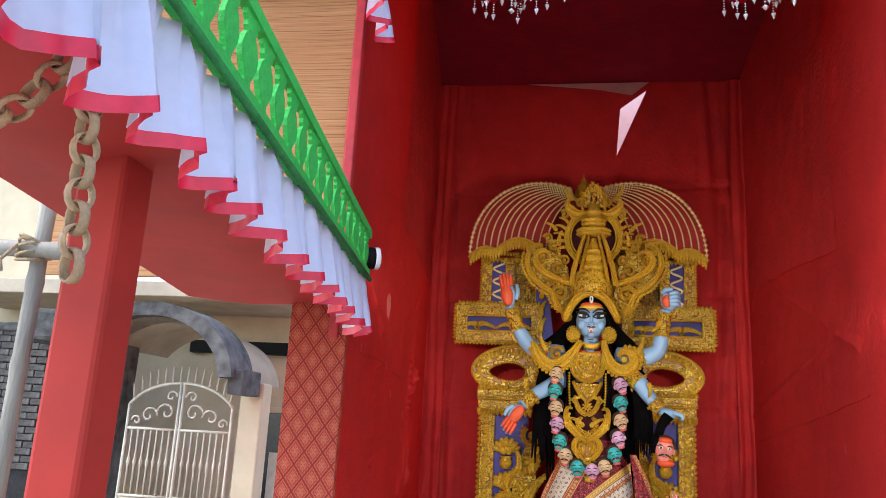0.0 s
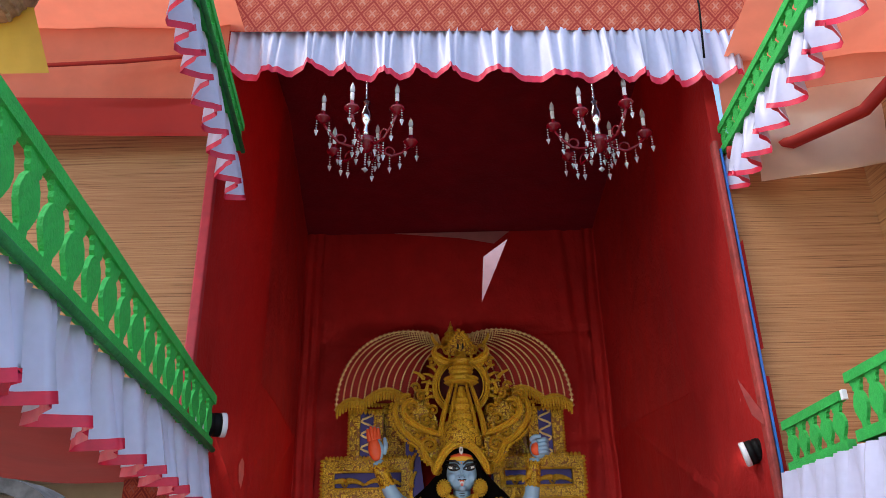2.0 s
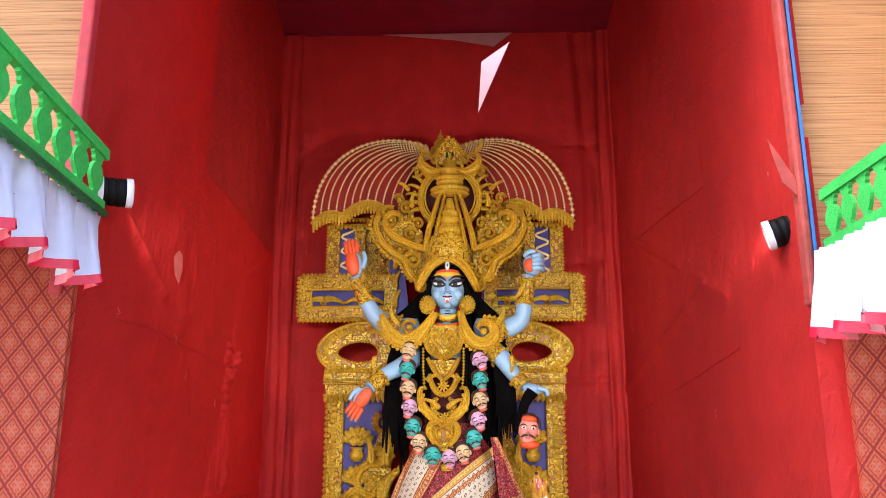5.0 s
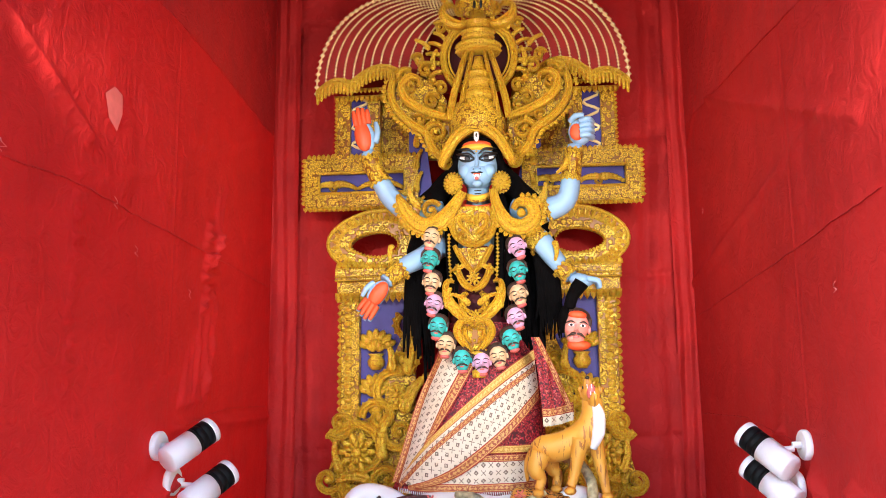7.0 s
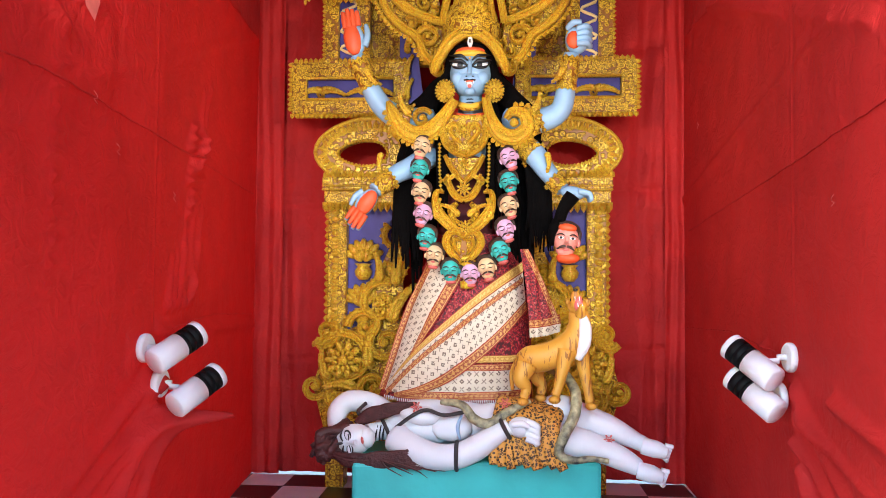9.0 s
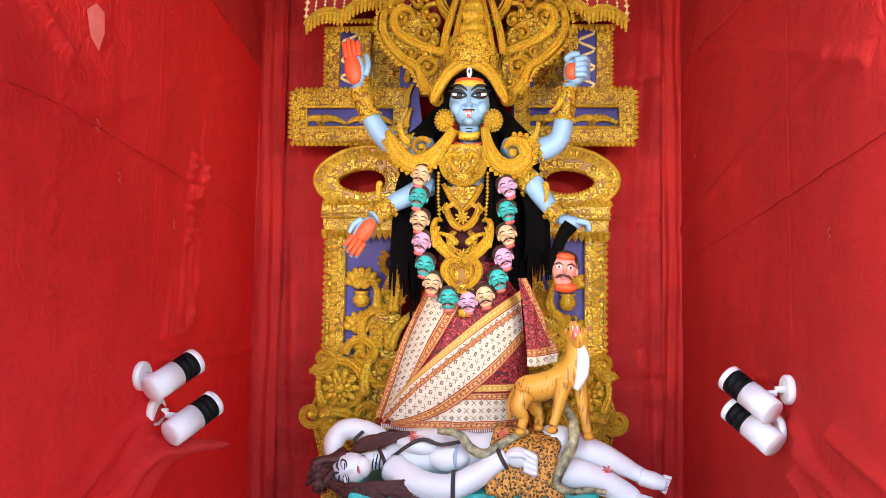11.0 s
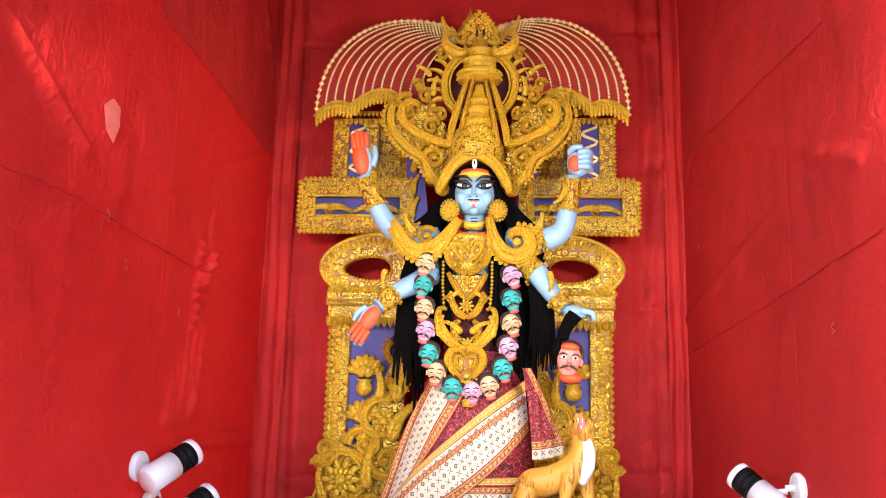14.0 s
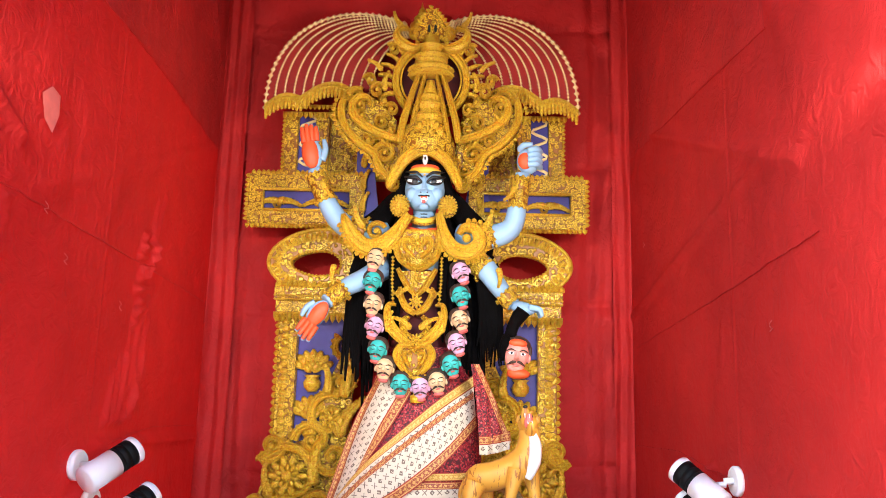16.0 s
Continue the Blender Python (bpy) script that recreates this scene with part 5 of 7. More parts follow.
    plate(bm, [(k * 0.42, 0.25), (k * 0.92, 0.25), (k * 1.02, 0.62), (k * 0.92, 0.95), (k * 0.64, 1.05), (k * 0.60, 1.35), (k * 0.42, 1.75)], YB + 0.0, YB + 0.05)
    part("scroll_ground", bm, GOLD, throne, "gilded relief ground")

# beaded canopy: two swelling lobes, each with a scalloped rim
def scallop(x):
    if x < 0.82:
        return 3.285 + 0.105 * math.sin(math.pi * min(1, max(0, (x - 0.40) / 0.42))) - 0.01 * (x - 0.4)
    s = min(1, (x - 0.82) / 0.25)
    return 3.28 - 0.075 * s + 0.055 * math.sin(math.pi * s)


for k in (-1, 1):
    N_R = 11
    def rib(i, s):
        """Point at share s (0 top, 1 rim) of rib i (0 inner, N_R outer)."""
        q = i / N_R
        xe = 0.36 + 0.70 * q
        P = ((0.10 + 0.03 * q, 3.86 + 0.10 * q), (0.20 + 0.35 * q, 3.80 + 0.29 * q), (0.34 + 0.73 * q, 3.60 + 0.25 * q), (xe, scallop(xe)))
        w = ((1 - s) ** 3, 3 * s * (1 - s) ** 2, 3 * s * s * (1 - s), s ** 3)
        return Vector((k * sum(a * p[0] for a, p in zip(w, P)) - 0.012, YB + 0.06 - 0.24 * math.sin(math.pi * 0.5 * s), sum(a * p[1] for a, p in zip(w, P))))
    bm = bmesh.new()
    g = [[bm.verts.new(rib(i * N_R / 22, j / 18)) for j in range(19)] for i in range(23)]
    for a, b in zip(g, g[1:]):
        for j in range(18):
            bm.faces.new((a[j], a[j + 1], b[j + 1], b[j])).smooth = True
    can = part("canopy_lobe", bm, SHELL, throne, "maroon shell of the canopy", True)
    for i in range(N_R + 1):
        bm = bmesh.new()
        outer = i == N_R
        pts = [rib(i, j / 40) + Vector((0, -0.012, 0)) for j in range(41)]
        beadline(bm, pts, 0.021 if outer else 0.0115, 0.047 if outer else 0.024)
        tube(bm, pts, 0.006 if outer else 0.0025, 5)
        part("bead_string", bm, BEADS, can, "string of pale gold beads")
    bm = bmesh.new()
    n = 60
    rim = [rib(N_R * j / n, 1.0) for j in range(n + 1)]
    tube(bm, [p + Vector((0, -0.012, 0.012)) for p in rim], 0.015, 8)
    tube(bm, [p + Vector((0, -0.02, -0.018)) for p in rim], 0.012, 8)
    beadline(bm, [p + Vector((0, -0.03, -0.002)) for p in rim], 0.011, 0.022)
    m = 27
    for j in range(m):
        p = rib(N_R * (j + 0.5) / m, 1.0)
        ball(bm, (p.x, p.y - 0.022, p.z - 0.050), (0.0145, 0.018, 0.036), 0, None, 8, 6)
        ball(bm, (p.x, p.y - 0.028, p.z - 0.082), (0.0105, 0.012, 0.014), 0, None, 7, 5)
    part("valance", bm, GOLD_LEAF, can, "gilded leaf valance")
    bm = bmesh.new()
    plate(bm, [(k * 0.1, 3.30), (k * 0.93, 3.22), (k * 1.0, 3.32), (k * 0.8, 3.72), (k * 0.45, 3.88), (k * 0.1, 3.88)], YB + 0.10, YB + 0.13)
    part("canopy_back", bm, SHELL, can)
bm = bmesh.new()
lathe(bm, [(0.09, 3.84), (0.085, 3.90), (0.055, 3.93), (0.06, 3.95), (0.035, 3.975), (0.022, 4.0), (0.026, 4.012), (0.012, 4.03), (0.002, 4.075)], c=(-0.03, YB - 0.06, 0), sides=14)
part("finial", bm, GOLD_LEAF, throne, "small gilded spire on the canopy", True)

# ---- the goddess: one plain mesh ----
SKIN = mat("sky-blue paint", (0.29, 0.47, 0.66), 0.42, noise=0.22, scale=5)
HAIR = mat("black fibre hair", (0.005, 0.004, 0.004), 0.85, noise=0.5, scale=60, bump=0.6, bscale=120, stretch=(6, 6, 0.6))
HAIR.node_tree.nodes["Principled BSDF"].inputs["Specular IOR Level"].default_value = 0.05
PALM = mat("vermilion paint", (0.80, 0.10, 0.025), 0.5, noise=0.15)
TEAL = mat("teal paint", (0.04, 0.50, 0.46), 0.45, noise=0.2, scale=30)
LILAC = mat("lilac paint", (0.72, 0.42, 0.62), 0.45, noise=0.2, scale=30)
BUFF = mat("buff paint", (0.76, 0.54, 0.30), 0.45, noise=0.2, scale=30)
ROSE = mat("rose paint", (0.75, 0.16, 0.14), 0.45, noise=0.3, scale=20)
INK = mat("black paint", (0.01, 0.01, 0.012), 0.4, noise=0.2)
CHALK = mat("white paint", (0.82, 0.82, 0.82), 0.45, noise=0.08)
BROWN_HAIR = mat("brown modelled hair", (0.06, 0.03, 0.02), 0.6, noise=0.4)


def saree_cream(name):
    m = mat(name, (0.66, 0.60, 0.48), 0.7, bump=0.12, bscale=260)
    nt, N, M, MIX, b = node_tools(m)
    tc = nt.nodes.new("ShaderNodeTexCoord")
    sp = nt.nodes.new("ShaderNodeSeparateXYZ")
    nt.links.new(tc.outputs["UV"], sp.inputs[0])
    u, v = M("DIVIDE", sp.outputs["X"], 0.043), M("DIVIDE", sp.outputs["Y"], 0.043)
    odd = M("GREATER_THAN", M("FRACT", M("MULTIPLY", M("ADD", M("FLOOR", u), M("FLOOR", v)), 0.5)), 0.25)
    fu, fv = M("SUBTRACT", M("FRACT", u), 0.5), M("SUBTRACT", M("FRACT", v), 0.5)
    au, av = M("ABSOLUTE", fu), M("ABSOLUTE", fv)
    r = M("MAXIMUM", au, av)
    diag = M("ABSOLUTE", M("SUBTRACT", au, av))
    star = M("MULTIPLY", M("LESS_THAN", diag, 0.075), M("LESS_THAN", r, 0.33))
    lozenge = M("MULTIPLY", M("LESS_THAN", M("ADD", au, av), 0.36), M("GREATER_THAN", M("ADD", au, av), 0.10))
    mark = M("ADD", M("MULTIPLY", star, odd), M("MULTIPLY", lozenge, M("SUBTRACT", 1.0, odd)))
    nz = N("ShaderNodeTexNoise", Scale=110.0, Detail=3.0)
    nt.links.new(tc.outputs["Object"], nz.inputs["Vector"])
    mark = M("MULTIPLY", mark, M("GREATER_THAN", nz.outputs["Fac"], 0.40))
    n2 = N("ShaderNodeTexNoise", Scale=6.0, Detail=3.0)
    nt.links.new(tc.outputs["Object"], n2.inputs["Vector"])
    ground = MIX(n2.outputs["Fac"], (0.72, 0.66, 0.54), (0.60, 0.50, 0.36))
    nt.links.new(MIX(M("MULTIPLY", mark, 0.85), ground, (0.10, 0.055, 0.04)), b.inputs["Base Color"])
    return m


def saree_floral(name, ground, petal, leaf, dark, scale):
    """Dense flower print: irregular blossoms over a deep ground."""
    m = mat(name, ground, 0.65, bump=0.15, bscale=260)
    nt, N, M, MIX, b = node_tools(m)
    tc = nt.nodes.new("ShaderNodeTexCoord")
    warp = N("ShaderNodeTexNoise", Scale=scale * 0.8, Detail=2.0)
    nt.links.new(tc.outputs["Object"], warp.inputs["Vector"])
    add = nt.nodes.new("ShaderNodeVectorMath")
    add.operation = "MULTIPLY_ADD"
    nt.links.new(warp.outputs["Color"], add.inputs[0])
    add.inputs[1].default_value = (0.03, 0.03, 0.03)
    nt.links.new(tc.outputs["Object"], add.inputs[2])
    a = N("ShaderNodeTexVoronoi", Scale=scale)
    c = N("ShaderNodeTexVoronoi", Scale=scale * 2.3)
    for t in (a, c):
        nt.links.new(add.outputs[0], t.inputs["Vector"])
    col = MIX(M("LESS_THAN", a.outputs["Distance"], 0.34), ground, petal)
    col = MIX(M("LESS_THAN", a.outputs["Distance"], 0.14), col, leaf)
    col = MIX(M("LESS_THAN", c.outputs["Distance"], 0.20), col, leaf)
    col = MIX(M("GREATER_THAN", c.outputs["Distance"], 0.58), col, dark)
    nt.links.new(col, b.inputs["Base Color"])
    return m


def saree_border(name, edge, middle, line):
    """Woven border: dark edges, gold lines and a running diamond, across v from 0 to 1."""
    m = mat(name, middle, 0.55, bump=0.2, bscale=260)
    nt, N, M, MIX, b = node_tools(m)
    tc = nt.nodes.new("ShaderNodeTexCoord")
    sp = nt.nodes.new("ShaderNodeSeparateXYZ")
    nt.links.new(tc.outputs["UV"], sp.inputs[0])
    v = M("ABSOLUTE", M("SUBTRACT", sp.outputs["Y"], 0.5))
    fu = M("ABSOLUTE", M("SUBTRACT", M("FRACT", M("DIVIDE", sp.outputs["X"], 0.03)), 0.5))
    dia = M("LESS_THAN", M("ADD", M("MULTIPLY", v, 2.2), M("MULTIPLY", fu, 1.2)), 0.42)
    nz = N("ShaderNodeTexNoise", Scale=150.0, Detail=3.0)
    nt.links.new(tc.outputs["Object"], nz.inputs["Vector"])
    c = MIX(M("GREATER_THAN", nz.outputs["Fac"], 0.56), middle, line)
    c = MIX(dia, c, line)
    c = MIX(M("MULTIPLY", M("GREATER_THAN", v, 0.30), M("LESS_THAN", v, 0.37)), c, line)
    c = MIX(M("GREATER_THAN", v, 0.40), c, edge)
    nt.links.new(c, b.inputs["Base Color"])
    return m


CREAM = saree_cream("cream printed silk")
CRIMSON = saree_floral("crimson flower silk", (0.30, 0.008, 0.018), (0.50, 0.04, 0.07), (0.46, 0.22, 0.10), (0.07, 0.006, 0.010), 36)
BORDER = saree_border("red gold border", (0.34, 0.03, 0.012), (0.30, 0.06, 0.025), (0.62, 0.33, 0.10))
OCHRE = saree_border("ochre border", (0.36, 0.06, 0.015), (0.50, 0.27, 0.04), (0.70, 0.46, 0.12))
SAFFRON = mat("saffron paint", (0.95, 0.52, 0.04), 0.5, noise=0.25, scale=12)
FLESH = mat("pink flesh paint", (0.80, 0.30, 0.24), 0.45, noise=0.3, scale=16)
# Maroon cloth, darkened in its colour for shade between the gilding.
SHADOW_RED = mat("shadowed maroon", (0.10, 0.008, 0.012), 0.8, noise=0.3, scale=20)
KM = [SKIN, GOLD_LEAF, HAIR, PALM, CREAM, TEAL, LILAC, BUFF, CHALK, INK, GOLD_FINE, ROSE, BROWN_HAIR, SAFFRON, CRIMSON, BORDER, OCHRE, FLESH, SHADOW_RED]
iSKIN, iGOLD, iHAIR, iPALM, iCREAM, iTEAL, iLILAC, iBUFF, iCHALK, iINK, iFINE, iROSE, iBROWN, iSAFFRON, iCRIM, iBORDER, iOCHRE, iFLESH, iSHADOW_RED = range(19)


def limb(bm, pts, rad, mi, sides=12):
    """A smooth limb through a few points."""
    P = [Vector(p) for p in pts]
    out, rr = [], []
    n = 5
    for i in range(len(P) - 1):
        p0, p1, p2, p3 = P[max(i - 1, 0)], P[i], P[i + 1], P[min(i + 2, len(P) - 1)]
        for j in range(n):
            t = j / n
            out.append(0.5 * ((2 * p1) + (p2 - p0) * t + (2 * p0 - 5 * p1 + 4 * p2 - p3) * t * t + (3 * p1 - p0 - 3 * p2 + p3) * t ** 3))
            rr.append(rad[i] + (rad[i + 1] - rad[i]) * t)
    out.append(P[-1])
    rr.append(rad[-1])
    tube(bm, out, rr, sides, mi)


def hand(bm, base, up, side, size, mi, palm_mi, spread=0.16, curl=0.0):
    """An open hand with the palm to the front; up and side are unit vectors."""
    base, up, side = Vector(base), Vector(up).normalized(), Vector(side).normalized()
    front = Vector((0, -1, 0))
    c = base + up * size * 0.42
    m = Matrix((side, front, up)).transposed().to_euler()
    rot = [math.degrees(a) for a in m]
    ball(bm, c, (size * 0.25, size * 0.13, size * 0.40), mi, rot, 12, 8)
    ball(bm, c + front * size * 0.06 - side * size * 0.03, (size * 0.21, size * 0.12, size * 0.38), palm_mi, rot, 12, 8)
    for i in range(4):
        o = (i - 1.5) * spread * size
        a = c + side * o + up * size * 0.28
        e = c + side * o * 1.12 + up * size * (0.78 - 0.06 * abs(i - 1.2)) + front * curl * size * 0.35
        limb(bm, [a, (a + e) / 2, e], [size * 0.075, size * 0.072, size * 0.05], mi, 7)
        limb(bm, [a + front * 0.018, (a + e) / 2 + front * 0.018, e + front * 0.016 - up * 0.008], [size * 0.075, size * 0.072, size * 0.045], palm_mi, 7)
    limb(bm, [c - up * size * 0.2 + side * size * 0.22, c + side * size * 0.33 + up * size * 0.05, c + side * size * 0.32 + up * size * 0.3], [size * 0.09, size * 0.08, size * 0.05], mi, 7)


K = bmesh.new()
UV = K.loops.layers.uv.new("UVMap")
Y = 6.42
cx = 0.037
# head and face
ball(K, (cx, Y + 0.06, 2.635), (0.133, 0.13, 0.155), iSKIN, None, 24, 16)
ball(K, (cx, Y + 0.022, 2.555), (0.112, 0.105, 0.085), iSKIN, None, 20, 12)
ball(K, (cx, Y - 0.045, 2.492), (0.036, 0.035, 0.026), iSKIN, None, 12, 8)
limb(K, [(cx, Y - 0.060, 2.675), (cx, Y - 0.085, 2.62), (cx, Y - 0.098, 2.585)], [0.011, 0.014, 0.017], iSKIN, 8)
for k in (-1, 1):
    ball(K, (cx + k * 0.016, Y - 0.082, 2.581), (0.012, 0.012, 0.009), iSKIN, None, 8, 6)
    ball(K, (cx + k * 0.020, Y - 0.090, 2.574), (0.006, 0.005, 0.003), iINK, None, 6, 4)
    ball(K, (cx + k * 0.075, Y - 0.020, 2.575), (0.045, 0.05, 0.05), iSKIN, None, 12, 8)
    ball(K, (cx + k * 0.064, Y - 0.048, 2.650), (0.047, 0.020, 0.0165), iCHALK, (0, -k * 12, 0), 16, 8)
    ball(K, (cx + k * 0.060, Y - 0.066, 2.651), (0.018, 0.006, 0.018), iINK, None, 12, 6)
    limb(K, [(cx + k * 0.014, Y - 0.068, 2.645), (cx + k * 0.050, Y - 0.073, 2.674), (cx + k * 0.085, Y - 0.062, 2.676), (cx + k * 0.130, Y - 0.022, 2.690)], [0.006, 0.011, 0.013, 0.004], iINK, 7)
    limb(K, [(cx + k * 0.014, Y - 0.068, 2.643), (cx + k * 0.055, Y - 0.070, 2.632), (cx + k * 0.095, Y - 0.052, 2.642), (cx + k * 0.122, Y - 0.024, 2.674)], [0.005, 0.008, 0.009, 0.004], iINK, 6)
    limb(K, [(cx + k * 0.012, Y - 0.075, 2.676), (cx + k * 0.050, Y - 0.075, 2.706), (cx + k * 0.090, Y - 0.058, 2.712), (cx + k * 0.128, Y - 0.02, 2.722)], [0.004, 0.009, 0.008, 0.002], iINK, 6)
ball(K, (cx, Y - 0.006, 2.728), (0.106, 0.060, 0.032), iSAFFRON, None, 18, 10)
ball(K, (cx, Y + 0.006, 2.752), (0.100, 0.060, 0.030), iPALM, None, 16, 8)
ball(K, (cx, Y - 0.074, 2.692), (0.007, 0.005, 0.007), iSAFFRON, None, 8, 5)
limb(K, [(cx - 0.040, Y - 0.070, 2.556), (cx - 0.015, Y - 0.086, 2.551), (cx, Y - 0.088, 2.548), (cx + 0.015, Y - 0.086, 2.551), (cx + 0.040, Y - 0.070, 2.556)], [0.003, 0.009, 0.007, 0.009, 0.003], iINK, 6)
ball(K, (cx, Y - 0.088, 2.544), (0.026, 0.009, 0.007), iPALM, None, 10, 6)
for k in (-1, 1):
    limb(K, [(cx + k * 0.022, Y - 0.090, 2.546), (cx + k * 0.023, Y - 0.094, 2.526)], [0.004, 0.001], iCHALK, 5)
ball(K, (cx, Y - 0.090, 2.524), (0.019, 0.008, 0.022), iCHALK, None, 10, 6)
ball(K, (cx, Y - 0.093, 2.515), (0.013, 0.007, 0.014), iROSE, None, 10, 6)
ball(K, (cx, Y - 0.05, 2.80), (0.018, 0.02, 0.038), iCHALK, None, 10, 6)
ball(K, (cx, Y - 0.068, 2.80), (0.006, 0.006, 0.014), iINK, None, 8, 5)
# neck, torso
limb(K, [(cx, Y + 0.08, 2.52), (cx, Y + 0.07, 2.42), (cx, Y + 0.08, 2.33)], [0.075, 0.07, 0.10], iSKIN, 16)
for z in (2.455, 2.435):
    limb(K, [(cx - 0.068, Y + 0.05, z + 0.006), (cx, Y - 0.002, z), (cx + 0.068, Y + 0.05, z + 0.006)], [0.003, 0.004, 0.003], iINK, 5)
ball(K, (cx, Y + 0.12, 2.19), (0.25, 0.13, 0.18), iSKIN, None, 20, 12)
ball(K, (cx, Y + 0.10, 1.80), (0.215, 0.13, 0.44), iSHADOW_RED, None, 18, 14)
# hair
rnd = random.Random(9)
ball(K, (cx, Y + 0.13, 2.70), (0.155, 0.12, 0.145), iHAIR, None, 16, 10)
for k in (-1, 1):
    limb(K, [(cx, Y + 0.0, 2.80), (cx + k * 0.10, Y + 0.01, 2.75), (cx + k * 0.15, Y + 0.05, 2.62), (cx + k * 0.19, Y + 0.08, 2.48)], [0.02, 0.028, 0.035, 0.05], iHAIR, 8)
for k in (-1, 1):
    for i in range(26):
        s = i / 25
        x1 = cx + k * (0.16 + 0.26 * s) + rnd.uniform(-0.02, 0.02)
        x2 = cx + k * (0.22 + 0.16 * s) + rnd.uniform(-0.03, 0.03)
        end = rnd.uniform(1.30, 1.75) - (0.1 if s > 0.5 else 0)
        limb(K, [(cx + k * 0.10, Y + 0.12, 2.70), (cx + k * (0.15 + 0.12 * s), Y + 0.10 + 0.05 * s, 2.52), (x1, Y + 0.14, 2.38 - 0.05 * s), (x2, Y + 0.12, 2.0), (x2 + rnd.uniform(-0.03, 0.03), Y + 0.06, end)], [0.03, 0.035, 0.035, 0.026, 0.008], iHAIR, 6)
for k in (-1, 1):
    for i in range(16):
        s = i / 15
        limb(K, [(cx + k * 0.11, Y + 0.10, 2.70 - 0.06 * s), (cx + k * (0.16 + 0.05 * s), Y + 0.09, 2.56), (cx + k * (0.22 + 0.10 * s), Y + 0.07, 2.46 - 0.03 * s), (cx + k * (0.27 + 0.15 * s) + rnd.uniform(-0.02, 0.02), Y + 0.05, 2.37 - 0.05 * rnd.random())], [0.03, 0.045, 0.045, 0.02], iHAIR, 7)
for k, x0 in ((-1, -0.17), (1, 0.155)):
    for i in range(7):
        x = cx + x0 + rnd.uniform(-0.03, 0.03)
        limb(K, [(cx + k * 0.12, Y + 0.02, 2.5), (x, Y - 0.03, 2.3), (x + rnd.uniform(-0.02, 0.02), Y - 0.06, 2.0), (x + rnd.uniform(-0.02, 0.03), Y - 0.05, 1.74 - 0.1 * rnd.random())], [0.02, 0.02, 0.018, 0.006], iHAIR, 6)
for i in range(22):
    x = 0.40 + 0.14 * rnd.random()
    limb(K, [(0.26, Y + 0.10, 2.40), (x - 0.04, Y + 0.02, 2.15), (x, Y - 0.0, 1.85), (x + rnd.uniform(-0.03, 0.03), Y - 0.01, 1.48 + 0.2 * rnd.random())], [0.02, 0.02, 0.014, 0.005], iHAIR, 5)
for i in range(30):
    x = -0.30 - 0.12 * rnd.random()
    limb(K, [(-0.20, Y + 0.10, 2.40), (x + 0.04, Y + 0.04, 2.15), (x, Y + 0.02, 1.85), (x + rnd.uniform(-0.03, 0.05), Y + 0.01, 1.40 + 0.25 * rnd.random())], [0.025, 0.028, 0.022, 0.006], iHAIR, 5)
# arms
limb(K, [(-0.22, Y + 0.08, 2.33), (-0.36, Y + 0.0, 2.33), (-0.50, Y - 0.02, 2.40), (-0.60, Y - 0.03, 2.56), (-0.665, Y - 0.04, 2.72)], [0.09, 0.08, 0.066, 0.058, 0.045], iSKIN, 14)
hand(K, (-0.665, Y - 0.05, 2.71), (-0.16, 0, 1), (0.95, 0, 0.2), 0.265, iSKIN, iPALM, 0.10)
limb(K, [(0.28, Y + 0.08, 2.33), (0.42, Y + 0.0, 2.31), (0.585, Y - 0.02, 2.37), (0.63, Y - 0.03, 2.55), (0.655, Y - 0.04, 2.72)], [0.09, 0.08, 0.066, 0.058, 0.045], iSKIN, 14)
ball(K, (0.69, Y - 0.05, 2.80), (0.075, 0.055, 0.085), iSKIN, None, 14, 9)
ball(K, (0.665, Y - 0.09, 2.79), (0.045, 0.03, 0.055), iPALM, None, 10, 7)
for i in range(4):
    limb(K, [(0.765, Y - 0.05, 2.76 + 0.033 * i), (0.735, Y - 0.11, 2.765 + 0.033 * i), (0.68, Y - 0.115, 2.76 + 0.03 * i)], [0.02, 0.021, 0.016], iSKIN, 7)
limb(K, [(0.63, Y - 0.06, 2.87), (0.66, Y - 0.10, 2.89), (0.71, Y - 0.11, 2.89)], [0.02, 0.02, 0.015], iSKIN, 7)
limb(K, [(-0.20, Y + 0.06, 2.12), (-0.30, Y - 0.02, 2.04), (-0.42, Y - 0.08, 1.97), (-0.53, Y - 0.14, 1.87)], [0.075, 0.068, 0.056, 0.045], iSKIN, 14)
hand(K, (-0.53, Y - 0.15, 1.88), (-0.48, -0.1, -0.85), (-0.7, 0, 0.5), 0.23, iSKIN, iPALM, 0.12, 0.3)
limb(K, [(0.30, Y + 0.06, 2.20), (0.42, Y - 0.02, 2.12), (0.505, Y - 0.06, 2.0), (0.60, Y - 0.10, 1.88)], [0.08, 0.072, 0.058, 0.045], iSKIN, 14)
ball(K, (0.655, Y - 0.11, 1.86), (0.075, 0.05, 0.042), iSKIN, (0, 12, 0), 12, 8)
for i in range(4):
    limb(K, [(0.69, Y - 0.15 + 0.03 * i, 1.865), (0.75, Y - 0.16 + 0.03 * i, 1.85), (0.765, Y - 0.15 + 0.03 * i, 1.81)], [0.02, 0.018, 0.012], iSKIN, 7)
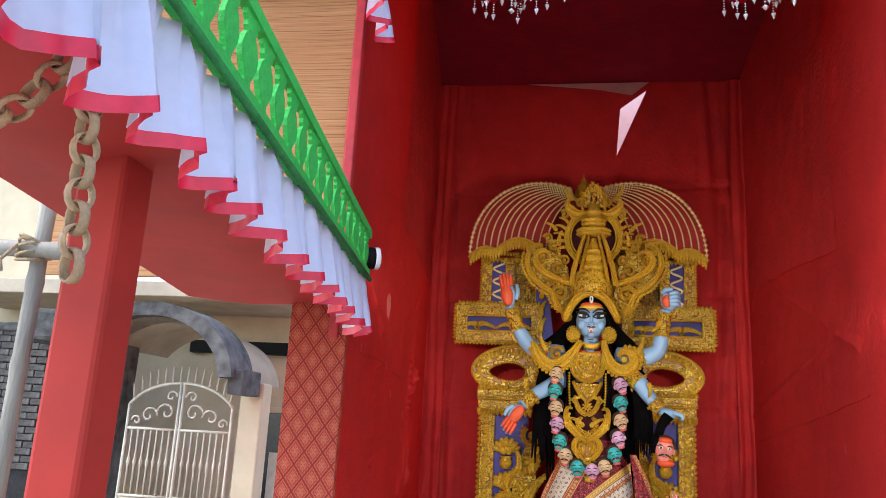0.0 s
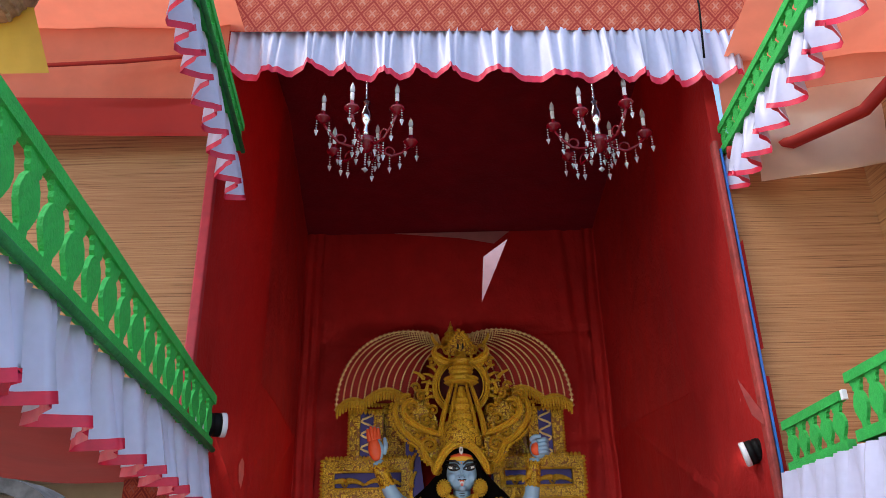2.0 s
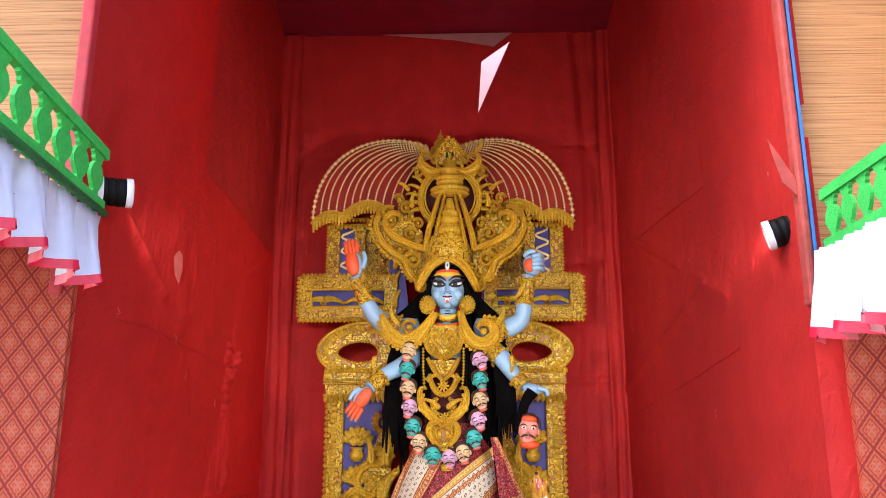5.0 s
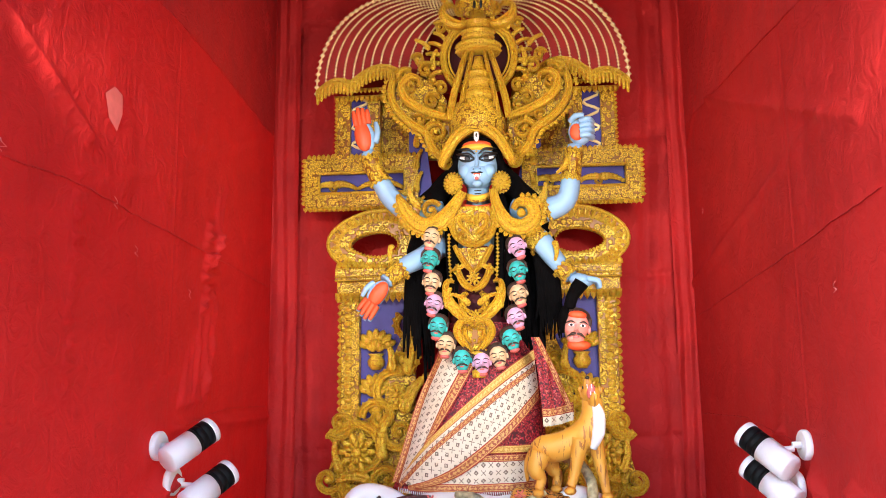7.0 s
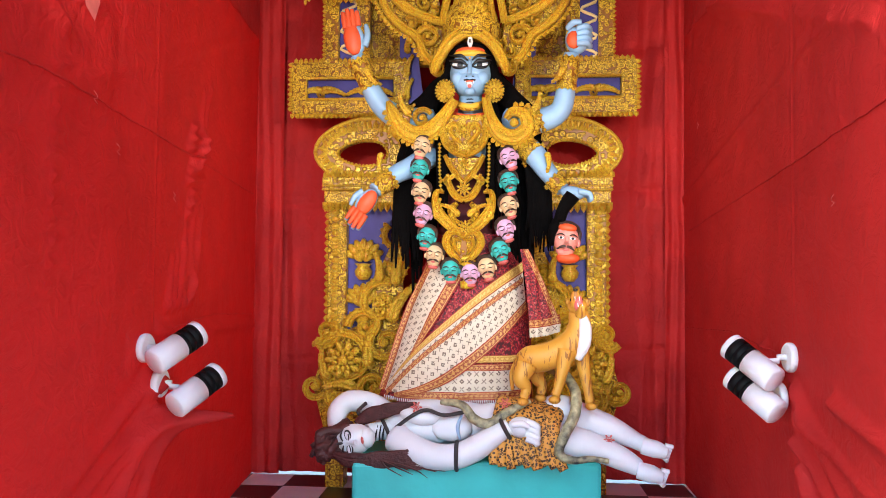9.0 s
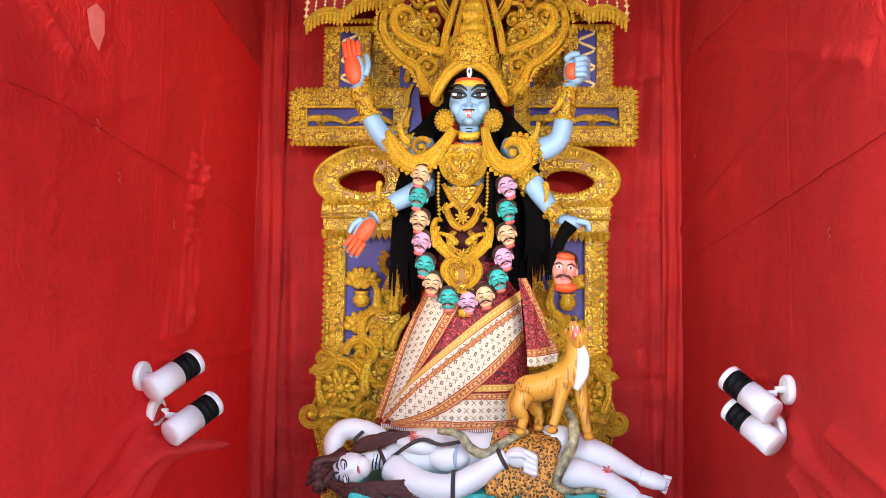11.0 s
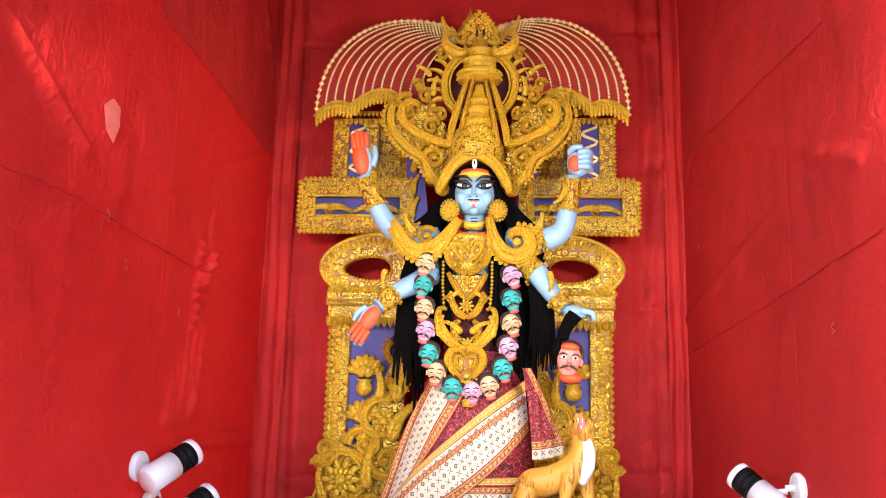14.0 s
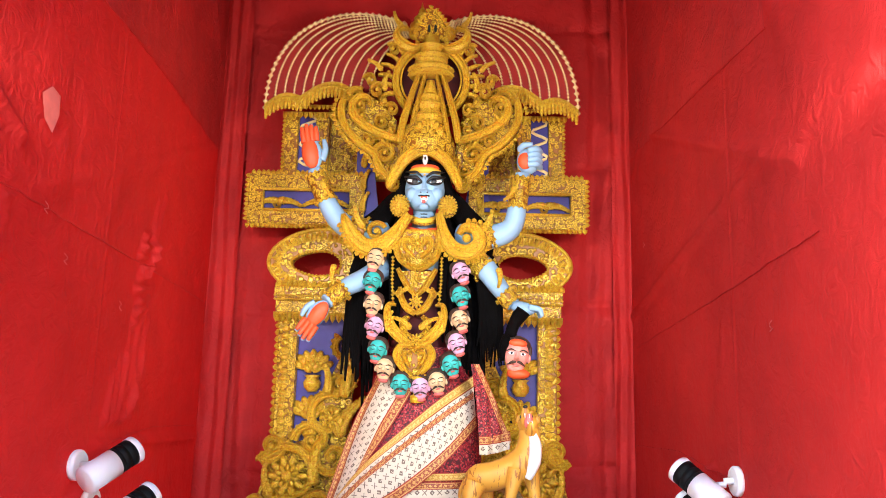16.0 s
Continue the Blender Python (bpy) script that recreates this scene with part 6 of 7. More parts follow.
# bangles
for a, b, r in (((-0.58, Y - 0.03, 2.52), (-0.655, Y - 0.04, 2.69), 0.068), ((0.622, Y - 0.03, 2.50), (0.645, Y - 0.04, 2.69), 0.068), ((-0.33, Y + 0.0, 2.33), (-0.42, Y - 0.01, 2.35), 0.095), ((0.40, Y, 2.31), (0.48, Y - 0.01, 2.33), 0.095), ((-0.44, Y - 0.09, 1.95), (-0.52, Y - 0.13, 1.88), 0.066), ((0.55, Y - 0.08, 1.94), (0.60, Y - 0.10, 1.885), 0.066), ((0.36, Y, 2.17), (0.43, Y - 0.03, 2.10), 0.085)):
    a, b = Vector(a), Vector(b)
    tube(K, [a.lerp(b, i / 4) for i in range(5)], [r, r * 0.9, r * 0.93, r * 0.88, r * 0.95], 14, iFINE)
    for e in (a, b):
        n = 12
        q = (b - a).normalized().to_track_quat("Z", "Y")
        for i in range(n):
            w = 2 * math.pi * i / n
            bead(K, e + q @ Vector((r * math.cos(w), r * math.sin(w), 0)), 0.013, iGOLD)
# shoulder pieces and ear discs
swash(K, [(-0.050, 2.425, 0.026), (-0.125, 2.315, 0.040), (-0.205, 2.235, 0.052), (-0.300, 2.215, 0.052), (-0.385, 2.275, 0.046), (-0.440, 2.375, 0.030), (-0.455, 2.42, 0.012)], Y - 0.12, iGOLD)
scroll(K, -0.250, 2.315, 0.062, 0.4, 1.3, 1, Y - 0.115, 0.022, iGOLD)
swash(K, [(0.135, 2.44, 0.024), (0.165, 2.32, 0.034), (0.225, 2.22, 0.046), (0.315, 2.195, 0.048), (0.385, 2.255, 0.042), (0.365, 2.335, 0.034), (0.295, 2.350, 0.026), (0.258, 2.305, 0.018)], Y - 0.12, iGOLD)
ball(K, (0.308, Y - 0.115, 2.283), 0.028, iGOLD, None, 10, 6)
leaf_row(K, [(p[0], p[1]) for p in flow([(-0.085, 2.285), (-0.20, 2.180), (-0.305, 2.160), (-0.405, 2.23), (-0.47, 2.36)])], 0.030, -1, Y - 0.115, 0.034, iGOLD)
leaf_row(K, [(p[0], p[1]) for p in flow([(0.135, 2.29), (0.20, 2.175), (0.32, 2.145), (0.43, 2.24), (0.395, 2.37), (0.29, 2.38)])], 0.030, 1, Y - 0.115, 0.034, iGOLD)
for k in (-1, 1):
    acanthus(K, cx + k * 0.36, 2.34, 0.15, math.pi / 2 - k * 0.9, Y - 0.09, iGOLD, k)
    for x, z, L, a in ((0.60, 2.62, 0.12, -1.75), (0.50, 2.10, 0.12, -1.1)):
        acanthus(K, (k * x if k > 0 else k * x + 0.01), z, L, a if k > 0 else math.pi - a, Y - 0.12, iGOLD, -k)
    ball(K, (cx + k * 0.150, Y - 0.06, 2.49), (0.056, 0.02, 0.068), iFINE, None, 16, 6)
    rosette(K, cx + k * 0.150, 2.49, 0.055, Y - 0.082, 12, iGOLD)
    beadline(K, [(cx + k * 0.150 + 0.057 * math.cos(w), Y - 0.07, 2.49 + 0.069 * math.sin(w)) for w in [2 * math.pi * i / 20 for i in range(21)]], 0.009, 0.02, iGOLD)
# neck bands and the long breast ornament
for r, z, th, mi in ((0.085, 2.405, 0.018, iSAFFRON), (0.088, 2.385, 0.010, iFINE), (0.12, 2.345, 0.012, iPALM)):
    limb(K, [(cx - r, Y + 0.02, z + 0.03), (cx - r * 0.6, Y - 0.06, z), (cx, Y - 0.085, z - 0.015), (cx + r * 0.6, Y - 0.06, z), (cx + r, Y + 0.02, z + 0.03)], [th] * 5, mi, 8)
front = Y - 0.10
cb = 0.008
half = [(0.0, 2.335), (0.10, 2.335), (0.128, 2.29), (0.125, 2.20), (0.085, 2.135), (0.0, 2.095)]
dome = [(cb + x, z) for x, z in half] + [(cb - x, z) for x, z in reversed(half[1:-1])]
plate(K, dome, front, front + 0.04, iFINE)
leaf_row(K, dome + dome[:1], 0.022, 1, front, 0.024, iGOLD)
rosette(K, cb, 2.245, 0.055, front - 0.01, 8, iGOLD)
plate(K, [(cb - 0.115, 2.075), (cb + 0.115, 2.075), (cb + 0.05, 1.985), (cb, 1.925), (cb - 0.05, 1.985)], front + 0.005, front + 0.04, iFINE)
rosette(K, cb, 2.03, 0.038, front - 0.006, 7, iGOLD)
rosette(K, cb, 1.885, 0.046, front - 0.02, 9, iGOLD)
rosette(K, cb + 0.005, 1.655, 0.042, front - 0.02, 9, iGOLD)
plate(K, [(cb, 1.60), (cb + 0.075, 1.61), (cb + 0.105, 1.56), (cb + 0.06, 1.49), (cb + 0.01, 1.44), (cb - 0.06, 1.49), (cb - 0.09, 1.56), (cb - 0.07, 1.61)][::-1], front + 0.008, front + 0.04, iFINE)
for k in (-1, 1):
    X = lambda v: cb + k * v
    A = lambda a: a if k > 0 else math.pi - a
    swash(K, [(X(0.0), 2.085, 0.015), (X(0.06), 2.11, 0.018), (X(0.115), 2.165, 0.020), (X(0.135), 2.26, 0.020), (X(0.12), 2.33, 0.015)], front - 0.012, iGOLD, True)
    swash(K, [(X(0.03), 2.235, 0.010), (X(0.055), 2.275, 0.018), (X(0.085), 2.26, 0.018), (X(0.075), 2.215, 0.015), (X(0.02), 2.16, 0.013)], front - 0.010, iGOLD, False)
    swash(K, [(X(0.118), 2.09, 0.013), (X(0.085), 2.03, 0.018), (X(0.045), 1.97, 0.018), (X(0.0), 1.925, 0.013)], front - 0.006, iGOLD, True)
    beadline(K, [(X(0.150), front + 0.01, 2.17), (X(0.150), front + 0.01, 2.02), (X(0.140), front + 0.01, 1.88)], 0.013, 0.023, iGOLD)
    swash(K, [(X(0.10), 1.975, 0.010), (X(0.085), 1.90, 0.020), (X(0.05), 1.845, 0.022), (X(0.0), 1.815, 0.018)], front - 0.006, iGOLD, True)
    swash(K, [(X(0.118), 1.865, 0.007), (X(0.160), 1.868, 0.015), (X(0.172), 1.82, 0.022), (X(0.150), 1.74, 0.033), (X(0.095), 1.675, 0.033), (X(0.03), 1.625, 0.022), (X(0.0), 1.60, 0.013)], front - 0.010, iGOLD, True)
    swash(K, [(X(0.04), 1.80, 0.013), (X(0.075), 1.76, 0.022), (X(0.06), 1.70, 0.018), (X(0.02), 1.68, 0.010)], front - 0.006, iFINE, False)
    acanthus(K, X(0.155), 1.70, 0.13, A(1.25), front + 0.0, iGOLD, k)
    acanthus(K, X(0.03), 1.72, 0.13, A(1.0), front - 0.004, iGOLD, -k)
    acanthus(K, X(0.05), 1.98, 0.10, A(-0.9), front + 0.002, iGOLD, k)
    scroll(K, X(0.075), 2.135, 0.038, A(0.5), 1.2, k, front - 0.012, 0.014, iGOLD)
    scroll(K, X(0.095), 1.93, 0.032, A(2.0), 1.2, -k, front - 0.006, 0.012, iGOLD)
    scroll(K, X(0.06), 1.42, 0.030, A(1.0), 1.2, k, front - 0.004, 0.012, iGOLD)
    swash(K, [(X(0.0), 1.585, 0.010), (X(0.035), 1.625, 0.018), (X(0.085), 1.615, 0.022), (X(0.105), 1.56, 0.025), (X(0.07), 1.495, 0.022), (X(0.025), 1.45, 0.015), (X(0.01), 1.43, 0.010)], front - 0.010, iGOLD, True)
    swash(K, [(X(0.02), 1.575, 0.007), (X(0.055), 1.58, 0.013), (X(0.055), 1.54, 0.013), (X(0.02), 1.49, 0.007)], front - 0.008, iGOLD, False)
lathe(K, [(0.022, 1.445), (0.045, 1.435), (0.03, 1.415), (0.022, 1.38), (0.03, 1.35), (0.022, 1.335), (0.044, 1.325), (0.040, 1.285), (0.036, 1.285)], c=(cx - 0.005, front, 0), sides=12, mi=iGOLD)


def carved_head(c, s, tilt, skin, open_eyes=False):
    """A modelled moustached head, tilted in the picture plane; s is its scale."""
    m = Matrix.Translation(c) @ Matrix.Rotation(radians(tilt), 4, "Y") @ Matrix.Scale(s, 4)
    def b(p, r, mi, rot=0, u=10, v=7):
        ball(K, m @ Vector(p), [q * s for q in r], mi, (0, tilt + rot, 0), u, v)
    def l(pts, rad, mi, sides=6):
        limb(K, [m @ Vector(p) for p in pts], [q * s for q in rad], mi, sides)
    b((0, 0, 0.008), (0.049, 0.046, 0.056), skin, 0, 14, 10)
    b((0, -0.006, -0.032), (0.036, 0.036, 0.032), skin, 0, 12, 8)
    b((0, 0.022, 0.042), (0.056, 0.046, 0.040), iBROWN, 0, 12, 8)
    for k in (-1, 1):
        b((k * 0.050, 0.016, 0.012), (0.010, 0.012, 0.036), iBROWN, k * 6)
        b((k * 0.050, 0.004, -0.004), (0.008, 0.010, 0.016), skin)
        l([(k * 0.008, -0.044, 0.018), (k * 0.024, -0.043, 0.024), (k * 0.042, -0.030, 0.016)], [0.0016, 0.0034, 0.0014], iBROWN)
        if open_eyes:
            b((k * 0.022, -0.041, 0.009), (0.012, 0.005, 0.006), iCHALK)
            b((k * 0.022, -0.045, 0.009), (0.005, 0.003, 0.005), iINK)
        else:
            b((k * 0.023, -0.036, 0.006), (0.015, 0.010, 0.009), skin)
            l([(k * 0.009, -0.044, 0.004), (k * 0.023, -0.046, -0.001), (k * 0.037, -0.036, 0.005)], [0.0012, 0.0022, 0.0012], iINK)
        l([(k * 0.002, -0.050, -0.023), (k * 0.016, -0.048, -0.025), (k * 0.034, -0.034, -0.036)], [0.004, 0.0062, 0.0016], iBROWN)
    l([(0, -0.046, 0.016), (0, -0.054, -0.004), (0, -0.058, -0.012)], [0.006, 0.008, 0.010], skin, 7)
    b((0, -0.044, -0.036), (0.013, 0.006, 0.005), iROSE)
    b((0, -0.004, -0.064), (0.030, 0.030, 0.014), iROSE if not open_eyes else iPALM, 0, 10, 6)


# garland of modelled heads
for x, z, mi, tilt in ((-0.250, 2.138, iBUFF, 12), (-0.260, 2.000, iTEAL, 10), (-0.250, 1.861, iBUFF, 8), (-0.237, 1.729, iLILAC, 14), (-0.214, 1.589, iTEAL, 10), (-0.167, 1.480, iBUFF, 6), (-0.068, 1.390, iTEAL, -2), (0.278, 2.069, iLILAC, -20), (0.279, 1.922, iTEAL, -14), (0.279, 1.778, iBUFF, -16), (0.262, 1.639, iLILAC, -18), (0.230, 1.510, iTEAL, -16), (0.150, 1.408, iBUFF, -10), (0.050, 1.372, iLILAC, -4)):
    carved_head((x, Y - 0.115, z), 1.06, tilt, mi)
# the held head
carved_head((0.612, Y - 0.17, 1.570), 1.52, 6, iFLESH, True)
ball(K, (0.545, Y - 0.15, 1.625), (0.035, 0.06, 0.085), iHAIR, (0, 8, 0), 12, 8)
ball(K, (0.620, Y - 0.205, 1.645), (0.055, 0.035, 0.026), iPALM, (0, 6, 0), 12, 7)
ball(K, (0.625, Y - 0.17, 1.468), (0.070, 0.06, 0.032), iPALM, None, 12, 7)
limb(K, [(0.575, Y - 0.15, 1.68), (0.60, Y - 0.13, 1.76), (0.655, Y - 0.13, 1.845)], [0.035, 0.036, 0.05], iHAIR, 10)

# saree: a skirt with printed bands that sweep to one hip
prof = [(1.62, -0.17, 0.25, 0.14), (1.45, -0.235, 0.34, 0.17), (1.25, -0.30, 0.40, 0.20), (1.05, -0.37, 0.42, 0.23), (0.85, -0.435, 0.43, 0.26), (0.70, -0.49, 0.43, 0.28), (0.62, -0.52, 0.43, 0.29)]


def skirt(z):
    z = min(max(z, prof[-1][0]), prof[0][0])
    for p, q in zip(prof, prof[1:]):
        if z >= q[0]:
            t = (z - q[0]) / (p[0] - q[0])
            return [q[i] + (p[i] - q[i]) * t for i in (1, 2, 3)]


def skirt_front(x, z):
    a, b, d = skirt(z)
    c = min(0.97, abs((x - (a + b) / 2) / ((b - a) / 2)))
    pull = (x + 0.45) * 0.8 - (z - 0.65)
    ripple = 0.010 * math.sin(pull * 30 + 2 * math.sin(z * 4)) + 0.006 * math.sin(pull * 71 + x * 5)
    return Y + 0.10 - d * math.sqrt(1 - c * c) + ripple * (1 - c)


n = 64
rings = []
for j in range(25):
    z = 1.62 - 1.0 * j / 24
    a, b, d = skirt(z)
    row = []
    for i in range(n):
        w = 2 * math.pi * i / n
        x = (a + b) / 2 + (b - a) / 2 * math.cos(w)
        row.append(K.verts.new((x, skirt_front(x, z) if math.sin(w) < -0.1 else Y + 0.10 + d * math.sin(w), z)))
    rings.append(row)
for a, b in zip(rings, rings[1:]):
    for i in range(n):
        f = K.faces.new((a[i], b[i], b[(i + 1) % n], a[(i + 1) % n]))
        f.material_index, f.smooth = iCRIM, True


def band(top, low, mi, lift, metres=False, surface=skirt_front):
    """A strip of cloth between two lines of (x, z), laid on the skirt."""
    top, low = flow(top, 10), flow(low, 10)
    m = 8
    g, run = [], 0.0
    for i in range(len(top)):
        p, q = top[i], low[i]
        if i:
            run += float(np.hypot(*((p + q) / 2 - (top[i - 1] + low[i - 1]) / 2)))
        wide = float(np.hypot(*(p - q)))
        g.append([])
        for j in range(m + 1):
            t = j / m
            x, z = p + (q - p) * t
            g[-1].append((K.verts.new((x, surface(x, z) - lift - 0.003 * math.sin(math.pi * t), z)), (run, t * wide if metres else t)))
    for r0, r1 in zip(g, g[1:]):
        for j in range(m):
            q = (r0[j], r0[j + 1], r1[j + 1], r1[j])
            f = K.faces.new([v for v, _ in q])
            f.material_index, f.smooth = mi, True
            for loop, (_, uv) in zip(f.loops, q):
                loop[UV].uv = uv


def off(line, dx, dz):
    return [(x + dx, z + dz) for x, z in line]


T1 = [(-0.165, 1.46), (-0.225, 1.340), (-0.320, 1.130), (-0.425, 0.800), (-0.470, 0.66)]
B1 = [(-0.045, 1.42), (-0.090, 1.325), (-0.182, 1.158), (-0.332, 0.845), (-0.450, 0.665)]
B2 = [(0.020, 1.39), (-0.018, 1.316), (-0.147, 1.094), (-0.290, 0.890), (-0.440, 0.68)]
W0 = [(0.365, 1.455), (0.149, 1.300), (-0.170, 1.025), (-0.330, 0.860), (-0.450, 0.700)]
W1 = [(0.370, 1.385), (0.149, 1.230), (-0.194, 0.956), (-0.340, 0.820), (-0.460, 0.690)]
W2 = [(0.385, 1.215), (0.183, 1.005), (-0.076, 0.800), (-0.240, 0.710), (-0.400, 0.655)]
W3 = [(0.392, 1.150), (0.200, 0.945), (-0.040, 0.752), (-0.220, 0.672), (-0.400, 0.635)]
across = lambda z, x0=-0.40: [(x0, z), (0.0, z + 0.004), (0.30, z + 0.008), (0.412, z + 0.01)]
band(across(0.80), across(0.672), iCREAM, 0.011, True)
band(across(0.835), across(0.795), iBORDER, 0.014)
band(across(0.885, -0.1), across(0.840, -0.1), iOCHRE, 0.014)
band(across(0.675), across(0.628), iBORDER, 0.015)
band(off(T1, -0.045, 0.0), T1, iBORDER, 0.017)
band(T1, B1, iCREAM, 0.015, True)
band(B1, B2, iBORDER, 0.019)
band(W0, W1, iOCHRE, 0.023)
band([(x, z - 0.028) for x, z in W1], [(x, z - 0.064) for x, z in W1], iBORDER, 0.027)
band(W1, W2, iCREAM, 0.020, True)
band(W2, W3, iBORDER, 0.025)
for i in range(70):
    x = -0.47 + 0.88 * i / 69
    y = skirt_front(x, 0.63) - 0.010
    limb(K, [(x, y, 0.634), (x + 0.004, y - 0.003, 0.608)], [0.0035, 0.002], iCHALK, 5)
# loose end of the saree over the hip
def hip(x, z):
    return Y - 0.17 + 0.25 * max(0, x - 0.42) + 0.012 * math.sin(x * 95 + z * 6)


P0, P1 = [(0.345, 1.52), (0.372, 1.36), (0.392, 1.20), (0.402, 1.06)], [(0.395, 1.52), (0.478, 1.345), (0.548, 1.18), (0.585, 1.085)]
band(P0, P1, iCRIM, 0.0, True, hip)
band(off(P1, -0.035, 0.0), P1, iBORDER, 0.005, False, hip)
band([(0.400, 1.105), (0.49, 1.115), (0.582, 1.140)], [(0.402, 1.055), (0.49, 1.065), (0.588, 1.085)], iBORDER, 0.006, False, hip)
band([(0.402, 1.055), (0.49, 1.065), (0.588, 1.085)], [(0.404, 1.00), (0.49, 1.01), (0.580, 1.035)], iCREAM, 0.003, True, hip)

# crown
YC = Y
swash(K, [(cx - 0.225, 2.600, 0.016), (cx - 0.205, 2.665, 0.029), (cx - 0.135, 2.785, 0.034), (cx - 0.06, 2.845, 0.035), (cx, 2.862, 0.037), (cx + 0.06, 2.845, 0.035), (cx + 0.135, 2.785, 0.034), (cx + 0.205, 2.665, 0.029), (cx + 0.225, 2.600, 0.016)], YC - 0.07, iGOLD)
lathe(K, [(0.19, 2.84), (0.185, 2.95), (0.15, 3.05), (0.10, 3.08)], c=(cx, YC + 0.10, 0), sides=22, mi=iFINE)
CC = 0.055
stack = [(0.088, 3.06), (0.093, 3.085), (0.093, 3.125), (0.074, 3.135), (0.066, 3.165), (0.082, 3.175), (0.082, 3.205), (0.062, 3.215), (0.078, 3.235), (0.074, 3.255), (0.044, 3.265), (0.05, 3.29), (0.034, 3.32), (0.028, 3.36)]
lathe(K, stack, c=(CC, YC + 0.04, 0), sides=20, mi=iGOLD)
lathe(K, [(0.06, 3.385), (0.125, 3.39), (0.146, 3.40), (0.140, 3.415), (0.148, 3.425), (0.148, 3.445), (0.115, 3.455), (0.095, 3.475), (0.102, 3.485), (0.102, 3.51), (0.108, 3.52), (0.105, 3.54), (0.075, 3.55), (0.07, 3.585), (0.082, 3.595), (0.08, 3.615), (0.055, 3.63), (0.05, 3.68)], c=(CC, YC + 0.06, 0), sides=24, mi=iGOLD)
for z, r in ((3.105, 0.095), (3.19, 0.085), (3.435, 0.150), (3.402, 0.148), (3.498, 0.104), (3.53, 0.109), (3.605, 0.083)):
    for i in range(18):
        w = math.pi + math.pi * (i + 0.5) / 18
        bead(K, (CC + r * math.cos(w), YC + (0.06 if z > 3.3 else 0.04) + r * math.sin(w), z), 0.010, iGOLD)
top_plate = [(-0.10, 3.66), (-0.105, 3.72), (-0.075, 3.79), (-0.04, 3.83), (0.0, 3.885), (0.04, 3.83), (0.075, 3.79), (0.105, 3.72), (0.10, 3.66)]
plate(K, [(CC + x, z) for x, z in top_plate][::-1], YC + 0.05, YC + 0.09, iFINE)
leaf_row(K, [(CC + x, z) for x, z in top_plate[1:-1]], 0.034, -1, YC + 0.05, 0.03, iGOLD)
# ring behind the stack
circle = [2 * math.pi * i / 40 for i in range(41)]
swash(K, [(CC + 0.236 * math.cos(w), 3.385 + 0.245 * math.sin(w), 0.024) for w in circle], YC + 0.09, iGOLD, True, 1)
tube(K, [(CC + 0.200 * math.cos(w), YC + 0.08, 3.385 + 0.210 * math.sin(w)) for w in circle], 0.007, 6, iGOLD)
# Dark sheets paint the shade inside the ring and between the straps.
plate(K, [(CC + 0.23 * math.cos(w), 3.385 + 0.24 * math.sin(w)) for w in circle[:-1]], YC + 0.20, YC + 0.21, iSHADOW_RED)
plate(K, [(CC - 0.05, 3.38), (CC + 0.05, 3.38), (CC + 0.13, 2.95), (CC - 0.13, 2.95)], YC + 0.05, YC + 0.07, iSHADOW_RED)
